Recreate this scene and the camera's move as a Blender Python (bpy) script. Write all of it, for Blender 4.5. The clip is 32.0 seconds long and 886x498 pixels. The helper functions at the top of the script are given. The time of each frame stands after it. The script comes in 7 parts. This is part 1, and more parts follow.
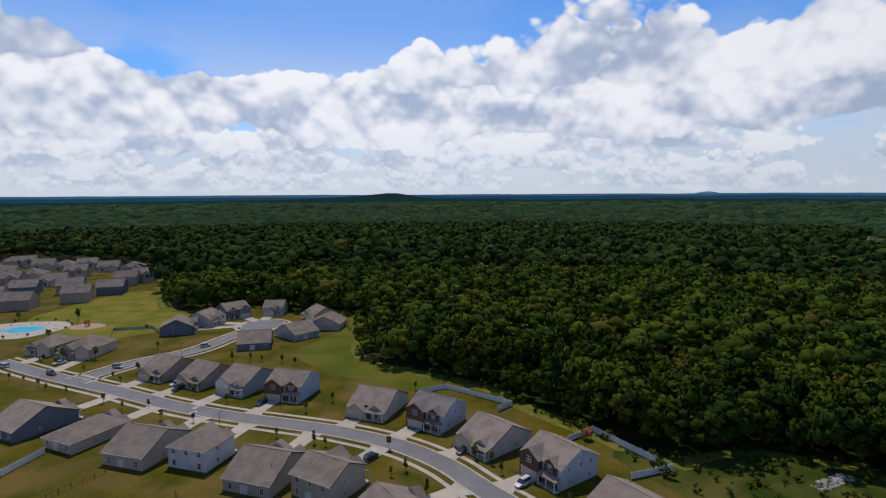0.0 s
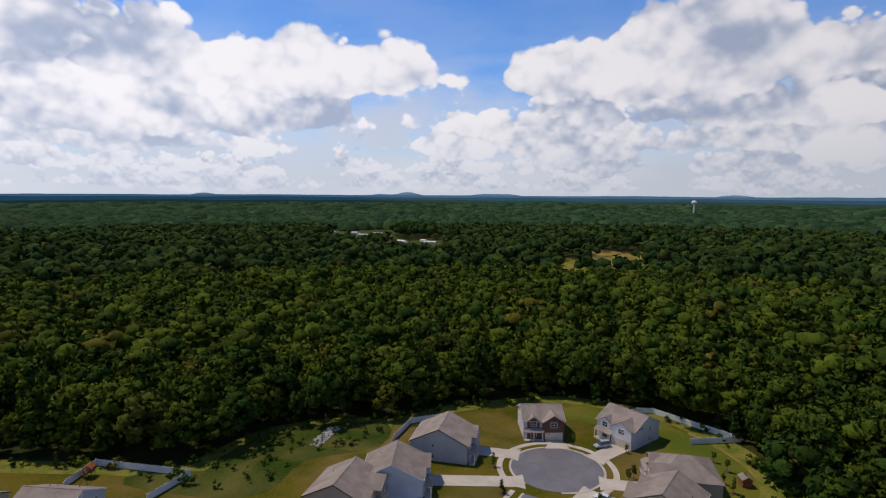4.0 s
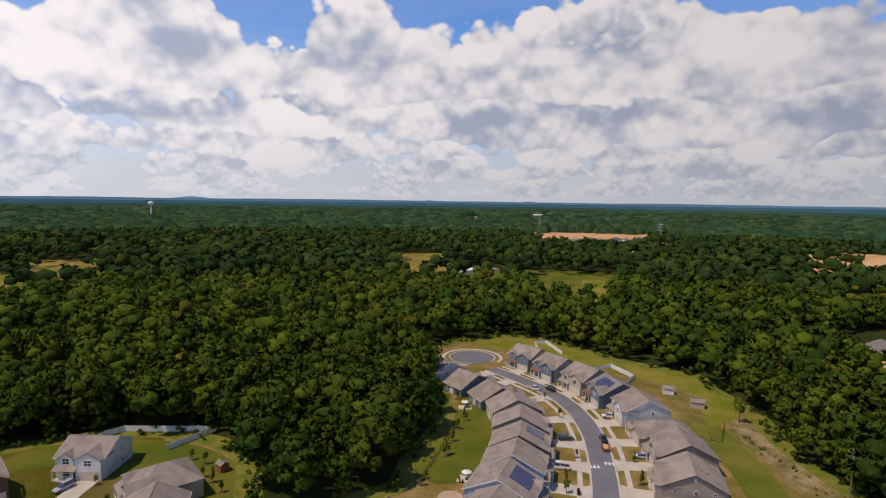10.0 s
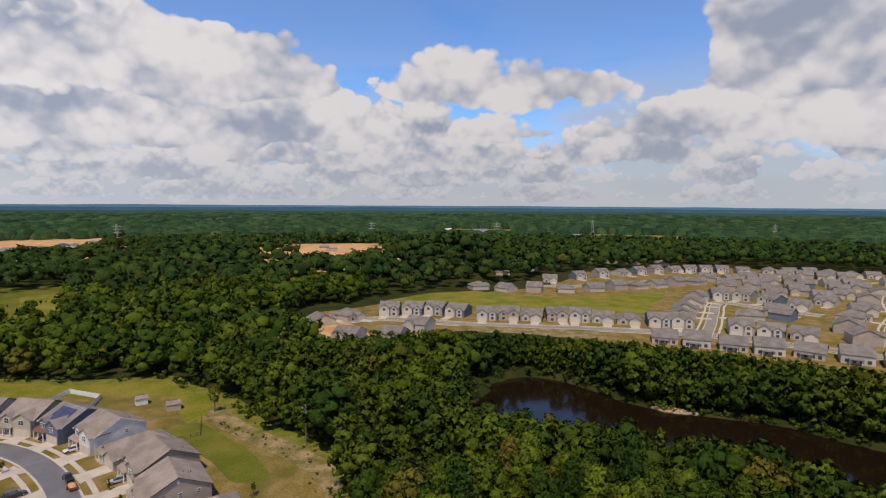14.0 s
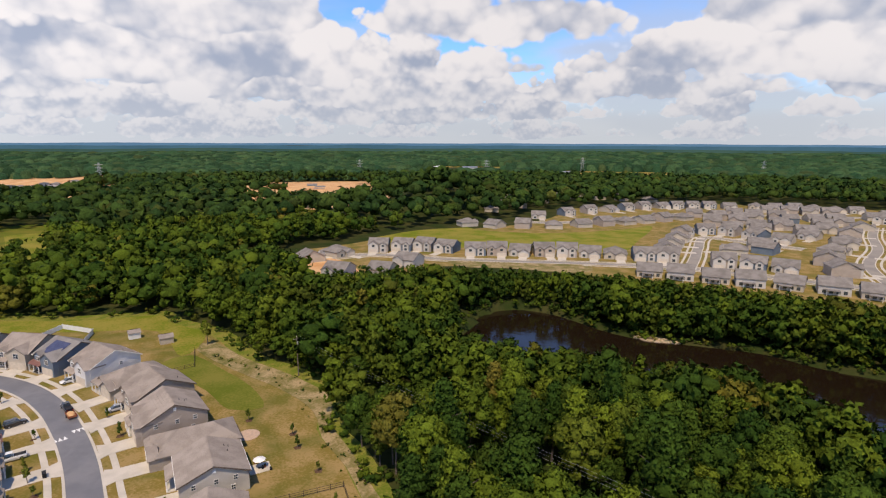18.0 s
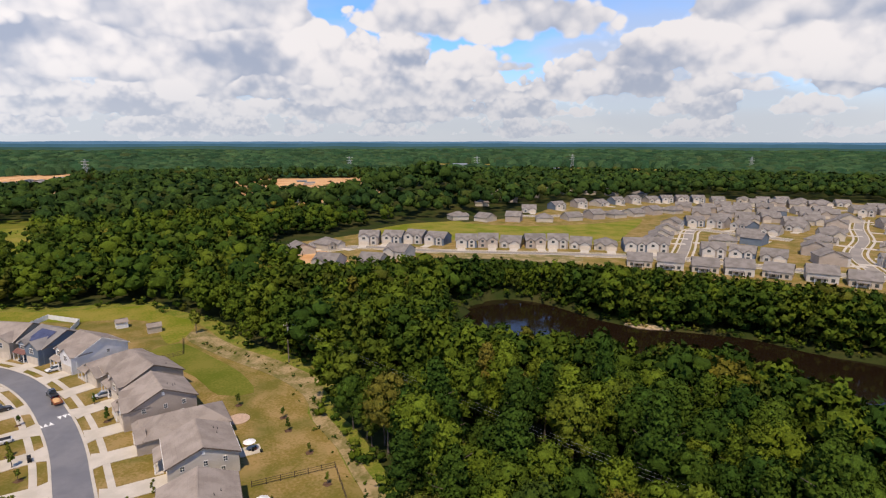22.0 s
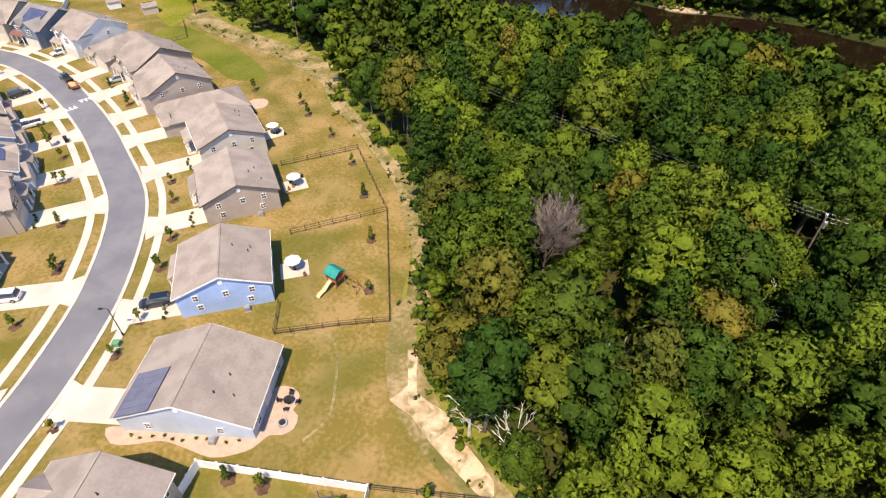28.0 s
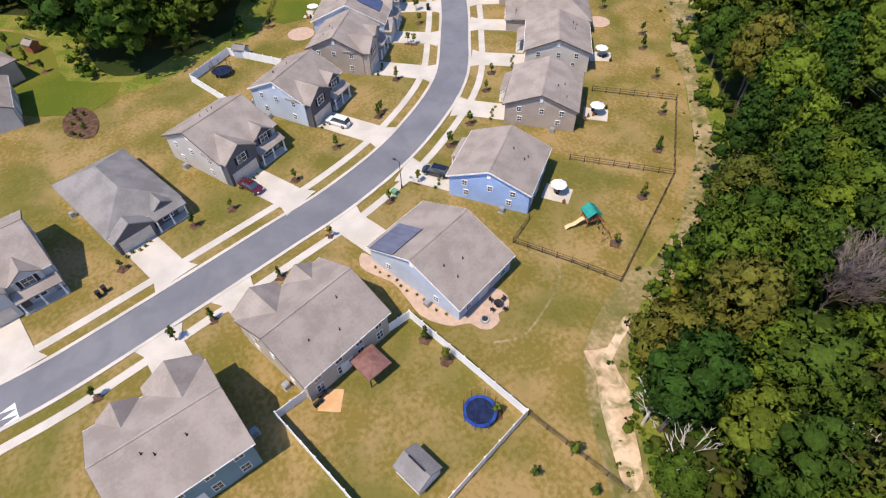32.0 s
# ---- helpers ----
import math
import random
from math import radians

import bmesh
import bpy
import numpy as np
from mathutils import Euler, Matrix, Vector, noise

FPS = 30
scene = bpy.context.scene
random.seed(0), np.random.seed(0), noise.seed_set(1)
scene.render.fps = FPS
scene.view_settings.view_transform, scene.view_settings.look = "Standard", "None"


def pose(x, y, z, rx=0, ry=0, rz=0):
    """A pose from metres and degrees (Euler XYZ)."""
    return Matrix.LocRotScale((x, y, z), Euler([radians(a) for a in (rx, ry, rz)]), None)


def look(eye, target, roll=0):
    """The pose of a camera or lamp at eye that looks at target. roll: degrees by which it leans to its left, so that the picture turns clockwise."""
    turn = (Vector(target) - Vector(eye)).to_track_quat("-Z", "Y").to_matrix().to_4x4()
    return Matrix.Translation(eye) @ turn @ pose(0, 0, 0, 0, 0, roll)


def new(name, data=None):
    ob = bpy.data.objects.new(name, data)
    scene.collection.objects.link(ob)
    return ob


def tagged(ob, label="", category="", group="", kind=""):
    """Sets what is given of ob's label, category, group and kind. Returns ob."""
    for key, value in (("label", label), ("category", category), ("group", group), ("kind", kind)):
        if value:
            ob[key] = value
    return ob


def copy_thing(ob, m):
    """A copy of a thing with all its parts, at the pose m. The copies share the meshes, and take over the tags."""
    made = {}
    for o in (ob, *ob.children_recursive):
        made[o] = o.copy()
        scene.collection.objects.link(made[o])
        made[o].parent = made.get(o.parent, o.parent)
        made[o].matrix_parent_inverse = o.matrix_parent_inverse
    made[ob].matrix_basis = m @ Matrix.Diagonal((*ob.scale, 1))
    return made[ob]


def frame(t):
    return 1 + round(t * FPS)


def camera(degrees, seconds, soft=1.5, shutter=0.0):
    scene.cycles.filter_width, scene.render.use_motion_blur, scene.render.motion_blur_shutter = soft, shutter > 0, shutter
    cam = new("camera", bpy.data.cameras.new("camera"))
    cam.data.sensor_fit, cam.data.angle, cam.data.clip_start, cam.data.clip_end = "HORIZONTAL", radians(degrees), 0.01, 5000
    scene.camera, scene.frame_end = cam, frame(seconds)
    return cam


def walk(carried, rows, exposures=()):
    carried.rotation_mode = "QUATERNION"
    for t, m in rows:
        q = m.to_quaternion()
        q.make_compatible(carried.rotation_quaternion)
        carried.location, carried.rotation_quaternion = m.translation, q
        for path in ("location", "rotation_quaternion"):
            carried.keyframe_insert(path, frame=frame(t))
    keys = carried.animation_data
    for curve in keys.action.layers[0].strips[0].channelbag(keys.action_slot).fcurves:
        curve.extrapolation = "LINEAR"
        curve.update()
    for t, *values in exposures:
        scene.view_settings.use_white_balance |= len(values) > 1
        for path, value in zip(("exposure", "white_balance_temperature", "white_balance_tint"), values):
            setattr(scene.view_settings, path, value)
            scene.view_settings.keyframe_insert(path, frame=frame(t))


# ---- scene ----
cam = camera(76.96, 32.0, soft=1.2)
PATH = [
    (0.0, pose(0.00, 0.00, 69.00, 84.23, 0.28, 0.00)),
    (0.5, pose(-0.00, -0.00, 69.00, 84.18, 0.28, -6.23)),
    (1.0, pose(-0.00, -0.00, 69.00, 84.16, 0.20, -12.21)),
    (1.5, pose(0.00, -0.00, 69.00, 84.27, 0.07, -18.26)),
    (2.0, pose(0.00, -0.00, 69.00, 84.29, -0.06, -24.30)),
    (2.5, pose(0.00, -0.01, 69.00, 84.31, -0.05, -30.33)),
    (3.0, pose(0.00, -0.01, 69.00, 84.37, -0.15, -36.36)),
    (3.5, pose(0.00, -0.01, 68.99, 84.34, -0.12, -42.40)),
    (4.0, pose(0.00, -0.01, 68.99, 84.34, -0.31, -48.42)),
    (4.5, pose(0.00, -0.01, 68.99, 84.36, -0.41, -54.60)),
    (6.5, pose(0.02, -0.03, 68.99, 84.42, -0.36, -58.13)),
    (7.0, pose(0.02, -0.03, 68.99, 84.49, -0.34, -62.05)),
    (7.5, pose(0.02, -0.03, 68.99, 84.50, -0.42, -68.31)),
    (8.0, pose(0.02, -0.04, 68.99, 84.53, -0.56, -74.74)),
    (8.5, pose(0.02, -0.04, 69.00, 84.66, -0.64, -81.05)),
    (9.0, pose(0.02, -0.04, 69.00, 84.64, -0.59, -87.36)),
    (9.5, pose(0.03, -0.04, 69.00, 84.78, -0.66, -93.75)),
    (10.0, pose(0.03, -0.04, 69.00, 84.92, -0.74, -100.19)),
    (10.5, pose(0.03, -0.05, 69.00, 85.00, -0.79, -106.68)),
    (11.0, pose(0.03, -0.05, 69.00, 85.06, -0.78, -113.17)),
    (11.5, pose(0.02, -0.05, 69.00, 85.15, -0.84, -119.71)),
    (12.0, pose(0.02, -0.05, 69.00, 85.24, -0.77, -126.30)),
    (12.5, pose(0.02, -0.06, 69.00, 85.28, -0.71, -133.00)),
    (13.0, pose(0.02, -0.06, 68.99, 85.35, -0.52, -139.90)),
    (13.5, pose(0.01, -0.06, 68.99, 85.42, -0.32, -146.89)),
    (14.0, pose(0.01, -0.06, 68.99, 85.41, -0.34, -151.87)),
    (14.5, pose(-0.61, -0.09, 68.78, 84.47, -0.30, -152.43)),
    (15.0, pose(-0.61, -0.16, 68.81, 80.48, -0.22, -152.87)),
    (15.5, pose(-0.55, -0.09, 68.82, 79.39, -0.23, -153.37)),
    (17.5, pose(-0.74, 0.14, 67.69, 79.16, -0.15, -152.80)),
    (18.0, pose(-0.82, 0.06, 67.45, 79.13, -0.17, -152.96)),
    (18.5, pose(-0.80, 0.12, 67.17, 79.12, -0.13, -153.13)),
    (19.0, pose(-0.70, 0.10, 66.79, 79.11, -0.17, -153.22)),
    (19.5, pose(-0.76, 0.23, 66.33, 79.08, -0.14, -153.33)),
    (20.0, pose(-0.83, 0.36, 65.86, 79.05, -0.18, -153.57)),
    (20.5, pose(-0.89, 0.44, 65.26, 78.91, -0.13, -153.74)),
    (21.0, pose(-0.90, 0.30, 64.63, 78.99, -0.09, -153.83)),
    (21.5, pose(-0.83, 0.19, 63.96, 79.02, -0.05, -153.88)),
    (22.0, pose(-0.70, 0.16, 63.31, 79.00, -0.09, -153.96)),
    (22.5, pose(-0.81, 0.21, 62.77, 78.93, -0.07, -153.98)),
    (23.0, pose(-0.78, 0.37, 62.29, 78.89, -0.10, -154.05)),
    (23.5, pose(-0.63, 0.32, 61.85, 78.94, -0.10, -154.22)),
    (24.0, pose(-0.99, 0.47, 61.41, 78.91, -0.04, -154.33)),
    (24.5, pose(-1.03, 0.48, 61.10, 78.91, -0.02, -154.42)),
    (25.0, pose(-0.81, 0.39, 60.94, 76.67, -0.02, -154.55)),
    (25.5, pose(-0.42, 0.22, 60.77, 70.14, -0.04, -154.75)),
    (26.0, pose(-0.29, 0.13, 60.71, 63.27, -0.04, -154.91)),
    (26.5, pose(-0.08, 0.18, 60.76, 57.40, -0.07, -155.06)),
    (28.5, pose(1.15, 0.16, 61.23, 47.26, -0.43, -151.17)),
    (29.0, pose(1.13, 0.15, 61.21, 47.25, -0.39, -148.39)),
    (29.5, pose(1.04, -0.07, 61.09, 47.15, -0.17, -144.26)),
    (30.0, pose(0.76, -0.11, 61.30, 47.11, -0.01, -139.31)),
    (30.5, pose(0.54, -0.14, 61.73, 46.54, 0.23, -133.68)),
    (31.0, pose(0.24, -0.31, 61.93, 44.55, 0.56, -128.07)),
    (31.5, pose(-0.07, -0.50, 62.03, 42.54, 0.86, -122.35)),
    (32.0, pose(-0.19, -0.82, 62.06, 41.20, 1.16, -116.59)),
]
walk(cam, PATH, exposures=[(0, -1.08, 6450, 14), (4, -0.97, 6700, 17), (9, -0.76, 7100, 19), (14, -0.64, 7050, 17), (18, -0.32, 7050, 17), (24.5, -0.24, 7050, 17), (26, 0.6, 8100, 17), (28.5, 0.5, 6850, 15), (32, 0.18, 6350, 15)])

# ---- world, sun ----
SUN_DIR = Vector((-0.12, 0.45, 0.885)).normalized()
SUN_AZ = math.atan2(SUN_DIR.x, SUN_DIR.y)
SUN_EL = math.asin(SUN_DIR.z)
EYE_Z = 69.0

world = bpy.data.worlds.new("world")
scene.world = world
world.use_nodes = True
wn, wl = world.node_tree.nodes, world.node_tree.links
wn.clear()


def wmath(op, a, b=None, c=None, clamp=False):
    n = wn.new("ShaderNodeMath")
    n.operation, n.use_clamp = op, clamp
    for i, v in enumerate((a, b, c)):
        if v is None:
            continue
        if isinstance(v, (int, float)):
            n.inputs[i].default_value = v
        else:
            wl.new(v, n.inputs[i])
    return n.outputs[0]


def wramp(v, lo, hi):
    n = wn.new("ShaderNodeMapRange")
    n.interpolation_type = "SMOOTHSTEP"
    n.inputs[1].default_value, n.inputs[2].default_value = lo, hi
    wl.new(v, n.inputs[0])
    return n.outputs[0]


sky = wn.new("ShaderNodeTexSky")
sky.sky_type, sky.sun_disc = "NISHITA", False
sky.sun_elevation, sky.sun_rotation = SUN_EL, SUN_AZ
sky.air_density, sky.dust_density, sky.ozone_density = 1.0, 0.2, 3.5
tc = wn.new("ShaderNodeTexCoord")
sepd = wn.new("ShaderNodeSeparateXYZ")
wl.new(tc.outputs["Generated"], sepd.inputs[0])
DX, DY, DZ = sepd.outputs


LEN = wmath("SQRT", wmath("ADD", wmath("MULTIPLY", DX, DX), wmath("MULTIPLY", DY, DY)))
UX, UY = wmath("DIVIDE", DX, LEN), wmath("DIVIDE", DY, LEN)


def wmix(fac, a, b):
    n = wn.new("ShaderNodeMix")
    n.data_type = "RGBA"
    wl.new(fac, n.inputs["Factor"])
    for key, v in (("A", a), ("B", b)):
        if isinstance(v, tuple):
            n.inputs[key].default_value = (*v, 1)
        else:
            wl.new(v, n.inputs[key])
    return n.outputs["Result"]


EL = wmath("DIVIDE", DZ, LEN)                       # rise over run


def wnoise(vec, scale, detail, rough=0.5):
    n = wn.new("ShaderNodeTexNoise")
    n.inputs["Scale"].default_value, n.inputs["Detail"].default_value, n.inputs["Roughness"].default_value = scale, detail, rough
    wl.new(vec, n.inputs["Vector"])
    return n.outputs[0]


def wpuffs(vec, scale, detail):
    n = wn.new("ShaderNodeTexVoronoi")
    n.feature = "F1"
    n.inputs["Scale"].default_value, n.inputs["Detail"].default_value, n.inputs["Roughness"].default_value = scale, detail, 0.62
    wl.new(vec, n.inputs["Vector"])
    return wmath("SUBTRACT", 1.0, n.outputs["Distance"])


def wvec(x, y, z):
    c = wn.new("ShaderNodeCombineXYZ")
    for i, v in enumerate((x, y, z)):
        if isinstance(v, (int, float)):
            c.inputs[i].default_value = v
        else:
            wl.new(v, c.inputs[i])
    return c.outputs[0]


def swell(az, rise, wide, tall, amount):
    """A soft hump in the sky round one bearing and height: cloud where amount is above nought, clear sky where it is below."""
    a = radians(az)
    off = wmath("SUBTRACT", 1.0, wmath("ADD", wmath("MULTIPLY", UX, math.sin(a)), wmath("MULTIPLY", UY, math.cos(a))))
    v = wmath("DIVIDE", wmath("SUBTRACT", EL, rise), tall)
    g = wmath("ADD", wmath("MULTIPLY", off, 2.0 / radians(wide) ** 2), wmath("MULTIPLY", v, v))
    return wmath("MULTIPLY", wmath("EXPONENT", wmath("MULTIPLY", g, -1.0)), amount)


def cloud_bank(base, high, cover, seed, bias=None):
    """One rank of cumulus: flat soft bases at one height of the sky, cauliflower towers above. Returns how much it covers, and how lit it is."""
    sx, sy = wmath("ADD", UX, seed * 3.7), wmath("ADD", UY, seed * 1.9)

    def billow(lift):
        z = wmath("ADD", wmath("MULTIPLY", EL, 1.15), lift * high)
        v = wvec(sx, sy, z)
        warp = wnoise(v, 1.6 / high, 2.0)
        v2 = wvec(wmath("ADD", sx, wmath("MULTIPLY", warp, 0.10 * high)), wmath("ADD", sy, wmath("MULTIPLY", warp, -0.08 * high)), z)
        return wmath("ADD", wmath("MULTIPLY", wnoise(v, 0.60 / high, 5.0, 0.52), 1.3), wmath("MULTIPLY", wpuffs(v2, 1.15 / high, 3.0), 0.70))

    b0, b1, b2 = billow(0.0), billow(0.16), billow(0.55)
    towers = wnoise(wvec(sx, sy, 0.3 * seed), 0.33 / high, 2.0)
    lift = wmath("ADD", wmath("MULTIPLY", wramp(towers, 0.34, 0.66), 1.1), cover)
    h = wmath("DIVIDE", wmath("SUBTRACT", EL, wmath("ADD", base, wmath("MULTIPLY", wmath("SUBTRACT", towers, 0.5), 0.5 * high))), high)
    under = wmath("MAXIMUM", wmath("MULTIPLY", h, -1.0), 0.0)
    over = wmath("MAXIMUM", h, 0.0)
    d = wmath("ADD", wmath("SUBTRACT", lift, over), wmath("SUBTRACT", b0, 1.20))
    d = wmath("SUBTRACT", d, wmath("MULTIPLY", under, 3.2))
    if bias is not None:
        d = wmath("ADD", d, bias)
    mask_ = wramp(d, 0.0, 0.14)
    relief = wmath("ADD", wmath("MULTIPLY", wmath("SUBTRACT", b0, b1), 1.10), wmath("MULTIPLY", wmath("SUBTRACT", b0, b2), 0.75))
    deep_ = wmath("MULTIPLY", wramp(d, 0.25, 1.8), -0.40)
    glow = wmath("ADD", wmath("ADD", 0.60, relief), wmath("ADD", deep_, wmath("MULTIPLY", wmath("MINIMUM", h, 1.0), 0.20)))
    return mask_, wramp(glow, 0.0, 1.0)


veil = wnoise(wvec(UX, UY, wmath("MULTIPLY", EL, 2.6)), 3.4, 4.0)
mask = wmath("MULTIPLY", wramp(veil, 0.34, 0.60), wmath("ADD", 0.12, wmath("MULTIPLY", wramp(EL, 0.30, 0.10), 0.75)))
ccol = wmix(wramp(veil, 0.40, 0.62), (0.86, 0.92, 0.98), (0.72, 0.79, 0.89))
SWELLS = [(-19, 0.32, 15, 0.12, -2.2), (14, 0.24, 8, 0.15, 0.4), (27, 0.35, 3, 0.06, -1.0), (51, 0.33, 4, 0.06, -1.0), (60, 0.32, 4, 0.06, -0.9), (133, 0.37, 7, 0.07, -1.2),
          (167, 0.32, 6, 0.12, -1.4), (173, 0.23, 4, 0.05, -1.0), (184, 0.29, 8, 0.09, 0.9), (110, 0.25, 25, 0.12, 0.25)]
bias_ = None
for row in SWELLS:
    g_ = swell(*row)
    bias_ = g_ if bias_ is None else wmath("ADD", bias_, g_)
for base, high, cover, seed in ((0.015, 0.045, 0.70, 1), (0.050, 0.075, 0.75, 2), (0.085, 0.115, 0.75, 3), (0.130, 0.16, 0.72, 4), (0.200, 0.20, 0.55, 5), (0.42, 0.26, 0.1, 6)):
    mk, lt = cloud_bank(base, high, cover, seed, bias_ if base > 0.08 else None)
    tint = wmix(lt, (0.45, 0.56, 0.75), (1.06, 1.10, 1.15))
    ccol = wmix(mk, ccol, tint)
    mask = wmath("MAXIMUM", mask, mk)
haze = wramp(DZ, 0.15, -0.01)
hz = wmix(wmath("MULTIPLY", haze, 0.68), ccol, (0.66, 0.76, 0.87))
bg_sky = wn.new("ShaderNodeBackground")
wl.new(wmath("ADD", 0.12, wmath("MULTIPLY", wramp(DZ, 0.55, 0.40), 0.06)), bg_sky.inputs["Strength"])  # paler blue towards the horizon
deep = wn.new("ShaderNodeMix")
deep.data_type, deep.blend_type = "RGBA", "MULTIPLY"
deep.inputs["Factor"].default_value = 1.0
deep.inputs["B"].default_value = (0.62, 1.04, 1.48, 1)
wl.new(sky.outputs[0], deep.inputs["A"])
wl.new(deep.outputs["Result"], bg_sky.inputs["Color"])
bg_cloud = wn.new("ShaderNodeBackground")
toward = wmath("ADD", wmath("MULTIPLY", DX, math.sin(SUN_AZ)), wmath("MULTIPLY", DY, math.cos(SUN_AZ)))
wl.new(wmath("ADD", 1.32, wmath("MULTIPLY", toward, 0.40)), bg_cloud.inputs["Strength"])  # clouds on the sun's side are brighter
wl.new(hz, bg_cloud.inputs["Color"])
mixs = wn.new("ShaderNodeMixShader")
clear = wramp(DZ, 0.62, 0.42)                     # clear blue overhead, where the sun stands
wl.new(wmath("MULTIPLY", wmath("MAXIMUM", mask, wmath("MULTIPLY", wramp(DZ, 0.16, 0.03), 0.95)), clear), mixs.inputs[0])
wl.new(bg_sky.outputs[0], mixs.inputs[1])
wl.new(bg_cloud.outputs[0], mixs.inputs[2])
wout = wn.new("ShaderNodeOutputWorld")
wl.new(mixs.outputs[0], wout.inputs[0])

sun = new("sun", bpy.data.lights.new("sun", "SUN"))
sun.data.energy, sun.data.angle, sun.data.color = 5.0, radians(0.55), (1.0, 0.88, 0.68)
sun.matrix_world = look(SUN_DIR * 300, (0, 0, 0))


# ---- materials ----
def material(name, a, b=None, scale=1.0, rough=0.8, metal=0.0, bump=0.0, bump_scale=8.0, fine=0.25, spec=0.06, tint=0.0, coat=0.0, third=None):
    """Two colours mixed by a coarse and a fine noise at real size, with a fine relief."""
    m = bpy.data.materials.new(name)
    m.use_nodes = True
    n, l = m.node_tree.nodes, m.node_tree.links
    p = n["Principled BSDF"]
    p.inputs["Roughness"].default_value, p.inputs["Metallic"].default_value = rough, metal
    p.inputs["Specular IOR Level"].default_value = spec
    p.inputs["Coat Weight"].default_value = coat
    b = b or tuple(v * 0.8 for v in a)
    geo = n.new("ShaderNodeNewGeometry")
    t1 = n.new("ShaderNodeTexNoise")
    t1.inputs["Scale"].default_value, t1.inputs["Detail"].default_value = scale, 4
    t2 = n.new("ShaderNodeTexNoise")
    t2.inputs["Scale"].default_value, t2.inputs["Detail"].default_value = bump_scale, 3
    l.new(geo.outputs["Position"], t1.inputs["Vector"])
    l.new(geo.outputs["Position"], t2.inputs["Vector"])
    add = n.new("ShaderNodeMath")
    add.operation = "MULTIPLY_ADD"
    l.new(t2.outputs[0], add.inputs[0])
    add.inputs[1].default_value = fine
    l.new(t1.outputs[0], add.inputs[2])
    ramp = n.new("ShaderNodeMapRange")
    ramp.inputs[1].default_value, ramp.inputs[2].default_value = 0.38 + fine * 0.5, 0.62 + fine * 0.5
    l.new(add.outputs[0], ramp.inputs[0])
    mix = n.new("ShaderNodeMix")
    mix.data_type = "RGBA"
    mix.inputs["A"].default_value, mix.inputs["B"].default_value = (*a, 1), (*b, 1)
    l.new(ramp.outputs[0], mix.inputs["Factor"])
    col = mix.outputs["Result"]
    if third:
        t3 = n.new("ShaderNodeTexNoise")
        t3.inputs["Scale"].default_value, t3.inputs["Detail"].default_value, t3.inputs["Distortion"].default_value = third[1], 5, 0.6
        l.new(geo.outputs["Position"], t3.inputs["Vector"])
        r3 = n.new("ShaderNodeMapRange")
        r3.inputs[1].default_value, r3.inputs[2].default_value, r3.inputs[4].default_value = 0.46, 0.66, third[2]
        l.new(t3.outputs[0], r3.inputs[0])
        x3 = n.new("ShaderNodeMix")
        x3.data_type = "RGBA"
        x3.inputs["B"].default_value = (*third[0], 1)
        l.new(r3.outputs[0], x3.inputs["Factor"])
        l.new(col, x3.inputs["A"])
        col = x3.outputs["Result"]
    if tint:
        oi = n.new("ShaderNodeObjectInfo")
        hs = n.new("ShaderNodeHueSaturation")
        mr = n.new("ShaderNodeMapRange")
        mr.inputs[3].default_value, mr.inputs[4].default_value = 1 - tint, 1 + tint
        l.new(oi.outputs["Random"], mr.inputs[0])
        l.new(mr.outputs[0], hs.inputs["Value"])
        l.new(col, hs.inputs["Color"])
        col = hs.outputs[0]
    l.new(col, p.inputs["Base Color"])
    if bump:
        bm_ = n.new("ShaderNodeBump")
        bm_.inputs["Strength"].default_value, bm_.inputs["Distance"].default_value = bump, 0.05
        l.new(t2.outputs[0], bm_.inputs["Height"])
        l.new(bm_.outputs[0], p.inputs["Normal"])
    return m


def striped(name, a, b, pitch, rough=0.75, axis="Z", gap=0.12, bump=0.6, object_space=True, wear=0.18):
    """Lap siding or shingle courses: lines across one axis, with wear."""
    m = material(name, a, b, 0.35, rough, bump_scale=3.0, fine=0.3, tint=0.06)
    n, l = m.node_tree.nodes, m.node_tree.links
    p = n["Principled BSDF"]
    t = n.new("ShaderNodeTexCoord")
    s = n.new("ShaderNodeSeparateXYZ")
    l.new(t.outputs["Object"], s.inputs[0])
    d = n.new("ShaderNodeMath")
    d.operation = "DIVIDE"
    l.new(s.outputs[axis], d.inputs[0])
    d.inputs[1].default_value = pitch
    f = n.new("ShaderNodeMath")
    f.operation = "FRACT"
    l.new(d.outputs[0], f.inputs[0])
    k = n.new("ShaderNodeBump")
    k.inputs["Strength"].default_value, k.inputs["Distance"].default_value = bump, 0.03
    l.new(f.outputs[0], k.inputs["Height"])
    l.new(k.outputs[0], p.inputs["Normal"])
    return m


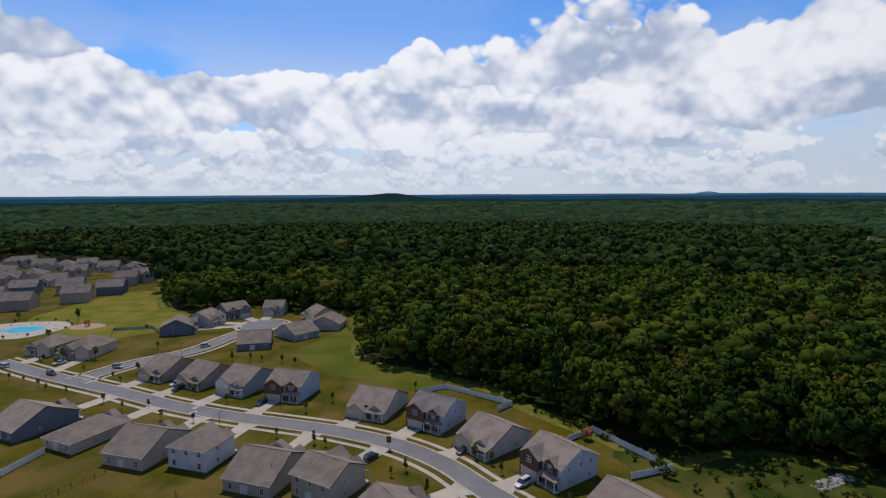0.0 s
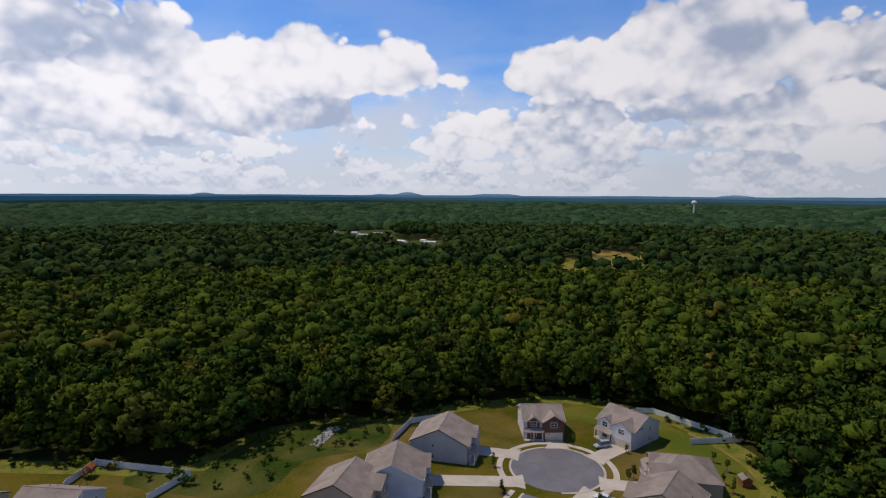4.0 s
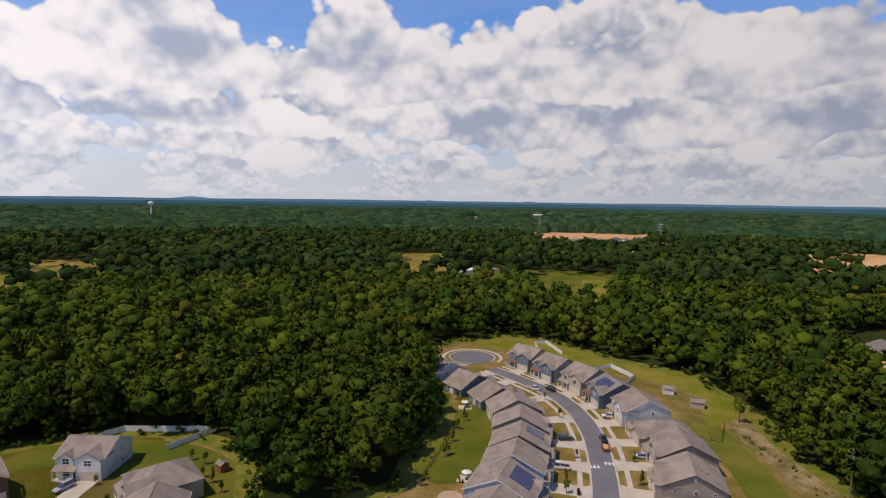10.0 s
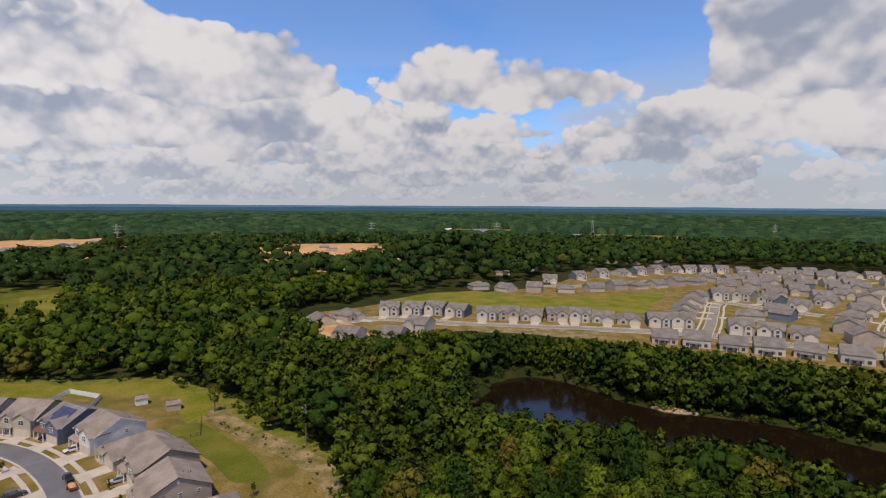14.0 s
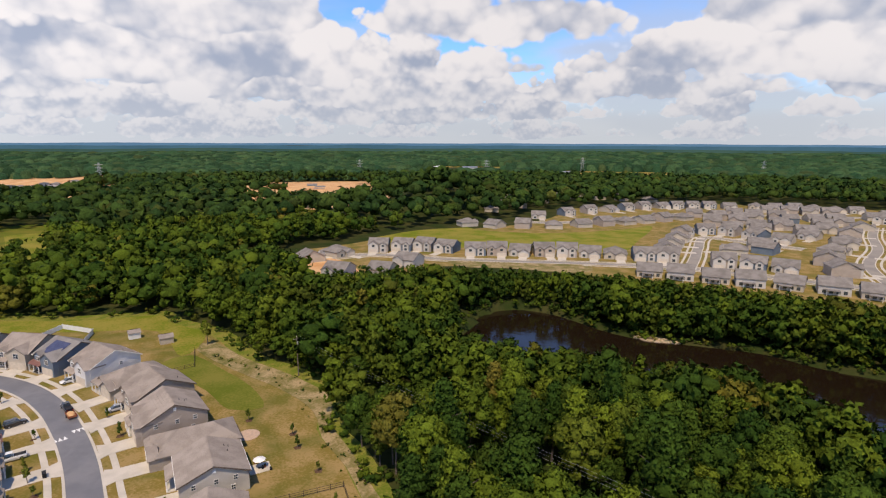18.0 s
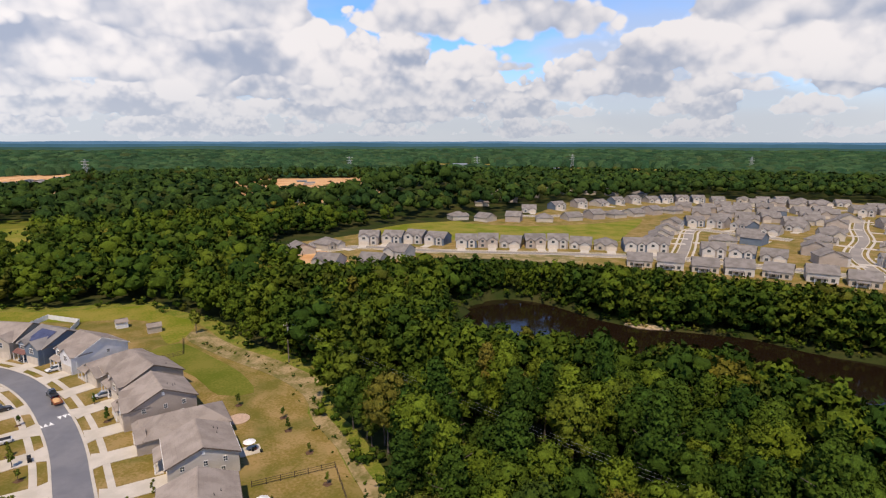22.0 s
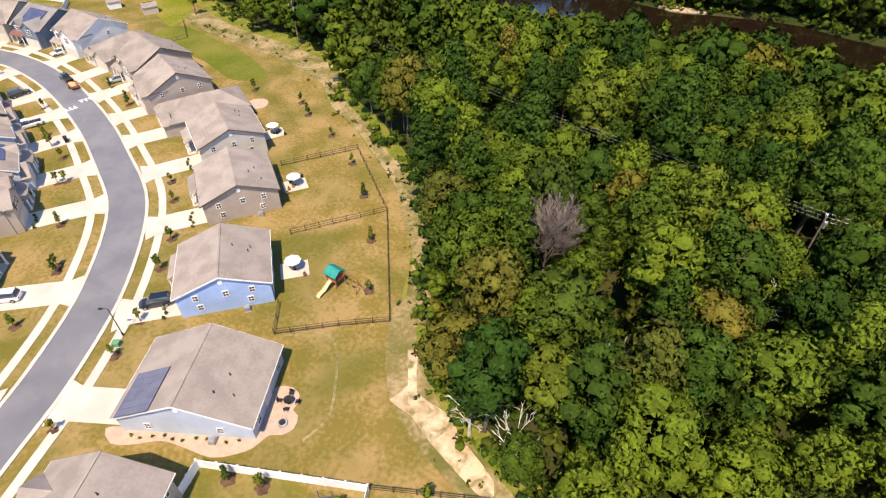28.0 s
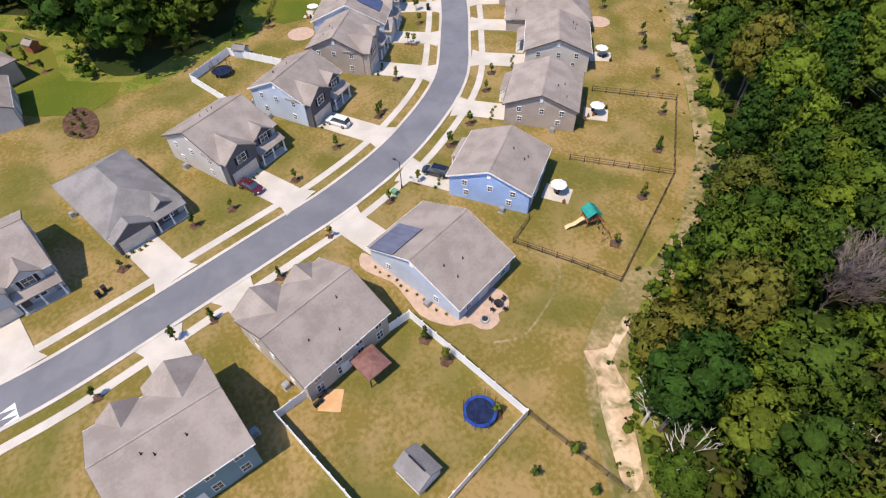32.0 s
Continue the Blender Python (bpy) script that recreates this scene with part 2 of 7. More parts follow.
def leaf_material(name, dark, light, warm, fleck=2.6, depth=0.35, relief=0.25):
    m = bpy.data.materials.new(name)
    m.use_nodes = True
    n, l = m.node_tree.nodes, m.node_tree.links
    p = n["Principled BSDF"]
    p.inputs["Roughness"].default_value, p.inputs["Specular IOR Level"].default_value = 0.9, 0.03
    at = n.new("ShaderNodeAttribute")
    at.attribute_name = "tone"
    oi = n.new("ShaderNodeObjectInfo")
    gi = n.new("ShaderNodeNewGeometry")
    w1 = n.new("ShaderNodeMath")
    w1.operation = "ADD"
    l.new(at.outputs["Fac"], w1.inputs[0])
    l.new(oi.outputs["Random"], w1.inputs[1])
    w2 = n.new("ShaderNodeMath")
    w2.operation = "FRACT"
    l.new(w1.outputs[0], w2.inputs[0])
    ramp = n.new("ShaderNodeValToRGB")
    e = ramp.color_ramp.elements
    e[0].position, e[0].color = 0.0, (*dark, 1)
    e[1].position, e[1].color = 0.70, (*light, 1)
    mid_ = tuple(0.65 * p_ + 0.35 * q_ for p_, q_ in zip(dark, light))
    olive = tuple(0.4 * p_ + 0.2 * q_ + 0.4 * s_ for p_, q_, s_ in zip(mid_, warm, light))
    for at_, col_ in ((0.38, mid_), (0.80, olive), (0.90, dark), (1.0, warm)):
        e2 = ramp.color_ramp.elements.new(at_)
        e2.color = (*col_, 1)
    l.new(w2.outputs[0], ramp.inputs[0])
    hs = n.new("ShaderNodeHueSaturation")
    mr = n.new("ShaderNodeMapRange")
    mr.inputs[3].default_value, mr.inputs[4].default_value = 0.7, 1.3
    l.new(gi.outputs["Random Per Island"], mr.inputs[0])
    # leaf clumps: fine light and dark flecks, and relief of the same size
    fl = n.new("ShaderNodeTexNoise")
    fl.inputs["Scale"].default_value, fl.inputs["Detail"].default_value, fl.inputs["Roughness"].default_value = fleck, 4.0, 0.7
    l.new(gi.outputs["Position"], fl.inputs["Vector"])
    fr = n.new("ShaderNodeMapRange")
    fr.inputs[1].default_value, fr.inputs[2].default_value, fr.inputs[3].default_value, fr.inputs[4].default_value = 0.32, 0.68, 1 - depth, 1 + depth
    l.new(fl.outputs[0], fr.inputs[0])
    vm = n.new("ShaderNodeMath")
    vm.operation = "MULTIPLY"
    l.new(mr.outputs[0], vm.inputs[0])
    l.new(fr.outputs[0], vm.inputs[1])
    l.new(vm.outputs[0], hs.inputs["Value"])
    bp = n.new("ShaderNodeBump")
    bp.inputs["Strength"].default_value, bp.inputs["Distance"].default_value = 1.0, relief
    l.new(fl.outputs[0], bp.inputs["Height"])
    l.new(bp.outputs[0], p.inputs["Normal"])
    l.new(ramp.outputs[0], hs.inputs["Color"])
    l.new(hs.outputs[0], p.inputs["Base Color"])
    tr = n.new("ShaderNodeBsdfTranslucent")
    l.new(hs.outputs[0], tr.inputs["Color"])
    mx = n.new("ShaderNodeMixShader")
    mx.inputs[0].default_value = 0.04
    l.new(p.outputs[0], mx.inputs[1])
    l.new(tr.outputs[0], mx.inputs[2])
    l.new(mx.outputs[0], n["Material Output"].inputs[0])
    return m


M_FLOOR = material("forest_floor", (0.022, 0.036, 0.008), (0.05, 0.05, 0.016), 0.06, 0.95, bump=0.5, bump_scale=0.9)
M_LAWN = material("lawn", (0.185, 0.138, 0.034), (0.295, 0.205, 0.085), 0.16, 0.95, bump=0.9, bump_scale=1.6, fine=0.8, third=((0.105, 0.108, 0.018), 0.075, 0.75))
M_LAWN_GREEN = material("green_lawn", (0.082, 0.112, 0.012), (0.145, 0.14, 0.022), 0.06, 0.95, bump=0.5, bump_scale=2.5, fine=0.45)
M_LUSH = material("lush_lawn", (0.098, 0.122, 0.014), (0.165, 0.155, 0.030), 0.08, 0.95, bump=0.7, bump_scale=1.5, fine=0.5)
M_RANK = material("rank_grass", (0.028, 0.055, 0.006), (0.065, 0.078, 0.014), 0.09, 0.95, bump=0.9, bump_scale=1.4, fine=0.6, third=((0.16, 0.14, 0.04), 0.06, 0.5))
M_MEADOW = material("meadow", (0.125, 0.155, 0.012), (0.235, 0.20, 0.04), 0.07, 0.95, bump=0.9, bump_scale=1.2, fine=0.6)
M_ROUGH = material("rough_grass", (0.18, 0.148, 0.055), (0.34, 0.255, 0.14), 0.16, 0.95, bump=0.9, bump_scale=1.6, fine=0.7, third=((0.10, 0.105, 0.022), 0.22, 0.8))
M_DIRT = material("red_clay", (0.46, 0.32, 0.20), (0.60, 0.46, 0.31), 0.3, 0.95, bump=0.6, bump_scale=1.5, fine=0.5, third=((0.15, 0.145, 0.05), 0.55, 0.95))
M_HAY = material("dry_field_grass", (0.22, 0.17, 0.035), (0.34, 0.24, 0.07), 0.05, 0.95, bump=0.6, bump_scale=0.8, fine=0.5, third=((0.11, 0.12, 0.02), 0.02, 0.7))
M_CLAY = material("orange_clay", (0.50, 0.26, 0.11), (0.62, 0.40, 0.21), 0.06, 0.95, bump=0.6, bump_scale=0.7, fine=0.5)
M_ASPHALT = material("asphalt", (0.150, 0.148, 0.155), (0.185, 0.180, 0.182), 0.12, 0.5, spec=0.55, bump=0.25, bump_scale=0.9, fine=0.25, third=((0.125, 0.123, 0.13), 0.25, 0.6))
M_NEWROAD = material("pale_asphalt", (0.30, 0.27, 0.235), (0.235, 0.215, 0.195), 0.08, 0.8, bump=0.2, bump_scale=1.2, fine=0.3)
M_CONCRETE = material("concrete", (0.55, 0.50, 0.43), (0.46, 0.42, 0.355), 0.25, 0.6, bump=0.25, bump_scale=6.0, fine=0.4)
M_PAINT = material("road_paint", (0.80, 0.80, 0.78), (0.62, 0.62, 0.60), 2.0, 0.7)
M_MULCH = material("mulch", (0.075, 0.04, 0.025), (0.13, 0.08, 0.05), 1.2, 0.95, bump=0.8, bump_scale=9.0)
M_PAVER = material("patio_pavers", (0.50, 0.36, 0.27), (0.42, 0.31, 0.24), 1.4, 0.85, bump=0.5, bump_scale=7.0)
M_STONE = material("riprap_stone", (0.42, 0.41, 0.40), (0.26, 0.26, 0.26), 0.9, 0.9, bump=0.6, bump_scale=3.0)
M_WHITE = material("white_vinyl", (0.80, 0.80, 0.80), (0.72, 0.72, 0.71), 0.7, 0.45, spec=0.4)
M_GARAGE = material("garage_beige", (0.60, 0.53, 0.44), (0.52, 0.46, 0.38), 1.0, 0.55)
M_TRIM = material("white_trim", (0.78, 0.77, 0.75), (0.68, 0.67, 0.65), 1.0, 0.55)
M_DARKTRIM = material("brown_fascia", (0.15, 0.115, 0.095), (0.11, 0.085, 0.07), 1.0, 0.6)
M_BLACKWOOD = material("dark_fence_wood", (0.065, 0.048, 0.034), (0.10, 0.075, 0.052), 1.5, 0.85)
M_WOOD = material("cedar_wood", (0.26, 0.09, 0.045), (0.34, 0.14, 0.07), 1.5, 0.75)
M_TAN = material("tan_plastic", (0.68, 0.52, 0.30), (0.60, 0.45, 0.26), 1.5, 0.5)
M_TEAL = material("teal_canvas", (0.02, 0.20, 0.18), (0.03, 0.27, 0.22), 1.2, 0.7)
M_GREENPLASTIC = material("green_plastic", (0.13, 0.30, 0.16), (0.10, 0.24, 0.13), 1.2, 0.5)
M_BLACK = material("black_plastic", (0.018, 0.018, 0.02), (0.035, 0.035, 0.04), 1.5, 0.5)
M_NAVY = material("navy_mat", (0.012, 0.018, 0.05), (0.02, 0.03, 0.075), 1.5, 0.6)
M_BLUEPAD = material("blue_pad", (0.022, 0.055, 0.24), (0.03, 0.075, 0.30), 1.5, 0.5)
M_METAL = material("galvanised_metal", (0.45, 0.46, 0.48), (0.35, 0.36, 0.38), 1.0, 0.45, metal=0.6)
M_GLASS = material("window_glass", (0.035, 0.05, 0.065), (0.055, 0.07, 0.085), 0.4, 0.06, spec=0.8, coat=0.5)
M_SOLAR = material("solar_cells", (0.055, 0.06, 0.11), (0.075, 0.08, 0.14), 0.6, 0.15, spec=0.7)
M_BARK = material("bark", (0.10, 0.08, 0.065), (0.16, 0.13, 0.11), 1.5, 0.95, bump=0.8, bump_scale=5.0)
M_DEADWOOD = material("dead_grey_wood", (0.23, 0.185, 0.17), (0.15, 0.12, 0.11), 1.0, 0.95)
M_SNAG = material("bleached_wood", (0.62, 0.58, 0.53), (0.45, 0.42, 0.38), 1.0, 0.95)
M_POOL = material("pool_water", (0.01, 0.45, 0.66), (0.03, 0.56, 0.74), 0.3, 0.35, spec=0.15)
M_TYRE = material("tyre_rubber", (0.02, 0.02, 0.02), (0.03, 0.03, 0.03), 2.0, 0.85)
M_CLAYBRICK = material("red_brick", (0.20, 0.09, 0.07), (0.27, 0.13, 0.10), 2.5, 0.9, bump=0.5, bump_scale=12)
M_LEAF = leaf_material("leaves", (0.026, 0.056, 0.009), (0.080, 0.114, 0.011), (0.118, 0.108, 0.016), 1.6, 0.4, 0.3)
M_LEAF_NEAR = leaf_material("bright_leaves", (0.026, 0.060, 0.010), (0.116, 0.160, 0.015), (0.160, 0.138, 0.024))
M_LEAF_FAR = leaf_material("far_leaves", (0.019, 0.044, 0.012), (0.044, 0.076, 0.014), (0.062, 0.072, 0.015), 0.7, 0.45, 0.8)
# blue mixed into these leaf greens stands in for haze over the distant woods
M_LEAF_HAZED = leaf_material("hazed_leaves", (0.018, 0.050, 0.023), (0.046, 0.088, 0.034), (0.056, 0.084, 0.031), 0.3, 0.4, 1.5)
M_SHRUB = leaf_material("shrub_leaves", (0.050, 0.085, 0.014), (0.145, 0.175, 0.026), (0.27, 0.21, 0.03))
M_ROOF = {k: striped("shingles_" + k, a, b, 0.28, 0.9, bump=0.9) for k, a, b in (
    ("taupe", (0.25, 0.213, 0.185), (0.32, 0.275, 0.24)),
    ("grey", (0.19, 0.178, 0.17), (0.25, 0.235, 0.225)),
    ("brown", (0.22, 0.19, 0.16), (0.29, 0.25, 0.215)),
    ("charcoal", (0.165, 0.150, 0.136), (0.23, 0.21, 0.195)))}
M_WALL = {k: striped("siding_" + k, a, tuple(v * 0.88 for v in a), 0.2) for k, a in (
    ("white", (0.72, 0.72, 0.72)), ("grey", (0.42, 0.44, 0.46)), ("blue", (0.36, 0.50, 0.80)),
    ("taupe", (0.42, 0.36, 0.31)), ("slate", (0.16, 0.20, 0.25)), ("paleblue", (0.50, 0.57, 0.68)),
    ("tan", (0.52, 0.46, 0.38)), ("dark", (0.115, 0.115, 0.125)), ("brick", (0.15, 0.085, 0.065)), ("greige", (0.55, 0.52, 0.48)), ("teal", (0.19, 0.29, 0.33)))}
M_PORCHROOF = material("porch_metal_roof", (0.17, 0.085, 0.075), (0.22, 0.12, 0.10), 1.2, 0.5)
M_WATER = bpy.data.materials.new("pond_water")
M_WATER.use_nodes = True
_p = M_WATER.node_tree.nodes["Principled BSDF"]
_p.inputs["Base Color"].default_value = (0.012, 0.007, 0.004, 1)
_p.inputs["Roughness"].default_value = 0.10
_p.inputs["Specular IOR Level"].default_value = 0.35
_w = M_WATER.node_tree.nodes.new("ShaderNodeTexNoise")
_w.inputs["Scale"].default_value = 0.6
_b = M_WATER.node_tree.nodes.new("ShaderNodeBump")
_b.inputs["Strength"].default_value, _b.inputs["Distance"].default_value = 0.35, 0.12
_g = M_WATER.node_tree.nodes.new("ShaderNodeNewGeometry")
M_WATER.node_tree.links.new(_g.outputs["Position"], _w.inputs["Vector"])
M_WATER.node_tree.links.new(_w.outputs[0], _b.inputs["Height"])
M_WATER.node_tree.links.new(_b.outputs[0], _p.inputs["Normal"])


# ---- mesh tools ----
def mesh_of(name, bm, mats, smooth=False):
    me = bpy.data.meshes.new(name)
    bm.normal_update()
    bm.to_mesh(me)
    bm.free()
    for m in (mats if isinstance(mats, (list, tuple)) else [mats]):
        me.materials.append(m)
    if smooth:
        me.shade_smooth()
    return me


def part(name, bm, mat, parent=None, label="", m=None, smooth=False):
    ob = new(name, mesh_of(name, bm, mat, smooth) if isinstance(bm, bmesh.types.BMesh) else bm)
    if parent is not None:
        ob.parent = parent
    if m is not None:
        ob.matrix_basis = m
    return tagged(ob, label)


def thing(name, m, label, category, group="", kind=""):
    ob = new(name)
    ob.matrix_basis = m
    ob.empty_display_size = 0.2
    return tagged(ob, label, category, group, kind)


def box(bm, x0, y0, z0, x1, y1, z1, m=None):
    v = [bm.verts.new((x, y, z)) for z in (z0, z1) for x, y in ((x0, y0), (x1, y0), (x1, y1), (x0, y1))]
    for f in ((3, 2, 1, 0), (4, 5, 6, 7), (0, 1, 5, 4), (1, 2, 6, 5), (2, 3, 7, 6), (3, 0, 4, 7)):
        bm.faces.new([v[i] for i in f])
    if m is not None:
        bmesh.ops.transform(bm, matrix=m, verts=v)
    return bm


def boxes(*args):
    bm = bmesh.new()
    for a in args:
        box(bm, *a)
    return bm


def tube(bm, a, b, r0, r1=None, n=8):
    a, b = Vector(a), Vector(b)
    r1 = r0 if r1 is None else r1
    q = (b - a).to_track_quat("Z", "Y")
    rings = [[bm.verts.new(p + q @ Vector((r * math.cos(2 * math.pi * k / n), r * math.sin(2 * math.pi * k / n), 0))) for k in range(n)] for p, r in ((a, r0), (b, r1))]
    for k in range(n):
        bm.faces.new((rings[0][k], rings[0][(k + 1) % n], rings[1][(k + 1) % n], rings[1][k]))
    bm.faces.new(rings[1])
    bm.faces.new(rings[0][::-1])
    return bm


def prism(pts, z0, z1):
    """An upright prism on a polygon of any shape."""
    bm = bmesh.new()
    pts = [Vector((p[0], p[1], 0)) for p in pts]
    from mathutils.geometry import tessellate_polygon
    lo = [bm.verts.new((p.x, p.y, z0)) for p in pts]
    hi = [bm.verts.new((p.x, p.y, z1)) for p in pts]
    for t in tessellate_polygon([pts]):
        f = bm.faces.new([hi[i] for i in t])
        f.normal_update()
        if f.normal.z < 0:
            f.normal_flip()
    for i in range(len(pts)):
        j = (i + 1) % len(pts)
        bm.faces.new((lo[i], lo[j], hi[j], hi[i]))
    return bm


def smooth_line(pts, step=3.0, closed=False):
    """Catmull-Rom through the points, resampled."""
    p = [Vector((a[0], a[1])) for a in pts]
    n, out = len(p), []
    for i in range(n if closed else n - 1):
        a = p[(i - 1) % n] if closed or i > 0 else p[0] * 2 - p[1]
        b, c = p[i], p[(i + 1) % n]
        d = p[(i + 2) % n] if closed or i + 2 < n else c * 2 - b
        k = max(2, int((c - b).length / step))
        for j in range(k):
            t = j / k
            out.append(0.5 * ((2 * b) + (c - a) * t + (2 * a - 5 * b + 4 * c - d) * t * t + (3 * b - a - 3 * c + d) * t ** 3))
    if not closed:
        out.append(p[-1])
    return out


def ribbon(line, o0, o1, z0, z1):
    """A raised strip that follows a line between two sideways offsets."""
    bm = bmesh.new()
    rows = []
    for i, p in enumerate(line):
        d = (line[min(i + 1, len(line) - 1)] - line[max(i - 1, 0)]).normalized()
        s = Vector((d.y, -d.x))
        rows.append([bm.verts.new((*(p + s * o), z)) for o, z in ((o0, z0), (o0, z1), (o1, z1), (o1, z0))])
    for a, b in zip(rows, rows[1:]):
        for k in range(3):
            bm.faces.new((a[k], a[k + 1], b[k + 1], b[k]))
    bm.normal_update()
    bmesh.ops.recalc_face_normals(bm, faces=bm.faces)
    return bm


def inside(px, py, poly):
    """Which of the points lie in the polygon (arrays)."""
    px, py = np.asarray(px, float), np.asarray(py, float)
    c = np.zeros(px.shape, bool)
    n = len(poly)
    for i in range(n):
        x0, y0 = poly[i][0], poly[i][1]
        x1, y1 = poly[(i + 1) % n][0], poly[(i + 1) % n][1]
        if y0 == y1:
            continue
        c ^= ((y0 > py) != (y1 > py)) & (px < (x1 - x0) * (py - y0) / (y1 - y0) + x0)
    return c


def far_from(px, py, line):
    """Distance of the points from a line of points (arrays)."""
    best = np.full(np.shape(px), 1e9)
    for a, b in zip(line, line[1:]):
        dx, dy = b[0] - a[0], b[1] - a[1]
        t = np.clip(((px - a[0]) * dx + (py - a[1]) * dy) / max(dx * dx + dy * dy, 1e-9), 0, 1)
        best = np.minimum(best, np.hypot(px - a[0] - t * dx, py - a[1] - t * dy))
    return best


def quick_mesh(name, verts, tris, mat, tone=None, normals=None):
    """A mesh straight from arrays of corners and triangles."""
    me = bpy.data.meshes.new(name)
    verts, tris = np.asarray(verts, np.float32), np.asarray(tris, np.int32)
    me.vertices.add(len(verts))
    me.vertices.foreach_set("co", verts.ravel())
    me.loops.add(tris.size)
    me.loops.foreach_set("vertex_index", tris.ravel())
    me.polygons.add(len(tris))
    me.polygons.foreach_set("loop_start", np.arange(len(tris), dtype=np.int32) * 3)
    if tone is not None:
        at = me.attributes.new("tone", "FLOAT", "POINT")
        at.data.foreach_set("value", np.asarray(tone, np.float32))
    me.materials.append(mat)
    me.update(calc_edges=True)
    if normals is not None:
        me.normals_split_custom_set_from_vertices(normals)
    return me


# ---- plan ----
SUBURB = [(-205, 400), (-170, 335), (-150, 322), (-120, 335), (-93, 320), (-59, 309), (-36, 282), (-40, 250), (-34, 224), (-9, 207), (15, 190), (26, 172), (44, 150), (57, 133),
          (64, 136), (83, 139), (100, 131), (112, 118), (132, 112), (150, 100), (163, 89), (170, 63), (164, 42), (150, 27), (124, 21), (117, 10), (122, 1), (128, -14)]
SUBURB += [(139, -18), (163, -30), (192, -36), (215, -31), (234, -33), (258, -47), (266, -88), (242, -107), (221, -117), (195, -138), (184, -134), (157, -132), (130, -121), (110, -118),
           (90, -112), (80, -97), (68, -90), (55, -80), (46, -74), (35, -59), (30, -47), (24, -38), (18, -32), (10, -28), (0, -22)]
SUBURB += [(-15, 0), (-40, 50), (-80, 90), (-150, 110), (-260, 150), (-360, 260), (-480, 420), (-480, 560), (-400, 560), (-284, 520), (-228, 450)]
NEWTOWN = [(222, -240), (180, -214), (150, -224), (135, -268), (100, -282), (70, -286), (35, -278), (-10, -282), (-65, -284), (-140, -300), (-210, -420), (-240, -620), (-150, -710),
           (20, -690), (60, -670), (150, -560), (160, -500), (195, -430), (240, -330)]
POND = smooth_line([(84, -180), (90, -216), (79, -232), (60, -231), (38, -220), (20, -217), (-1, -220), (-18, -221), (-35, -215), (-54, -213), (-82, -196), (-78, -150), (-44, -138), (-28, -146),
                    (-18, -158), (18, -160), (42, -156), (66, -152)], 4.0, True)
MAIN = smooth_line([(-185, 226), (-160, 212), (-138, 201), (-117, 191), (-90, 177), (-68, 168), (-49, 162), (-31, 156), (-13, 147), (0, 136), (9, 124), (24, 105), (38, 82), (46, 58), (51, 35), (52.5, 28),
                    (57, 14), (62.9, -3.4), (67.0, -15.0), (74.9, -29.6), (88.4, -45.1), (104.9, -54.9), (118.8, -61.9), (134, -68), (150, -73), (167, -75.5), (184, -74), (201, -67.5), (216, -60)], 3.0)
STEM = smooth_line([(45.5, 60), (70, 62), (92, 62), (105, 64)], 3.0)
BRANCH = smooth_line([(-137, 201), (-127, 221), (-110, 240), (-103, 262), (-97, 280)], 3.0)
TOWN_ROAD = smooth_line([(205, -255), (190, -275), (165, -282), (139, -286), (78, -308), (46, -318), (12, -325), (-30, -322), (-70, -318), (-120, -330)], 5.0)
TOWN_ROAD2 = smooth_line([(14, -322), (13, -360), (13, -392), (10, -440), (-20, -430), (-48, -420)], 5.0)
TOWN_ROAD3 = smooth_line([(150, -455), (120, -470), (80, -520), (40, -575), (0, -600), (-60, -610), (-120, -630)], 5.0)
TOWN_ROAD4 = smooth_line([(-75, -322), (-75, -380), (-90, -440), (-98, -500), (-110, -560)], 5.0)
CULS = [((120.0, 67.5), 11.5), ((234.0, -56.0), 9.7), ((-95.0, 288.0), 11.0)]
STREETS = [MAIN, STEM, BRANCH]
# clearings: distance from, to, bearing from, to (degrees clockwise from north), ground
FIELDS = [(470, 690, 95.4, 100.4, M_HAY), (450, 690, 63.2, 68.6, M_HAY), (420, 590, 59.8, 62.6, M_MEADOW), (370, 540, 109.5, 117.4, M_LAWN_GREEN), (400, 560, 101.8, 106.5, M_LAWN_GREEN),
          (575, 960, 134.4, 146.8, M_CLAY), (780, 1230, 107.2, 123.0, M_CLAY), (1650, 2250, 101.8, 104.6, M_CLAY), (1100, 1560, 149.5, 161.0, M_HAY), (590, 830, 43.5, 48.6, M_RANK), (720, 1040, 36.8, 43.5, M_RANK),
          (1900, 2600, 108.6, 111.6, M_HAY), (1000, 1350, 163.0, 178.0, M_HAY), (390, 480, 115.2, 117.5, M_MEADOW)]


def ground_z(x, y):
    """Nearly level, rising far out to wooded ridges, and dug out for the pond."""
    x, y = np.asarray(x, float), np.asarray(y, float)
    r = np.hypot(x, y)
    t = np.clip((r - 2900) / 1800, 0, 1)
    z = 40 * t * t * (3 - 2 * t)
    z = z + 24.0 * np.exp(-(((x - 266) / 50) ** 2 + ((y + 510) / 62) ** 2)) + 8.0 * np.exp(-(((x - 290) / 34) ** 2 + ((y + 370) / 60) ** 2))
    z = z - 7.0 * np.exp(-(((x - 12) / 100) ** 2 + ((y + 208) / 62) ** 2) ** 2)
    z = z + np.clip((r - 500) / 600, 0, 1) * 3 * np.sin(x * 0.006 + 1.3) * np.sin(y * 0.007 + 0.4) * np.clip((r - 900) / 600, 0, 1)
    return z


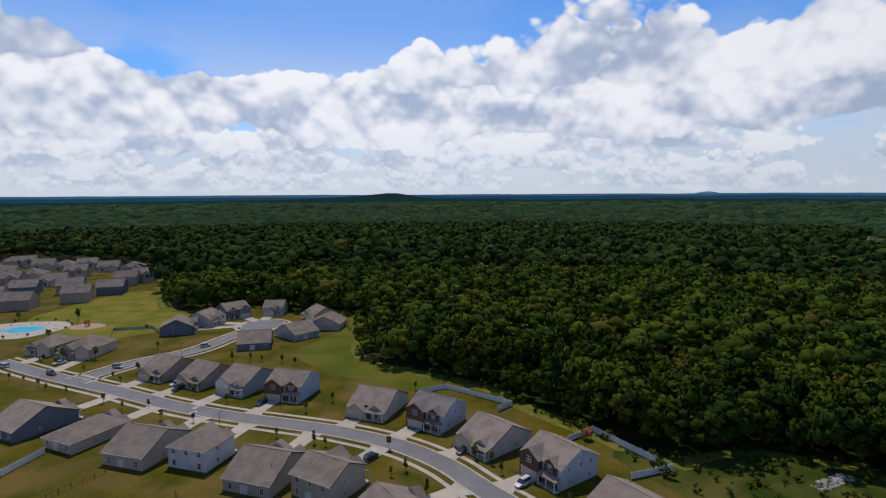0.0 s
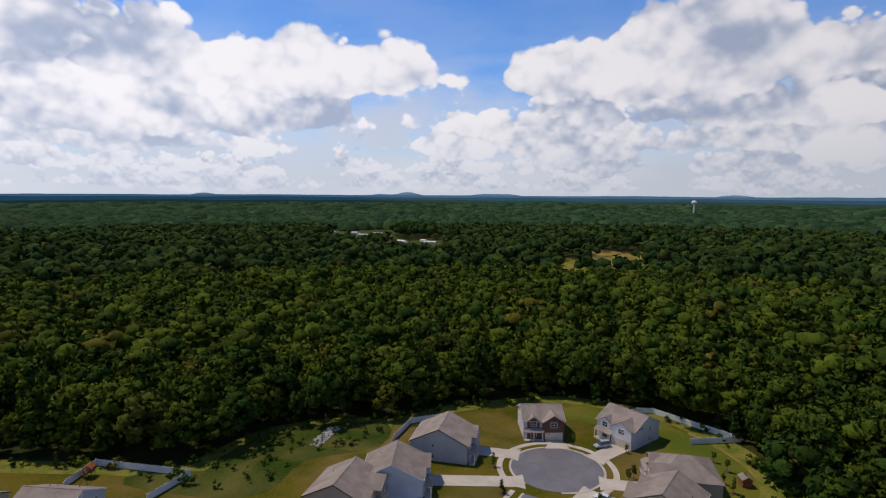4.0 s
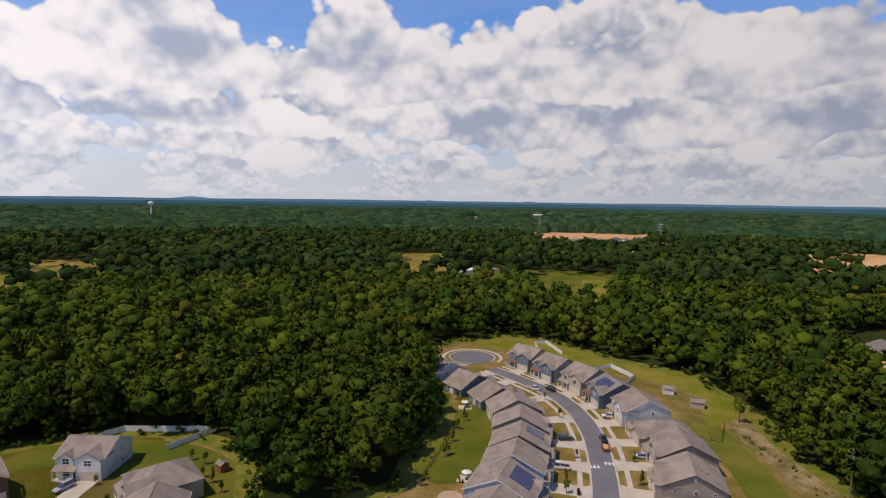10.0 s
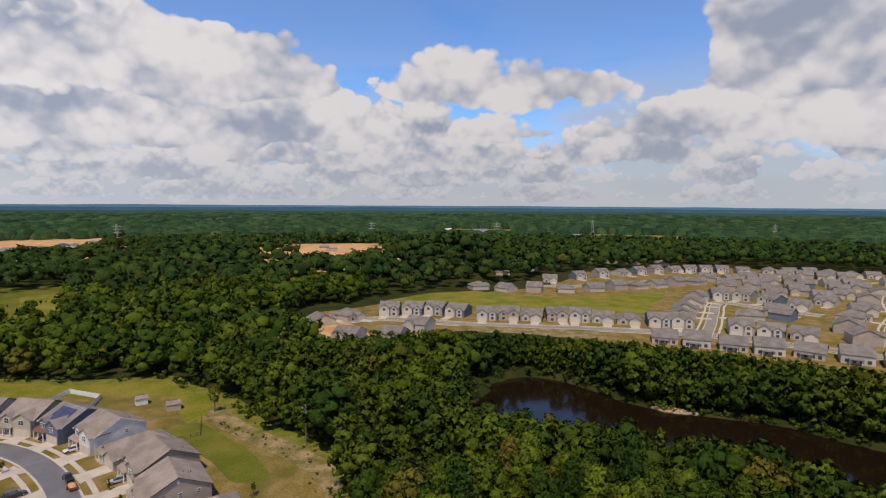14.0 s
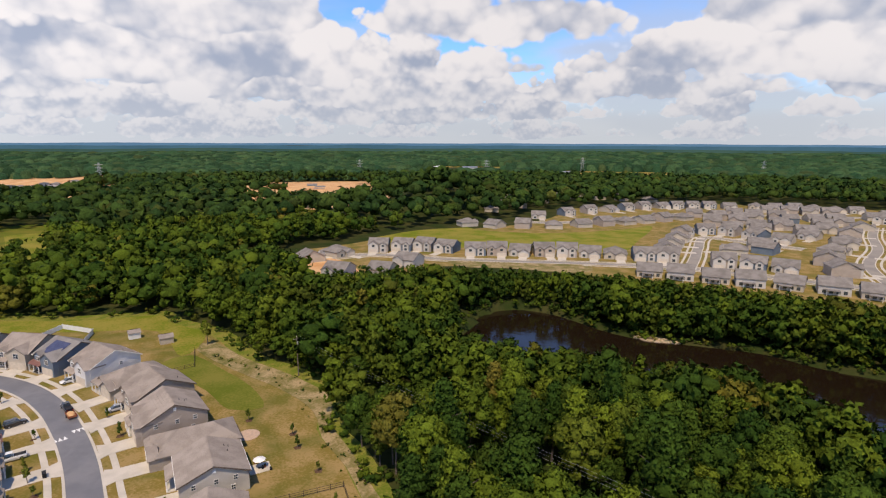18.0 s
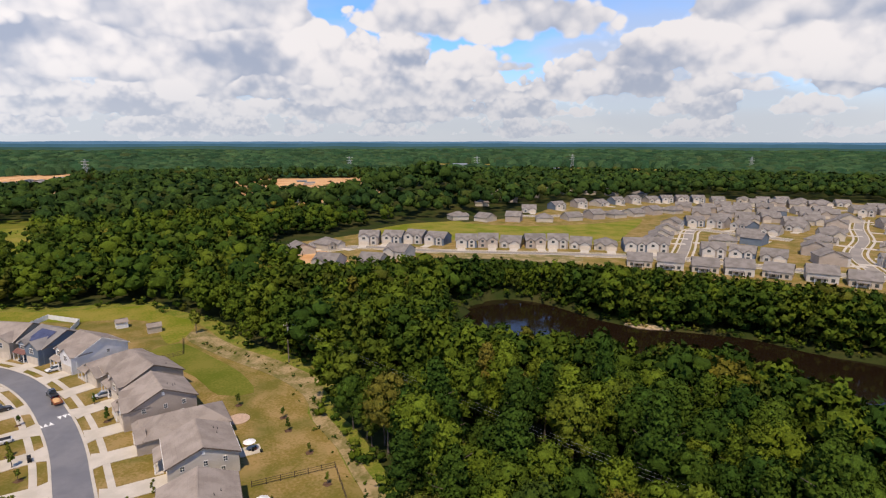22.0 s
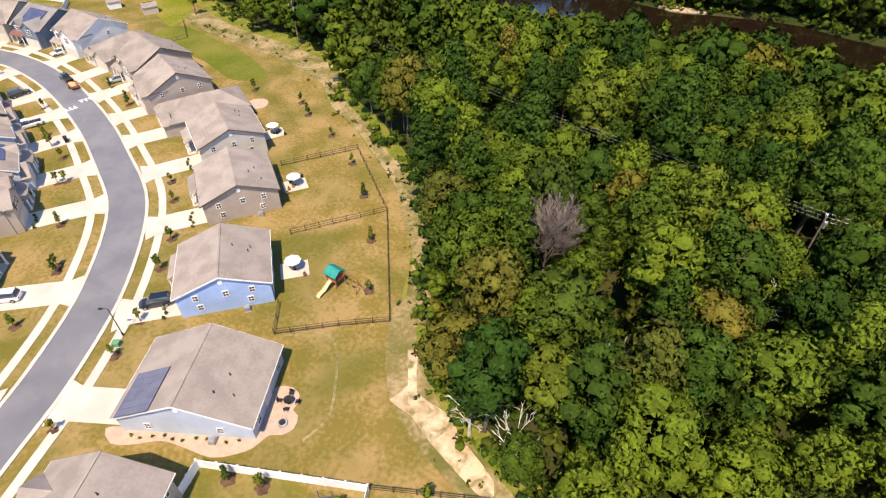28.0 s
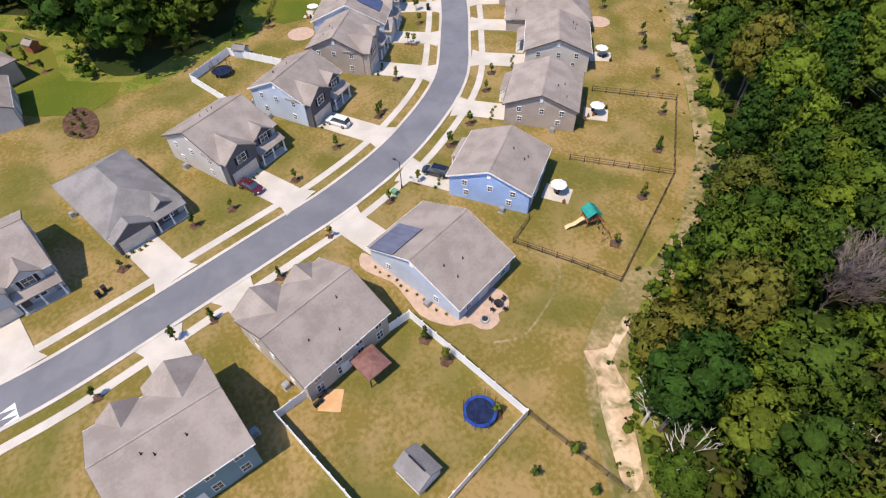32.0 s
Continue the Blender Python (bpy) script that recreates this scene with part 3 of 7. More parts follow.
def in_field(x, y):
    """Which of the points lie in a clearing; the edges are uneven."""
    hit = np.zeros(np.shape(x), bool)
    r, az = np.hypot(x, y), np.degrees(np.arctan2(x, y))
    wob = np.sin(x * 0.045 + 1.0) * np.sin(y * 0.05)
    for r0, r1, a0, a1, _ in FIELDS:
        w = (a1 - a0) * 0.22 * wob
        hit |= (r > r0 + 40 * np.sin(az * 2.2 + r0) + 16 * wob) & (r < r1 + 20 * wob) & (az > a0 + w) & (az < a1 + w)
    return hit


# ---- ground ----
def lines(lo, hi, step):
    inner = list(np.arange(lo, hi + 0.1, step))
    out, s = [], step
    v = hi
    while v < 4850:
        s *= 1.13
        v += s
        out.append(min(v, 4850))
    back, s, v = [], step, lo
    while v > -4850:
        s *= 1.13
        v -= s
        back.append(max(v, -4850))
    return np.array(back[::-1] + inner + out)


gx_, gy_ = lines(-240, 280, 5.0), lines(-300, 330, 5.0)
GX, GY = np.meshgrid(gx_, gy_)
GZ = ground_z(GX, GY)
pond_in = inside(GX, GY, POND)
GZ = np.where(pond_in, -10.0, GZ)
nx, ny = len(gx_), len(gy_)
idx = np.arange(nx * ny).reshape(ny, nx)
q = np.stack([idx[:-1, :-1], idx[:-1, 1:], idx[1:, 1:], idx[1:, :-1]], -1).reshape(-1, 4)
ground = new("ground", quick_mesh("ground", np.stack([GX, GY, GZ], -1).reshape(-1, 3), np.concatenate([q[:, [0, 1, 2]], q[:, [0, 2, 3]]]), M_FLOOR))
tagged(ground, "woodland ground of leaf litter and undergrowth reaching the horizon", "ground", kind="structure")


def sheet(name, pts, z0, z1, mat, label, category="ground"):
    return tagged(part(name, prism(pts, z0, z1), mat), label, category, kind="structure")


sheet("lawn", smooth_line(SUBURB, 6.0, True), -0.3, 0.04, M_LAWN, "mown lawns between the houses, olive green with dry tan patches", "lawn")
M_LAWN_NORTH = material("yard_grass", (0.062, 0.070, 0.005), (0.125, 0.102, 0.012), 0.09, 0.95, bump=0.8, bump_scale=1.5, fine=0.6, third=((0.20, 0.135, 0.05), 0.05, 0.6))
north, ring_ = [], [(p.x, p.y) for p in smooth_line(SUBURB, 6.0, True)]
for (x_, y_), (x2_, y2_) in zip(ring_, ring_[1:] + ring_[:1]):
    if y_ >= 50:
        north.append((x_, y_))
    if (y_ - 50) * (y2_ - 50) < 0:
        u_ = (50 - y_) / (y2_ - y_)
        ends = (x_ + u_ * (x2_ - x_), 50)
        if y_ < 50:
            north += [(170 - k_ * 5.0, 50 + 4.0 * math.sin(k_ * 0.9) + 2.5 * math.sin(k_ * 2.3)) for k_ in range(42) if ends[0] + 2 < 170 - k_ * 5.0 < 162]
        north.append(ends)
sheet("lawn_north", north, -0.2, 0.048, M_LAWN_NORTH, "greener back and front lawns of the northern yards", "lawn")
sheet("ground_town", smooth_line(NEWTOWN, 10.0, True), -0.3, 0.04, M_LAWN, "lawns and raw lots of the newer housing estate", "ground")
sheet("lawn_meadow", smooth_line([(190, -405), (165, -395), (120, -405), (75, -445), (52, -480), (52, -400), (56, -355), (90, -345), (130, -330), (165, -318), (205, -318), (225, -325), (215, -370)], 8.0, True), 0.0, 0.09, M_MEADOW,
      "bright green slope with planted rows behind the new houses", "meadow")
sheet("lawn_verge_east", smooth_line([(258, -60), (262, -88), (238, -106), (218, -116), (194, -137), (184, -133), (160, -130), (150, -112), (178, -124), (200, -112), (232, -92), (245, -70)], 5.0, True), 0.0, 0.10, M_MEADOW,
      "bright unmown grass along the edge of the wood", "meadow")
sheet("lawn_green", smooth_line([(166, 62), (160, 42), (147, 28), (126, 24), (120, 14), (112, 20), (118, 34), (135, 46), (152, 62), (150, 84), (162, 84)], 5.0, True), 0.0, 0.08, M_LAWN_GREEN, "green lawns behind the cul-de-sac", "lawn")
sheet("lawn_back", smooth_line([(133, -18), (163, -33), (192, -40), (214, -34), (206, -32), (196, -43), (180, -50), (160, -50), (140, -42), (128, -30)], 5.0, True), 0.0, 0.08, M_LAWN_GREEN, "green back lawns along the wood", "lawn")
sheet("lawn_rear", smooth_line([(150, -104), (138, -101), (122, -98), (108, -93), (101, -98), (112, -105), (128, -110), (148, -114)], 4.0, True), 0.0, 0.085, M_LUSH, "green back lawns in the shelter of the houses", "lawn")
sheet("lawn_hollow", smooth_line([(60, 132), (66, 136), (84, 140), (100, 131), (110, 119), (98, 110), (80, 118), (66, 112), (56, 118), (44, 140), (50, 142)], 5.0, True), 0.0, 0.08, M_RANK, "rank green meadow in the hollow by the wood", "meadow")
sheet("lawn_park", smooth_line([(-150, 318), (-172, 332), (-206, 392), (-225, 380), (-232, 330), (-228, 300), (-190, 270), (-160, 262), (-138, 285), (-130, 310)], 6.0, True), 0.0, 0.08, M_MEADOW, "open green park by the swimming pool", "meadow")
sheet("lawn_knoll", smooth_line([(-50, 300), (-38, 280), (-42, 250), (-36, 226), (-12, 206), (10, 188), (-10, 190), (-40, 206), (-62, 232), (-58, 262), (-50, 280)], 6.0, True), 0.0, 0.08, M_LAWN_GREEN, "green bank below the edge of the wood", "lawn")
sheet("dirt_strip", smooth_line([(150, -118), (128, -112), (104, -108), (88, -102), (78, -93), (66, -86), (57, -79), (48, -72), (41, -63), (36, -57), (33, -50), (30, -44), (27, -46), (31, -54), (37, -63), (46, -75),
                                 (56, -82), (68, -91), (80, -99), (90, -111), (110, -117), (130, -120), (152, -126)], 4.0, True), 0.0, 0.10, M_ROUGH, "dry rough strip of bare earth and weeds along the wood", "verge")
sheet("verge_rough", smooth_line([(31, -48), (25, -39.5), (18, -33.5), (10, -29.5), (0, -24), (1.5, -20), (11, -24.8), (18.5, -28.0), (25, -32.0), (29.5, -38), (33, -46)], 2.5, True), 0.0, 0.115, M_ROUGH, "weedy tan verge along the wood", "verge")
tagged(part("path_worn", ribbon(smooth_line([(31.6, -22.6), (30.7, -26.3), (32.0, -29.6), (34.4, -33.6), (36.4, -36.1), (39.3, -37.1), (43.9, -34.2)], 0.8), -0.16, 0.16, 0.0, 0.06), M_ROUGH), "thin worn tan track across the back lawn", "path", kind="structure")
sheet("dirt_bare", smooth_line([(27.2, -40), (24.3, -35), (25.3, -32.1), (21.8, -31.4), (18.2, -29.4), (13, -27.2), (9.1, -26.0), (9.4, -28.4), (14.0, -31.0), (18.4, -33.8), (22.7, -34.6), (25.4, -39.6)], 2.0, True), 0.0, 0.13, M_DIRT, "bare reddish clay at the edge of the wood", "dirt")
sheet("dirt_bank", smooth_line([(139, -283), (100, -296), (68, -306), (60, -296), (70, -284), (100, -280), (125, -272)], 5.0, True), 0.0, 0.12, M_ROUGH, "graded bank of bare earth below the new road", "bank")
sheet("dirt_site", smooth_line([(222, -242), (198, -222), (178, -217), (162, -226), (178, -244), (196, -254), (214, -256)], 5.0, True), 0.0, 0.12, M_CLAY, "orange clay of the building site", "building site")
sheet("dirt_shore", smooth_line([(27, -218.9), (22, -216.0), (15, -217.3), (10, -219.4), (16, -221.6), (23, -221.2)], 3.0, True), -8.0, -6.9, M_DIRT, "sandy clay spit on the shore of the pond", "shore")
tagged(part("water", prism(smooth_line([(p.x, p.y) for p in POND], 5.0, True), -7.35, -7.25), M_WATER), "dark brown pond water reflecting the sky", "pond", kind="structure")
for k, (r0, r1, a0, a1, mt) in enumerate(FIELDS):
    rim = [(r1 + 16, a) for a in np.linspace(a0 - 0.8, a1 + 0.8, 12)] + [(r0 - 10, a) for a in np.linspace(a1 + 0.8, a0 - 0.8, 12)]
    bm = prism([(r * math.sin(radians(a)), r * math.cos(radians(a))) for r, a in rim], 0, 0.3)
    for vv in bm.verts:
        vv.co.z = float(ground_z(vv.co.x, vv.co.y)) + 0.6 + 0.06 * k
    tagged(part("ground_clearing", bm, mt), "open field in the woods" if mt is not M_CLAY else "cleared orange clay of a building site", "field", kind="structure")


# ---- streets ----
def street(name, line, label, half=3.05, walks=True, z=0.10, mat=None):
    tagged(part("road_" + name, ribbon(line, -half, half, 0.0, z), mat or M_ASPHALT), label, "road", kind="structure")
    for s in (-1, 1):
        tagged(part("kerb_" + name, ribbon(line, s * half, s * (half + 0.55), 0.0, z + 0.07), M_CONCRETE), "pale concrete rolled kerb", "kerb", kind="structure")
        if walks:
            tagged(part("pavement_" + name, ribbon(line, s * (half + 2.25), s * (half + 3.55), 0.0, 0.11), M_CONCRETE), "pale concrete pavement along the grass verge", "pavement", kind="structure")


street("main", MAIN, "grey asphalt residential street with darker patches")
street("stem", STEM, "grey asphalt side street to the cul-de-sac", z=0.105)
street("branch", BRANCH, "grey asphalt side street", z=0.105)
for nm, ln in (("town", TOWN_ROAD), ("town_loop", TOWN_ROAD2), ("town_back", TOWN_ROAD3), ("town_side", TOWN_ROAD4)):
    street(nm, ln, "pale new street of the estate", 2.7, mat=M_NEWROAD)
for (cx, cy), r in CULS:
    ring = [Vector((cx + math.cos(2 * math.pi * k / 48), cy + math.sin(2 * math.pi * k / 48))) for k in range(49)]
    disc = [(cx + r * math.cos(2 * math.pi * k / 48), cy + r * math.sin(2 * math.pi * k / 48)) for k in range(48)]
    tagged(part("road_turning_circle", prism(disc, 0.0, 0.125), M_ASPHALT), "round asphalt turning circle of the cul-de-sac", "road", kind="structure")
    near = min((p for s in STREETS for p in s), key=lambda p: abs((p - Vector((cx, cy))).length - r))
    a0 = math.atan2(near.y - cy, near.x - cx)
    gap = 4.4 / r
    for o, w, h, gp in ((0.0, 0.55, 0.17, gap), (2.2, 1.5, 0.11, gap * 1.25)):
        arc = [Vector((cx + (r + o + w / 2) * math.cos(a), cy + (r + o + w / 2) * math.sin(a))) for a in np.linspace(a0 + gp, a0 + 2 * math.pi - gp, 60)]
        tagged(part("kerb_turning_circle" if w < 1 else "pavement_turning_circle", ribbon(arc, -w / 2, w / 2, 0.0, h), M_CONCRETE), "pale concrete kerb round the turning circle" if w < 1 else "pale concrete pavement round the turning circle",
               "kerb" if w < 1 else "pavement", kind="structure")


def along(line, x, y):
    """The nearest place of a line, and its direction there."""
    i = min(range(len(line)), key=lambda k: (line[k] - Vector((x, y))).length)
    d = (line[min(i + 1, len(line) - 1)] - line[max(i - 1, 0)]).normalized()
    return line[i], d


def hump_marks(x, y, group):
    """White triangles that mark a speed hump, on both lanes."""
    p, d = along(MAIN, x, y)
    s = Vector((d.y, -d.x))
    for side in (-1, 1):
        bm = bmesh.new()
        for k in range(3):
            a = p + s * side * (0.55 + k * 1.0) + d * side * 1.9
            tri = [a, a + s * side * 0.95, a + s * side * 0.47 - d * side * 1.9]
            lo = [bm.verts.new((t.x, t.y, 0.104)) for t in tri]
            hi = [bm.verts.new((t.x, t.y, 0.112)) for t in tri]
            bm.faces.new(hi)
            bm.faces.new(lo[::-1])
            for i in range(3):
                bm.faces.new((lo[i], lo[(i + 1) % 3], hi[(i + 1) % 3], hi[i]))
        bmesh.ops.recalc_face_normals(bm, faces=bm.faces)
        tagged(part("road_marking", bm, M_PAINT), "white triangles painted on the street before a speed hump", "road marking", group)


hump_marks(50.8, 33, "speed hump markings")
hump_marks(130.5, -66.3, "speed hump markings")
hump_marks(-80, 172, "speed hump markings")


# ---- woods ----
ICO = bmesh.new()
bmesh.ops.create_icosphere(ICO, subdivisions=1, radius=1.0)
ICO_V = np.array([v.co[:] for v in ICO.verts])
ICO_T = np.array([[v.index for v in f.verts] for f in ICO.faces])
ICO.free()

def crown_arrays(rng, lobes, cards, size, pine=False, base=0.16, wide=0.30, core=0.84):
    """A crown one metre high in all: leafy clumps round a rounded or conical body, with leaf tufts standing off them.
    Returns corners, triangles and outward normals."""
    V, T, N, count = [], [], [], 0
    iv, it = ICO_V, ICO_T
    spots = []
    mid_z, half = (base + 1) / 2, (1 - base) / 2
    for k in range(lobes):
        u = (k + 0.5) / lobes
        a = k * 2.39996 + rng.uniform(-0.5, 0.5)
        if pine:
            z = base + (0.96 - base) * u ** 0.8
            reach = wide * (1.08 - (z - base) / (1 - base)) * rng.uniform(0.25, 0.75)
            rad = wide * (0.62 - 0.34 * u) * rng.uniform(0.8, 1.2)
            ax = np.array([rad, rad, rad * 0.75])
        else:
            cz = -0.75 + 1.70 * u                        # from low on the sides to the top
            reach = wide * math.sqrt(max(0.0, 1 - min(abs(cz), 0.97) ** 2)) * rng.uniform(0.45, 0.82)
            z = mid_z + half * cz * 0.74
            rad = wide * (rng.uniform(0.24, 0.44) if lobes > 20 else rng.uniform(0.34, 0.54) if lobes > 6 else rng.uniform(0.5, 0.8))
            ax = np.array([rad, rad, rad * rng.uniform(0.7, 0.95)])
        c = np.array([reach * math.cos(a), reach * math.sin(a), z])
        jit = 1 + rng.uniform(-0.30, 0.16, (len(iv), 1))
        V.append(c + iv * jit * ax * core)
        body = (V[-1] - (0, 0, mid_z - half * 0.3)) / (wide, wide, half)
        N.append(iv * 0.7 + body * 0.5)
        T.append(it + count)
        count += len(iv)
        spots.append((c, ax))
    if cards:
        k = rng.integers(0, lobes, cards)
        n = rng.normal(0, 1, (cards, 3))
        n[:, 2] = np.abs(n[:, 2]) * 1.0 - 0.22
        n /= np.linalg.norm(n, axis=1)[:, None]
        c = np.array([s[0] for s in spots])[k]
        ax = np.array([s[1] for s in spots])[k]
        p = c + n * ax * rng.uniform(0.78, 1.22, (cards, 1))
        nn = n + rng.normal(0, 0.6, (cards, 3))
        nn /= np.linalg.norm(nn, axis=1)[:, None]
        t1 = np.cross(nn, rng.normal(0, 1, (cards, 3)))
        t1 /= np.linalg.norm(t1, axis=1)[:, None]
        t2 = np.cross(nn, t1)
        s = size * rng.uniform(0.6, 1.4, (cards, 1))
        V.append(np.stack([p - t1 * s, p + t1 * s * 0.8 - t2 * s * 0.5, p + t2 * s * 1.2 + t1 * s * 0.3], 1).reshape(-1, 3))
        body = (p - (0, 0, mid_z - half * 0.3)) / (wide, wide, half)
        N.append(np.repeat(n * 0.7 + body * 0.5 + rng.normal(0, 0.22, (cards, 3)), 3, 0))
        T.append(np.arange(cards * 3).reshape(-1, 3) + count)
    N = np.concatenate(N)
    return np.concatenate(V), np.concatenate(T), N / np.maximum(np.linalg.norm(N, axis=1), 1e-6)[:, None]


def dome_arrays(rng, wide, base):
    """A far crown: a lumpy half dome."""
    V, N = [(0, 0, 1.0)], [(0, 0, 1.0)]
    for r, z, n in ((0.62, 0.86, 5), (1.0, 0.5, 5)):
        for k in range(n):
            a = 2 * math.pi * (k + (0.5 if z < 0.8 else 0)) / n
            rr = wide * r * rng.uniform(0.75, 1.15)
            V.append((rr * math.cos(a), rr * math.sin(a), base + (1 - base) * z * rng.uniform(0.88, 1.08) - (base + 0.25 if z < 0.8 else 0)))
            N.append((r * math.cos(a), r * math.sin(a), z))
    T = [(0, 1 + k, 1 + (k + 1) % 5) for k in range(5)]
    for k in range(5):
        T += [(1 + k, 6 + k, 1 + (k + 1) % 5), (6 + k, 6 + (k + 1) % 5, 1 + (k + 1) % 5)]
    N = np.array(N)
    return np.array(V), np.array(T), N / np.linalg.norm(N, axis=1)[:, None]


def scatter(rng, spots, heights, templates, spread=1.0):
    """Joined crowns at many places, one template after another."""
    V, T, W, NN, count = [], [], [], [], 0
    which = rng.integers(0, len(templates), len(spots))
    for k, (tv, tt, tn) in enumerate(templates):
        sel = np.nonzero(which == k)[0]
        if not len(sel):
            continue
        a = rng.uniform(0, 2 * math.pi, len(sel))
        ca, sa = np.cos(a)[:, None], np.sin(a)[:, None]
        h = heights[sel][:, None]
        wd = h * rng.uniform(0.85, 1.2, (len(sel), 1)) * spread
        x = (tv[None, :, 0] * ca - tv[None, :, 1] * sa) * wd + spots[sel, 0][:, None]
        y = (tv[None, :, 0] * sa + tv[None, :, 1] * ca) * wd + spots[sel, 1][:, None]
        z = tv[None, :, 2] * h + spots[sel, 2][:, None]
        V.append(np.stack([x, y, z], -1).reshape(-1, 3))
        NN.append(np.stack([tn[None, :, 0] * ca - tn[None, :, 1] * sa, tn[None, :, 0] * sa + tn[None, :, 1] * ca, tn[None, :, 2] + 0 * ca], -1).reshape(-1, 3))
        T.append((tt[None] + (np.arange(len(sel)) * len(tv))[:, None, None] + count).reshape(-1, 3))
        W.append(np.repeat(rng.uniform(0, 1, len(sel)) ** 1.25, len(tv)))
        count += len(sel) * len(tv)
    return np.concatenate(V), np.concatenate(T), np.concatenate(W), np.concatenate(NN)


def tree_spots(rng, r0, r1, step, box_=None):
    n = int(2 * r1 / step)
    g = (np.arange(n) - n / 2) * step
    X, Y = np.meshgrid(g, g)
    X, Y = X.ravel() + rng.uniform(-0.42, 0.42, X.size) * step, Y.ravel() + rng.uniform(-0.42, 0.42, Y.size) * step
    r = np.hypot(X, Y)
    az = np.degrees(np.arctan2(X, Y)) % 360
    keep = (r >= r0) & (r < r1) & ~((az > 228) & (az < 312) & (r < 900)) & ~((az > 208) & (az < 312) & (r > 430) & (rng.uniform(0, 1, r.size) < 0.7))
    X, Y = X[keep], Y[keep]
    bad = inside(X, Y, SUBURB) | inside(X, Y, NEWTOWN) | inside(X, Y, POND) | in_field(X, Y)
    bad |= (far_from(X, Y, POND + POND[:1]) < 3.0) | (far_from(X, Y, SUBURB + SUBURB[:1]) < 2.4)
    X, Y = X[~bad], Y[~bad]
    # a cut for the power line south of the street, and the hollow beside the stone drain
    line = far_from(X, Y, [(106, -117), (48, -98), (-19, -80), (-140, -72)])
    keep = (line > 4.3 + 1.9 * np.sin(X * 0.11))
    for cx_, cy_ in ((15, -59), (8.5, -31), (14.3, -32.3), (0.4, -45.8), (21, -80), (-13.2, -63.6)):
        keep &= np.hypot(X - cx_, Y - cy_) > (3.2 if cx_ == 15 else 1.8)
    return np.stack([X[keep], Y[keep], ground_z(X[keep], Y[keep])], 1)


EDGE = smooth_line(SUBURB, 4.0, True)
M_WEEDS = material("weeds", (0.105, 0.140, 0.016), (0.20, 0.185, 0.040), 0.25, 0.95, bump=0.9, bump_scale=1.8, fine=0.7)
tagged(part("ground_wood_edge", ribbon(EDGE + EDGE[:1], -4.2, 2.2, 0.0, 0.055), M_WEEDS), "ragged weeds along the edge of the wood", "verge", kind="structure")
tagged(part("ground_power_cut", ribbon(smooth_line([(106, -117), (76, -107.5), (48, -98), (14, -89), (-19, -80), (-80, -76), (-140, -72)], 6.0), -5.0, 5.0, -0.2, 0.05), M_WEEDS), "bright rank grass in the cut under the power line", "clearing", kind="structure")
rng = np.random.default_rng(7)
WOOD_BOX = (-45, 72, -128, -24)
near = tree_spots(rng, 0, 215, 5.3)
in_box = (near[:, 0] > WOOD_BOX[0]) & (near[:, 0] < WOOD_BOX[1]) & (near[:, 1] > WOOD_BOX[2]) & (near[:, 1] < WOOD_BOX[3])
single = near[in_box]
order = np.argsort(np.hypot(single[:, 0] - 20, single[:, 1] + 60))
single, rest = single[order[:240]], np.concatenate([single[order[240:]], near[~in_box]])


def bank_cap(p):
    """Trees are lower towards the bank of the pond: the greatest height at each place."""
    r, az = np.hypot(p[:, 0], p[:, 1]), np.degrees(np.arctan2(p[:, 0], p[:, 1])) % 360
    bank = np.array([(84, -176), (66, -152), (42, -156), (18, -160), (-18, -158), (-28, -146), (-44, -138), (-78, -150)])
    baz, br = np.degrees(np.arctan2(bank[:, 0], bank[:, 1])) % 360, np.hypot(bank[:, 0], bank[:, 1])
    edge = np.interp(az, baz, br)
    top = 79.5 - 73.0 * r / edge - p[:, 2]
    near_bank = (az > 150) & (az < 208) & (r < edge + 4)
    return np.where(near_bank, np.clip(top, 8.0, 30) * (1.0 + 0.28 * np.maximum(0, np.sin(p[:, 0] * 1.9 + p[:, 1] * 1.3))), 30.0)


kinds = []
for k in range(12):
    pine = k % 4 == 3
    v, t, nv = crown_arrays(rng, 22 if pine else 36, 1700 if pine else 1900, 0.0170, pine, 0.30 if pine else 0.22, 0.21 if pine else (0.25, 0.29, 0.33)[k % 3], 0.72)
    kinds.append(quick_mesh("crown", v, t, M_LEAF_NEAR, np.full(len(v), (k * 0.618) % 1), nv))


def trunk_mesh(rng_, h, r, limbs):
    bm = bmesh.new()
    tube(bm, (0, 0, 0), (0.02, 0.01, h * 0.45), r, r * 0.7, 7)
    tube(bm, (0.02, 0.01, h * 0.45), (0, 0.02, h), r * 0.7, r * 0.2, 7)
    for i in range(limbs):
        a, z = i * 2.4 + rng_.uniform(0, 1), h * (0.35 + 0.5 * i / max(limbs, 1))
        tube(bm, (0, 0, z), (h * 0.22 * math.cos(a), h * 0.22 * math.sin(a), z + h * 0.14), r * 0.4, r * 0.1, 5)
    return mesh_of("trunk", bm, M_BARK)


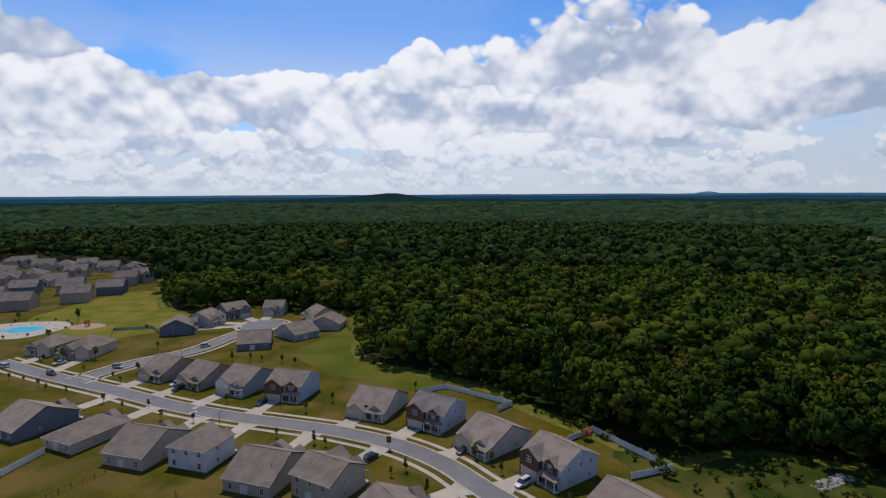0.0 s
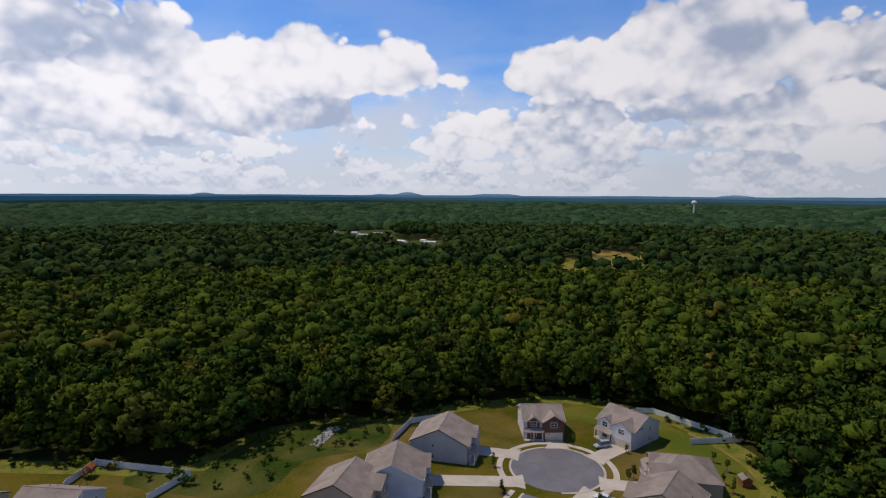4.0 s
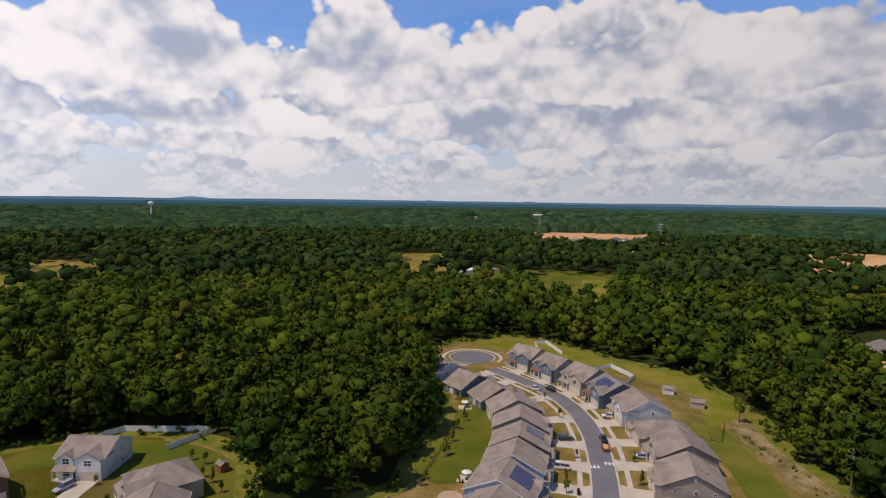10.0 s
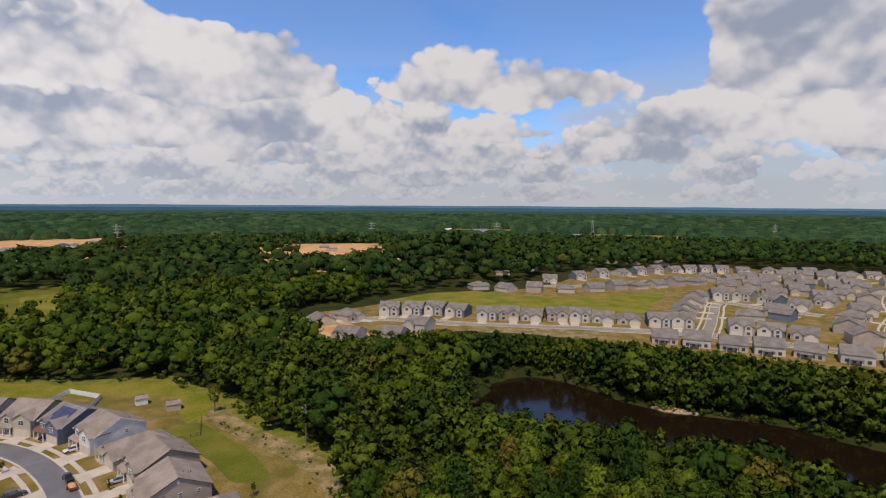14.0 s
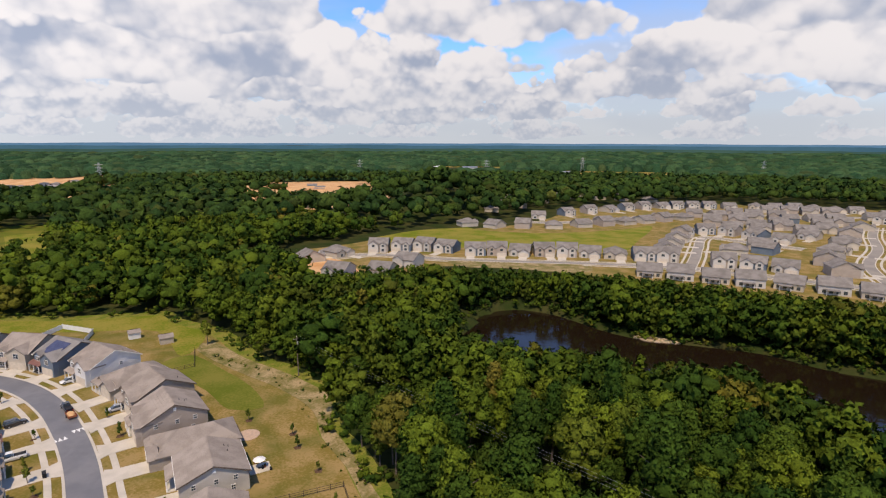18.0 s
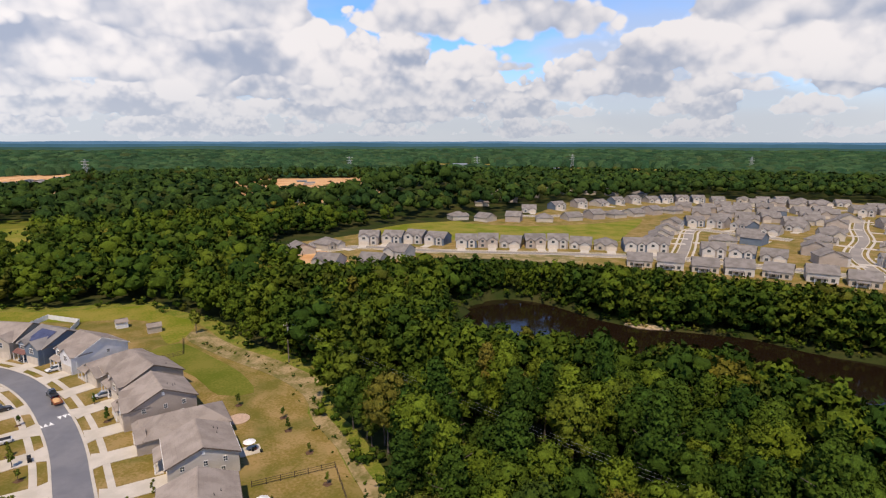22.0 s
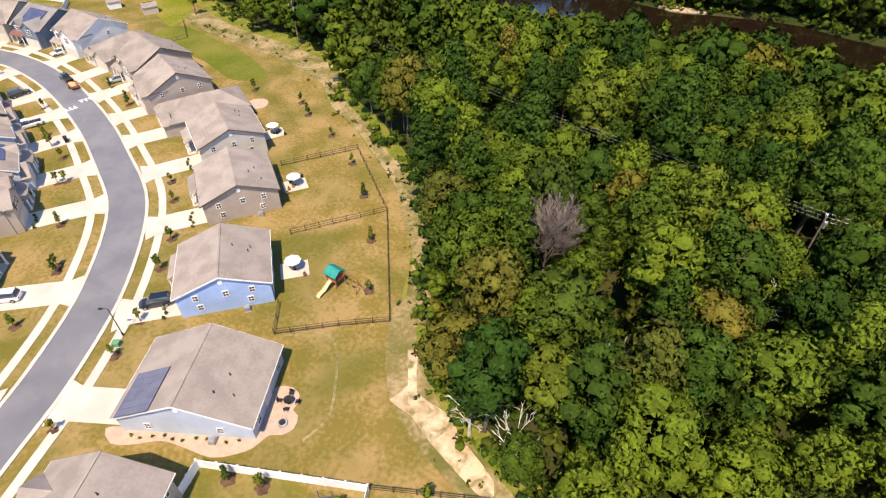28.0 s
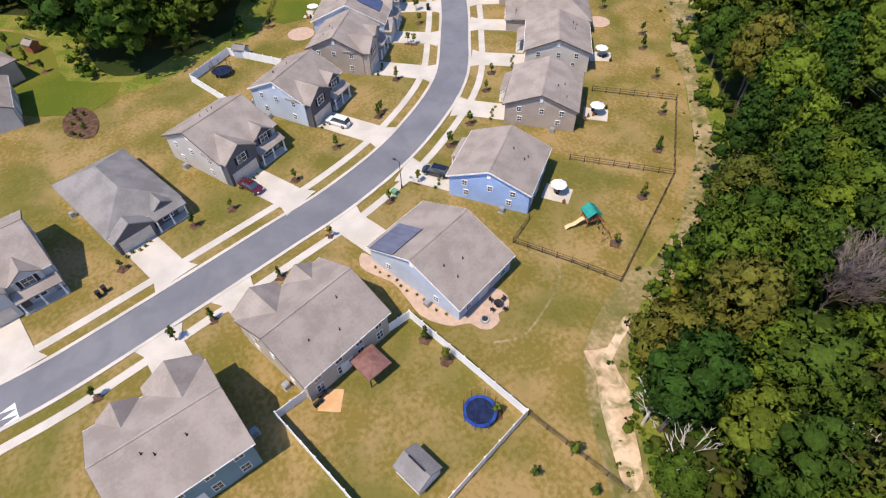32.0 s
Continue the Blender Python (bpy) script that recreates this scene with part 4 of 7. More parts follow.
trunks = [trunk_mesh(rng, 0.8, 0.016, 5) for _ in range(3)]
for i, (x, y, z) in enumerate(single):
    k = int(rng.integers(0, len(kinds)))
    h = min(float(rng.choice((rng.uniform(7, 12), rng.uniform(11, 16), rng.uniform(14, 20)))) * (1.15 if k % 4 == 3 else 1.0), float(bank_cap(np.array([[x, y, z]]))[0]))
    t = thing("tree", pose(x, y, z, 0, 0, float(rng.uniform(0, 360))) @ Matrix.Diagonal((h * float(rng.uniform(0.85, 1.1)),) * 2 + (h, 1)),
              "tall pine with a narrow layered green crown in the wood" if k % 4 == 3 else "broad leafy deciduous tree standing close in the wood", "tree", "trees of the near wood")
    part("trunk", trunks[i % 3], None, t)
    part("crown", kinds[k], None, t)


def stuff(name, arrays, mat, label, category="trees"):
    return tagged(new(name, quick_mesh(name, arrays[0], arrays[1], mat, arrays[2], arrays[3])), label, category, kind="stuff")


tmpl = [crown_arrays(rng, 12, 330, 0.040, k % 4 == 3, 0.14, 0.22 if k % 4 == 3 else (0.27, 0.31, 0.36)[k % 3], 0.74) for k in range(12)]
stuff("near_woods", scatter(rng, rest, np.minimum(np.where(rng.uniform(0, 1, len(rest)) < 0.3, rng.uniform(7, 12, len(rest)), rng.uniform(11, 19.5, len(rest))), bank_cap(rest) * rng.uniform(0.8, 1.1, len(rest))), tmpl), M_LEAF, "dense mixed green woodland at the edge of the lawns")
edge_xy = np.array([p[:] for p in EDGE if not (p.x < -45 and p.y < 300)])
edge_xy = np.repeat(edge_xy, 2, 0) + rng.normal(0, 1.9, (len(edge_xy) * 2, 2))
edge_xy = edge_xy[~inside(edge_xy[:, 0], edge_xy[:, 1], SUBURB)]
shore_xy = np.array([p[:] for p in POND])
shore_xy = np.repeat(shore_xy, 6, 0) + rng.normal(0, 2.6, (len(shore_xy) * 6, 2))
shore_xy = shore_xy[~inside(shore_xy[:, 0], shore_xy[:, 1], POND)]
cut_xy = np.stack([rng.uniform(-40, 60, 130), rng.normal(0, 3.2, 130)], 1)
cut_xy[:, 1] += np.interp(cut_xy[:, 0], (-140, -19, 48, 106), (-72, -80, -98, -117)) - 1.5
rim_xy = np.stack([rng.uniform(-12, 34, 240), rng.uniform(-60, -22, 240)], 1)
rim_xy = rim_xy[~inside(rim_xy[:, 0], rim_xy[:, 1], SUBURB)]
strip_ = np.array([p[:] for p in smooth_line([(140, -117), (104, -112), (80, -96), (57, -81), (41, -66), (33, -52), (27, -42), (18, -31), (6, -24)], 1.5)])
strip_ = strip_ + rng.normal(0, 1.5, strip_.shape)
hollow = np.stack([rng.uniform(44, 112, 260), rng.uniform(108, 142, 260)], 1)
hollow = hollow[inside(hollow[:, 0], hollow[:, 1], [(60, 130), (66, 135), (84, 139), (100, 130), (109, 119), (98, 113), (84, 121), (66, 116), (57, 122), (46, 139), (50, 141)])]
hollow = hollow[np.hypot(hollow[:, 0] - 92, hollow[:, 1] - 126) > 7][:45]
edge_xy = np.concatenate([edge_xy, shore_xy, cut_xy, rim_xy, hollow])
edge_xy = np.concatenate([edge_xy, ground_z(edge_xy[:, 0], edge_xy[:, 1])[:, None]], 1)
tmpl = [crown_arrays(rng, 3, 26, 0.11, False, -0.1, 0.5, 0.8) for k in range(6)]
edge_h = np.concatenate([rng.uniform(0.8, 3.4, len(edge_xy)), rng.uniform(0.3, 1.1, len(strip_))])
edge_xy = np.concatenate([edge_xy, np.concatenate([strip_, np.zeros((len(strip_), 1))], 1)])
stuff("undergrowth", scatter(rng, edge_xy, edge_h, tmpl), M_LEAF, "low bushes and saplings along the edge of the wood", "undergrowth")
mid = tree_spots(rng, 215, 430, 7.8)
low_ = (mid[:, 1] < -214) & (mid[:, 1] > -302) & (np.abs(mid[:, 0] - 60) < 190)
mid = mid[~low_]
mid_h = rng.uniform(10, 20, len(mid))
mid_r, mid_az = np.hypot(mid[:, 0], mid[:, 1]), np.degrees(np.arctan2(mid[:, 0], mid[:, 1]))
front_ = (mid_az > 138.5) & (mid_az < 152) & (mid_r < 300)
mid_h = np.where(front_, np.minimum(mid_h, (278 - mid_r) * 0.26 + 2.0), mid_h)
mid, mid_h = mid[mid_h > 1.3], mid_h[mid_h > 1.3]
tmpl = [crown_arrays(rng, 6, 54, 0.064, k % 4 == 3, 0.05, 0.25 if k % 4 == 3 else (0.33, 0.39)[k % 2], 0.74) for k in range(12)]
stuff("middle_woods", scatter(rng, mid, mid_h, tmpl), M_LEAF, "dense green woodland canopy")
# the lower belt of trees between the pond and the new houses
belt = tree_spots(rng, 190, 330, 4.6)
belt_r = np.hypot(belt[:, 0], belt[:, 1])
belt_h = np.minimum((293 - belt_r) * 0.28 + 0.5, 15.0) * rng.uniform(0.6, 1.15, len(belt)) - 0.4 * belt[:, 2]
sel_ = (belt[:, 1] < -212) & (belt[:, 1] > -302) & (np.abs(belt[:, 0] - 40) < 200) & (belt_h > 1.3)
belt, belt_h = belt[sel_], belt_h[sel_]
tmpl = [crown_arrays(rng, 8, 150, 0.056, k % 3 == 2, -0.05, 0.24 if k % 3 == 2 else (0.27, 0.34)[k % 2], 0.62) for k in range(12)]
stuff("belt_woods", scatter(rng, belt, belt_h, tmpl), M_LEAF, "thick belt of young trees between the pond and the new houses")
b_ = tree_spots(rng, 430, 1000, 10.2)
tmpl = [crown_arrays(rng, 1, 6, 0.15, False, 0.1, 0.54, 0.95) for k in range(10)]
for v_, t_, n_ in tmpl:
    v_[:, 2] += 0.28
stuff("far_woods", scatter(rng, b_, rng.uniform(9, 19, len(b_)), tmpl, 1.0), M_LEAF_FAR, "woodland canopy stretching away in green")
c_ = tree_spots(rng, 1000, 1900, 19.0)
tmpl = [dome_arrays(rng, 0.72, 0.2) for k in range(10)]
stuff("distant_woods", scatter(rng, c_, rng.uniform(10, 21, len(c_)), tmpl, 1.12), M_LEAF_HAZED, "distant unbroken green woods")
d_ = tree_spots(rng, 1900, 3050, 36.0)
stuff("horizon_woods", scatter(rng, d_, rng.uniform(12, 25, len(d_)), tmpl, 1.9), M_LEAF_HAZED, "woods reaching the horizon")


# ---- houses ----
CACHE = {}


def cached(key, make):
    if key not in CACHE:
        CACHE[key] = make()
    return CACHE[key]


def lattice(xs, zs, solid, y0, y1):
    """One connected upright grid of bars: the cells for which solid(i, j) holds."""
    bm = bmesh.new()
    grid = {}

    def vert(i, j, k):
        if (i, j, k) not in grid:
            grid[i, j, k] = bm.verts.new((xs[i], (y0, y1)[k], zs[j]))
        return grid[i, j, k]

    cells = {(i, j) for i in range(len(xs) - 1) for j in range(len(zs) - 1) if solid(i, j)}
    for i, j in cells:
        bm.faces.new([vert(*c, 0) for c in ((i, j), (i + 1, j), (i + 1, j + 1), (i, j + 1))])
        bm.faces.new([vert(*c, 1) for c in ((i, j + 1), (i + 1, j + 1), (i + 1, j), (i, j))])
        for (di, dj), (a_, b_) in (((0, -1), ((i, j), (i + 1, j))), ((1, 0), ((i + 1, j), (i + 1, j + 1))), ((0, 1), ((i + 1, j + 1), (i, j + 1))), ((-1, 0), ((i, j + 1), (i, j)))):
            if (i + di, j + dj) not in cells:
                bm.faces.new((vert(*a_, 1), vert(*b_, 1), vert(*b_, 0), vert(*a_, 0)))
    return bm


def window_meshes(w, h):
    f = 0.075

    def make():
        return mesh_of("window", lattice((-w / 2 - f, -w / 2, -0.018, 0.018, w / 2, w / 2 + f), (-h / 2 - f, -h / 2, -0.03, 0.03, h / 2, h / 2 + f), lambda i, j: i in (0, 2, 4) or j in (0, 2, 4), -0.07, 0.04), M_TRIM)

    return cached(("wf", w, h), make), cached(("wp", w, h), lambda: mesh_of("pane", boxes((-w / 2 + 0.004, -0.03, -h / 2 + 0.004, w / 2 - 0.004, 0.03, h / 2 - 0.004)), M_GLASS))


def window(parent, x, y, z, turn, w=0.95, h=1.45, shutters=False, glass=True):
    """A window on a wall; turn 0 faces the front (-y), 90 the right-hand wall (+x), 180 the back, 270 the left."""
    fm, pm = window_meshes(w, h)
    ob = part("window", fm if glass else pm, None, parent, m=pose(x, y, z, 0, 0, turn))
    if glass:
        part("pane", pm, None, ob)
    if shutters:
        sm = cached(("sh", h), lambda: mesh_of("shutter", boxes((-0.22, -0.04, -h / 2, 0.22, 0.0, h / 2), (-0.16, -0.055, -h / 2 + 0.08, 0.16, -0.04, -0.05), (-0.16, -0.055, 0.05, 0.16, -0.04, h / 2 - 0.08)), M_BLACK))
        for s in (-1, 1):
            part("shutter", sm, None, ob, m=pose(s * (w / 2 + 0.34), 0, 0))


def garage_mesh(w, h=2.2, plain=False):
    if plain:
        xs, zs = (-w / 2 - 0.14, -w / 2, w / 2, w / 2 + 0.14), [0.0, h * 0.25, h * 0.5, h * 0.75, h, h + 0.14]
        bm = lattice(xs, zs, lambda i, j: True, -0.04, 0.05)
        bmesh.ops.inset_individual(bm, faces=[f for f in bm.faces if f.calc_center_median().y < -0.03 and f.calc_area() > 1.0], thickness=0.03, depth=-0.025)
        return mesh_of("garage_door", bm, M_GARAGE)
    n = int(w / 1.2)
    xs, zs = [-w / 2 - 0.14], [0.0]
    for c in range(n):
        xs += [-w / 2 + c * w / n + 0.06, -w / 2 + (c + 1) * w / n - 0.06]
    for r in range(4):
        zs += [r * h / 4 + 0.05, (r + 1) * h / 4 - 0.05]
    xs, zs = xs + [w / 2 + 0.14], zs + [h + 0.14]
    bm = lattice(xs, zs, lambda i, j: True, -0.04, 0.05)
    for f in list(bm.faces):
        c = f.calc_center_median()
        if c.y < -0.03 and f.calc_area() > 0.3:
            bmesh.ops.inset_individual(bm, faces=[f], thickness=0.03, depth=-0.025)
    return mesh_of("garage_door", bm, M_GARAGE)


def gable_roof(bm, x0, x1, y0, y1, e, pitch, over, along_x=True, mid_=None):
    """Two thick slopes; the ridge runs along x or y. e: height of the wall top."""
    a0, a1 = (y0, y1) if along_x else (x0, x1)
    m_ = (a0 + a1) / 2 if mid_ is None else mid_
    top = e + pitch * (m_ - a0)
    p1 = (top - e) / (a1 - m_)
    l0, l1 = (x0 - over, x1 + over) if along_x else (y0 - over, y1)
    rows = [(a0 - over, e - pitch * over + 0.05), (m_, top + 0.05), (a1 + over, e - p1 * over + 0.05)]
    th = 0.2
    for (s0, z0), (s1, z1) in zip(rows, rows[1:]):
        pts = [(l0, s0, z0), (l1, s0, z0), (l1, s1, z1), (l0, s1, z1)]
        if not along_x:
            pts = [(b, a, z) for a, b, z in pts]
        up = [bm.verts.new(p) for p in pts]
        dn = [bm.verts.new((p[0], p[1], p[2] - th)) for p in pts]
        bm.faces.new(up)
        bm.faces.new(dn[::-1])
        for i in range(4):
            j = (i + 1) % 4
            bm.faces.new((up[i], dn[i], dn[j], up[j]))
    bmesh.ops.recalc_face_normals(bm, faces=bm.faces)
    return top


def hip_roof(bm, x0, x1, y0, y1, e, pitch, over):
    x0, x1, y0, y1 = x0 - over, x1 + over, y0 - over, y1 + over
    e = e - pitch * over + 0.05
    w, d = x1 - x0, y1 - y0
    k = min(w, d) / 2
    t = e + pitch * k
    if w >= d:
        r = [(x0 + k * 0.9, (y0 + y1) / 2, t), (x1 - k * 0.9, (y0 + y1) / 2, t)]
    else:
        r = [((x0 + x1) / 2, y0 + k * 0.9, t), ((x0 + x1) / 2, y1 - k * 0.9, t)]
    v = [bm.verts.new(p) for p in ((x0, y0, e), (x1, y0, e), (x1, y1, e), (x0, y1, e), r[0], r[1])]
    f = ((0, 1, 5, 4), (1, 2, 5), (2, 3, 4, 5), (3, 0, 4)) if w >= d else ((0, 1, 4), (1, 2, 5, 4), (2, 3, 5), (3, 0, 4, 5))
    for a in f:
        bm.faces.new([v[i] for i in a])
    lo = [bm.verts.new((c.co.x, c.co.y, c.co.z - 0.2)) for c in v[:4]]
    for i in range(4):
        bm.faces.new((v[i], lo[i], lo[(i + 1) % 4], v[(i + 1) % 4]))
    bm.faces.new(lo[::-1])
    bmesh.ops.recalc_face_normals(bm, faces=bm.faces)
    return t


def gabled_box(bm, x0, x1, y0, y1, e, top, along_x=True):
    """Walls with a pointed gable at both ends."""
    if along_x:
        prof, a, b = [(y0, 0), (y1, 0), (y1, e), ((y0 + y1) / 2, top - 0.08), (y0, e)], x0, x1
        ring = [[bm.verts.new((s, y, z)) for y, z in prof] for s in (a, b)]
    else:
        prof, a, b = [(x0, 0), (x1, 0), (x1, e), ((x0 + x1) / 2, top - 0.08), (x0, e)], y0, y1
        ring = [[bm.verts.new((x, s, z)) for x, z in prof] for s in (a, b)]
    bm.faces.new(ring[0])
    bm.faces.new(ring[1][::-1])
    for i in range(5):
        j = (i + 1) % 5
        bm.faces.new((ring[0][i], ring[1][i], ring[1][j], ring[0][j]))
    bmesh.ops.recalc_face_normals(bm, faces=bm.faces)


def house(x, y, w, d, e, front, wall="taupe", roof="taupe", hip=False, accent=None, garage=-1, storeys=None, lod=0, solar=None, porch=True, plain=False, pitch=0.48, z=0.0, group="houses", extra=""):
    """A family house: main body, wide roof, a garage under a front gable, a second small gable or porch, windows on all sides."""
    storeys = storeys or (2 if e > 3.8 else 1)
    accent = accent or wall
    words = {"white": "white", "grey": "grey", "blue": "bright blue", "taupe": "taupe", "slate": "slate blue", "paleblue": "pale blue grey", "tan": "tan", "dark": "charcoal", "brick": "brown brick", "greige": "pale greige", "teal": "dull teal"}
    label = "%s-storey house, %s siding, %s shingle %s roof%s" % ("two" if storeys == 2 else "one", words[wall], {"taupe": "taupe", "grey": "grey", "brown": "brown", "charcoal": "dark warm grey"}[roof], "hip" if hip else "gable", extra)
    h = thing("house", pose(x, y, z, 0, 0, front + 90), label, "house", group)
    x0, x1, y0, y1 = -w / 2, w / 2, -d / 2, d / 2
    rb, wb = bmesh.new(), bmesh.new()
    over = 0.4
    if hip:
        top = hip_roof(rb, x0, x1, y0, y1, e, pitch, over)
        box(wb, x0, y0, 0, x1, y1, e)
    else:
        top = gable_roof(rb, x0, x1, y0, y1, e, pitch, over)
        gabled_box(wb, x0, x1, y0, y1, e, top)
    body = part("wall", wb, M_WALL[wall], h)
    roof_ob = part("roof", rb, M_ROOF[roof], h)
    # garage wing under its own front gable
    gw = min(6.4, w * 0.52)
    gx = garage * (w / 2 - gw / 2 - 0.15)
    gp = 1.6 if storeys == 1 else 1.3
    ge = min(e, 2.9) if storeys == 1 else (e if w > 11 else 2.9)
    gpitch = 0.62
    gtop = ge + gpitch * gw / 2
    back = min(0.0, y0 + max(0.3, (gtop - e) / pitch) + 0.2) if ge >= e - 0.1 else y0 + 0.2
    b1, b2 = bmesh.new(), bmesh.new()
    gabled_box(b1, gx - gw / 2, gx + gw / 2, y0 - gp, y0 + 0.3, ge, gtop, False)
    gable_roof(b2, gx - gw / 2, gx + gw / 2, y0 - gp, back, ge, gpitch, 0.3, False)
    if plain:
        gp = 0.0
        b1.free()
        b2.free()
    else:
        part("front_wing", b1, M_WALL[accent], h)
        part("wing_roof", b2, M_ROOF[roof], h)
    part("garage_door", cached(("gd", round(gw - 1.3, 1), lod > 1), lambda: garage_mesh(round(gw - 1.3, 1), plain=lod > 1)), None, h, m=pose(gx, y0 - gp - 0.03, 0.02))
    if ge > 4 and e > 4.3 and lod < 3:
        window(h, gx, y0 - gp - 0.03, ge - 0.9, 0, 1.7, 1.4, lod == 0, lod < 2)
    # the other half of the front: small gable above, porch below
    ox = -garage * (w / 2 - (w - gw) / 2)
    ow = max(2.6, (w - gw) * 0.62)
    otop = e + 0.7 * ow / 2
    b3, b4 = bmesh.new(), bmesh.new()
    gabled_box(b3, ox - ow / 2, ox + ow / 2, y0 - 0.45, y0 + 0.3, e, otop, False)
    gable_roof(b4, ox - ow / 2, ox + ow / 2, y0 - 0.45, y0 + (otop - e) / pitch + 0.2, e, 0.7, 0.28, False)
    if plain or lod == 3:
        b3.free()
        b4.free()
    else:
        part("small_gable", b3, M_WALL[accent], h)
        part("gable_roof", b4, M_ROOF[roof], h)
    fy_ = y0 - (0.03 if plain else 0.48)
    if storeys == 2 and lod < 3:
        window(h, ox, fy_, e - 0.95, 0, 1.5, 1.4, lod == 0, lod < 2)
    if lod < 3:
        window(h, ox, fy_, 1.5, 0, 1.6, 1.5, False, lod < 2)
    if lod < 2:
        part("front_door", cached("door", lambda: mesh_of("front_door", boxes((-0.46, -0.05, 0, 0.46, 0.02, 2.05), (-0.56, -0.07, 0, -0.46, 0.02, 2.15), (0.46, -0.07, 0, 0.56, 0.02, 2.15), (-0.46, -0.07, 2.05, 0.46, 0.02, 2.15),
                                                                                (-0.3, -0.065, 0.25, 0.3, -0.05, 0.95), (-0.3, -0.065, 1.15, 0.3, -0.05, 1.85)), M_DARKTRIM)), None, h, m=pose(ox + garage * (ow / 2 + 0.1), fy_ - 0.04, 0.05))
        if porch:
            pw0, pw1 = sorted((gx - garage * (gw / 2), -garage * (w / 2)))
            ph = 2.65
            bm = bmesh.new()
            v = [(pw0 + 0.1, y0 - 2.0, ph), (pw1 + 0.2, y0 - 2.0, ph), (pw1 + 0.2, y0 - 0.4, ph + 0.75), (pw0 + 0.1, y0 - 0.4, ph + 0.75)]
            up, dn = [bm.verts.new(p) for p in v], [bm.verts.new((p[0], p[1], p[2] - 0.16)) for p in v]
            bm.faces.new(up)
            bm.faces.new(dn[::-1])
            for i in range(4):
                bm.faces.new((up[i], dn[i], dn[(i + 1) % 4], up[(i + 1) % 4]))
            bmesh.ops.recalc_face_normals(bm, faces=bm.faces)
            part("porch_roof", bm, M_PORCHROOF if accent == "slate" else M_ROOF[roof], h)
            part("porch_floor", boxes((pw0 + 0.1, y0 - 1.95, 0, pw1 + 0.1, y0 - 0.4, 0.2)), M_CONCRETE, h)
            for f in (0.08, 0.5, 0.95):
                part("porch_post", cached("post", lambda: mesh_of("porch_post", boxes((-0.1, -0.1, 0, 0.1, 0.1, 2.4), (-0.15, -0.15, 0, 0.15, 0.15, 0.5), (-0.14, -0.14, 2.28, 0.14, 0.14, 2.4)), M_TRIM)), None, h, m=pose(pw0 + (pw1 - pw0) * f, y0 - 1.85, 0.15))
    # sides and back
    if lod < 2:
        rows_ = (1.5,) if storeys == 1 else (1.5, e - 1.0)
        for s, turn in ((-1, 270), (1, 90)):
            for zz in rows_:
                for yy in ((0.1,) if lod else (-0.28, 0.26) if zz < 2 else (-0.3, 0.02, 0.3)):
                    window(h, s * (w / 2 + 0.03), yy * d, zz, turn, 0.72, 0.95)
            if not hip and lod == 0:
                part("gable_vent", cached("vent", lambda: mesh_of("gable_vent", boxes((-0.3, -0.05, -0.4, 0.3, 0.02, 0.4), *[(-0.25, -0.075, -0.36 + i * 0.14, 0.25, -0.05, -0.28 + i * 0.14) for i in range(5)]), M_TRIM)), None, h, m=pose(s * (w / 2 + 0.03), 0, top - 1.3, 0, 0, turn))
        for zz in rows_:
            n = max(3, int(w / 3.2)) if lod == 0 else 3
            for k in range(n):
                window(h, x0 + (k + 0.5) * w / n, y1 + 0.03, zz, 180, 0.95, 1.4)
        part("patio_door", cached("patiodoor", lambda: mesh_of("patio_door", boxes((-0.95, -0.05, 0, -0.85, 0.02, 2.1), (0.85, -0.05, 0, 0.95, 0.02, 2.1), (-0.85, -0.05, 2.0, 0.85, 0.02, 2.1), (-0.04, -0.05, 0, 0.04, 0.02, 2.0), (-0.85, -0.02, 0, 0.85, 0.02, 2.0)), M_TRIM)), None, h, m=pose(w * 0.05, y1 + 0.05, 0.1, 0, 0, 180))
        for s in (y0 - over - 0.02, y1 + over + 0.02):
            part("gutter", boxes((x0 - over, s - 0.06, e - pitch * over - 0.16, x1 + over, s + 0.06, e - pitch * over + 0.0)), M_TRIM if wall != "taupe" else M_DARKTRIM, h)
        if not hip:
            for s in (-1, 1):
                bm = bmesh.new()
                for sy in (y0 - over, y1 + over):
                    zz0, zz1 = e - pitch * over + 0.02, top + 0.02
                    xa, xb = sorted((s * (w / 2 + over), s * (w / 2 + over + 0.05)))
                    v = [bm.verts.new(p) for p in ((xa, sy, zz0), (xa, 0, zz1), (xa, 0, zz1 - 0.26), (xa, sy, zz0 - 0.26), (xb, sy, zz0), (xb, 0, zz1), (xb, 0, zz1 - 0.26), (xb, sy, zz0 - 0.26))]
                    for f in ((0, 1, 2, 3), (4, 7, 6, 5), (0, 4, 5, 1), (1, 5, 6, 2), (2, 6, 7, 3), (3, 7, 4, 0)):
                        bm.faces.new([v[i] for i in f])
                bmesh.ops.recalc_face_normals(bm, faces=bm.faces)
                part("rake_board", bm, M_TRIM if wall in ("white", "blue", "paleblue") else M_DARKTRIM, h)
        rg = random.Random(int(x * 7 + y * 13))
        for k in range(3 if lod == 0 else 1):
            fx, fy = rg.uniform(-0.35, 0.35), rg.uniform(0.12, 0.36)
            part("vent_pipe", cached("pipe", lambda: mesh_of("vent_pipe", tube(tube(bmesh.new(), (0, 0, -0.3), (0, 0, 0.45), 0.06), (0, 0, 0.0), (0, 0, 0.08), 0.16, 0.08), M_BLACK)), None, h, m=pose(fx * w * (0.5 if hip else 1), fy * d, e + (top - e) * (1 - 2 * abs(fy))))
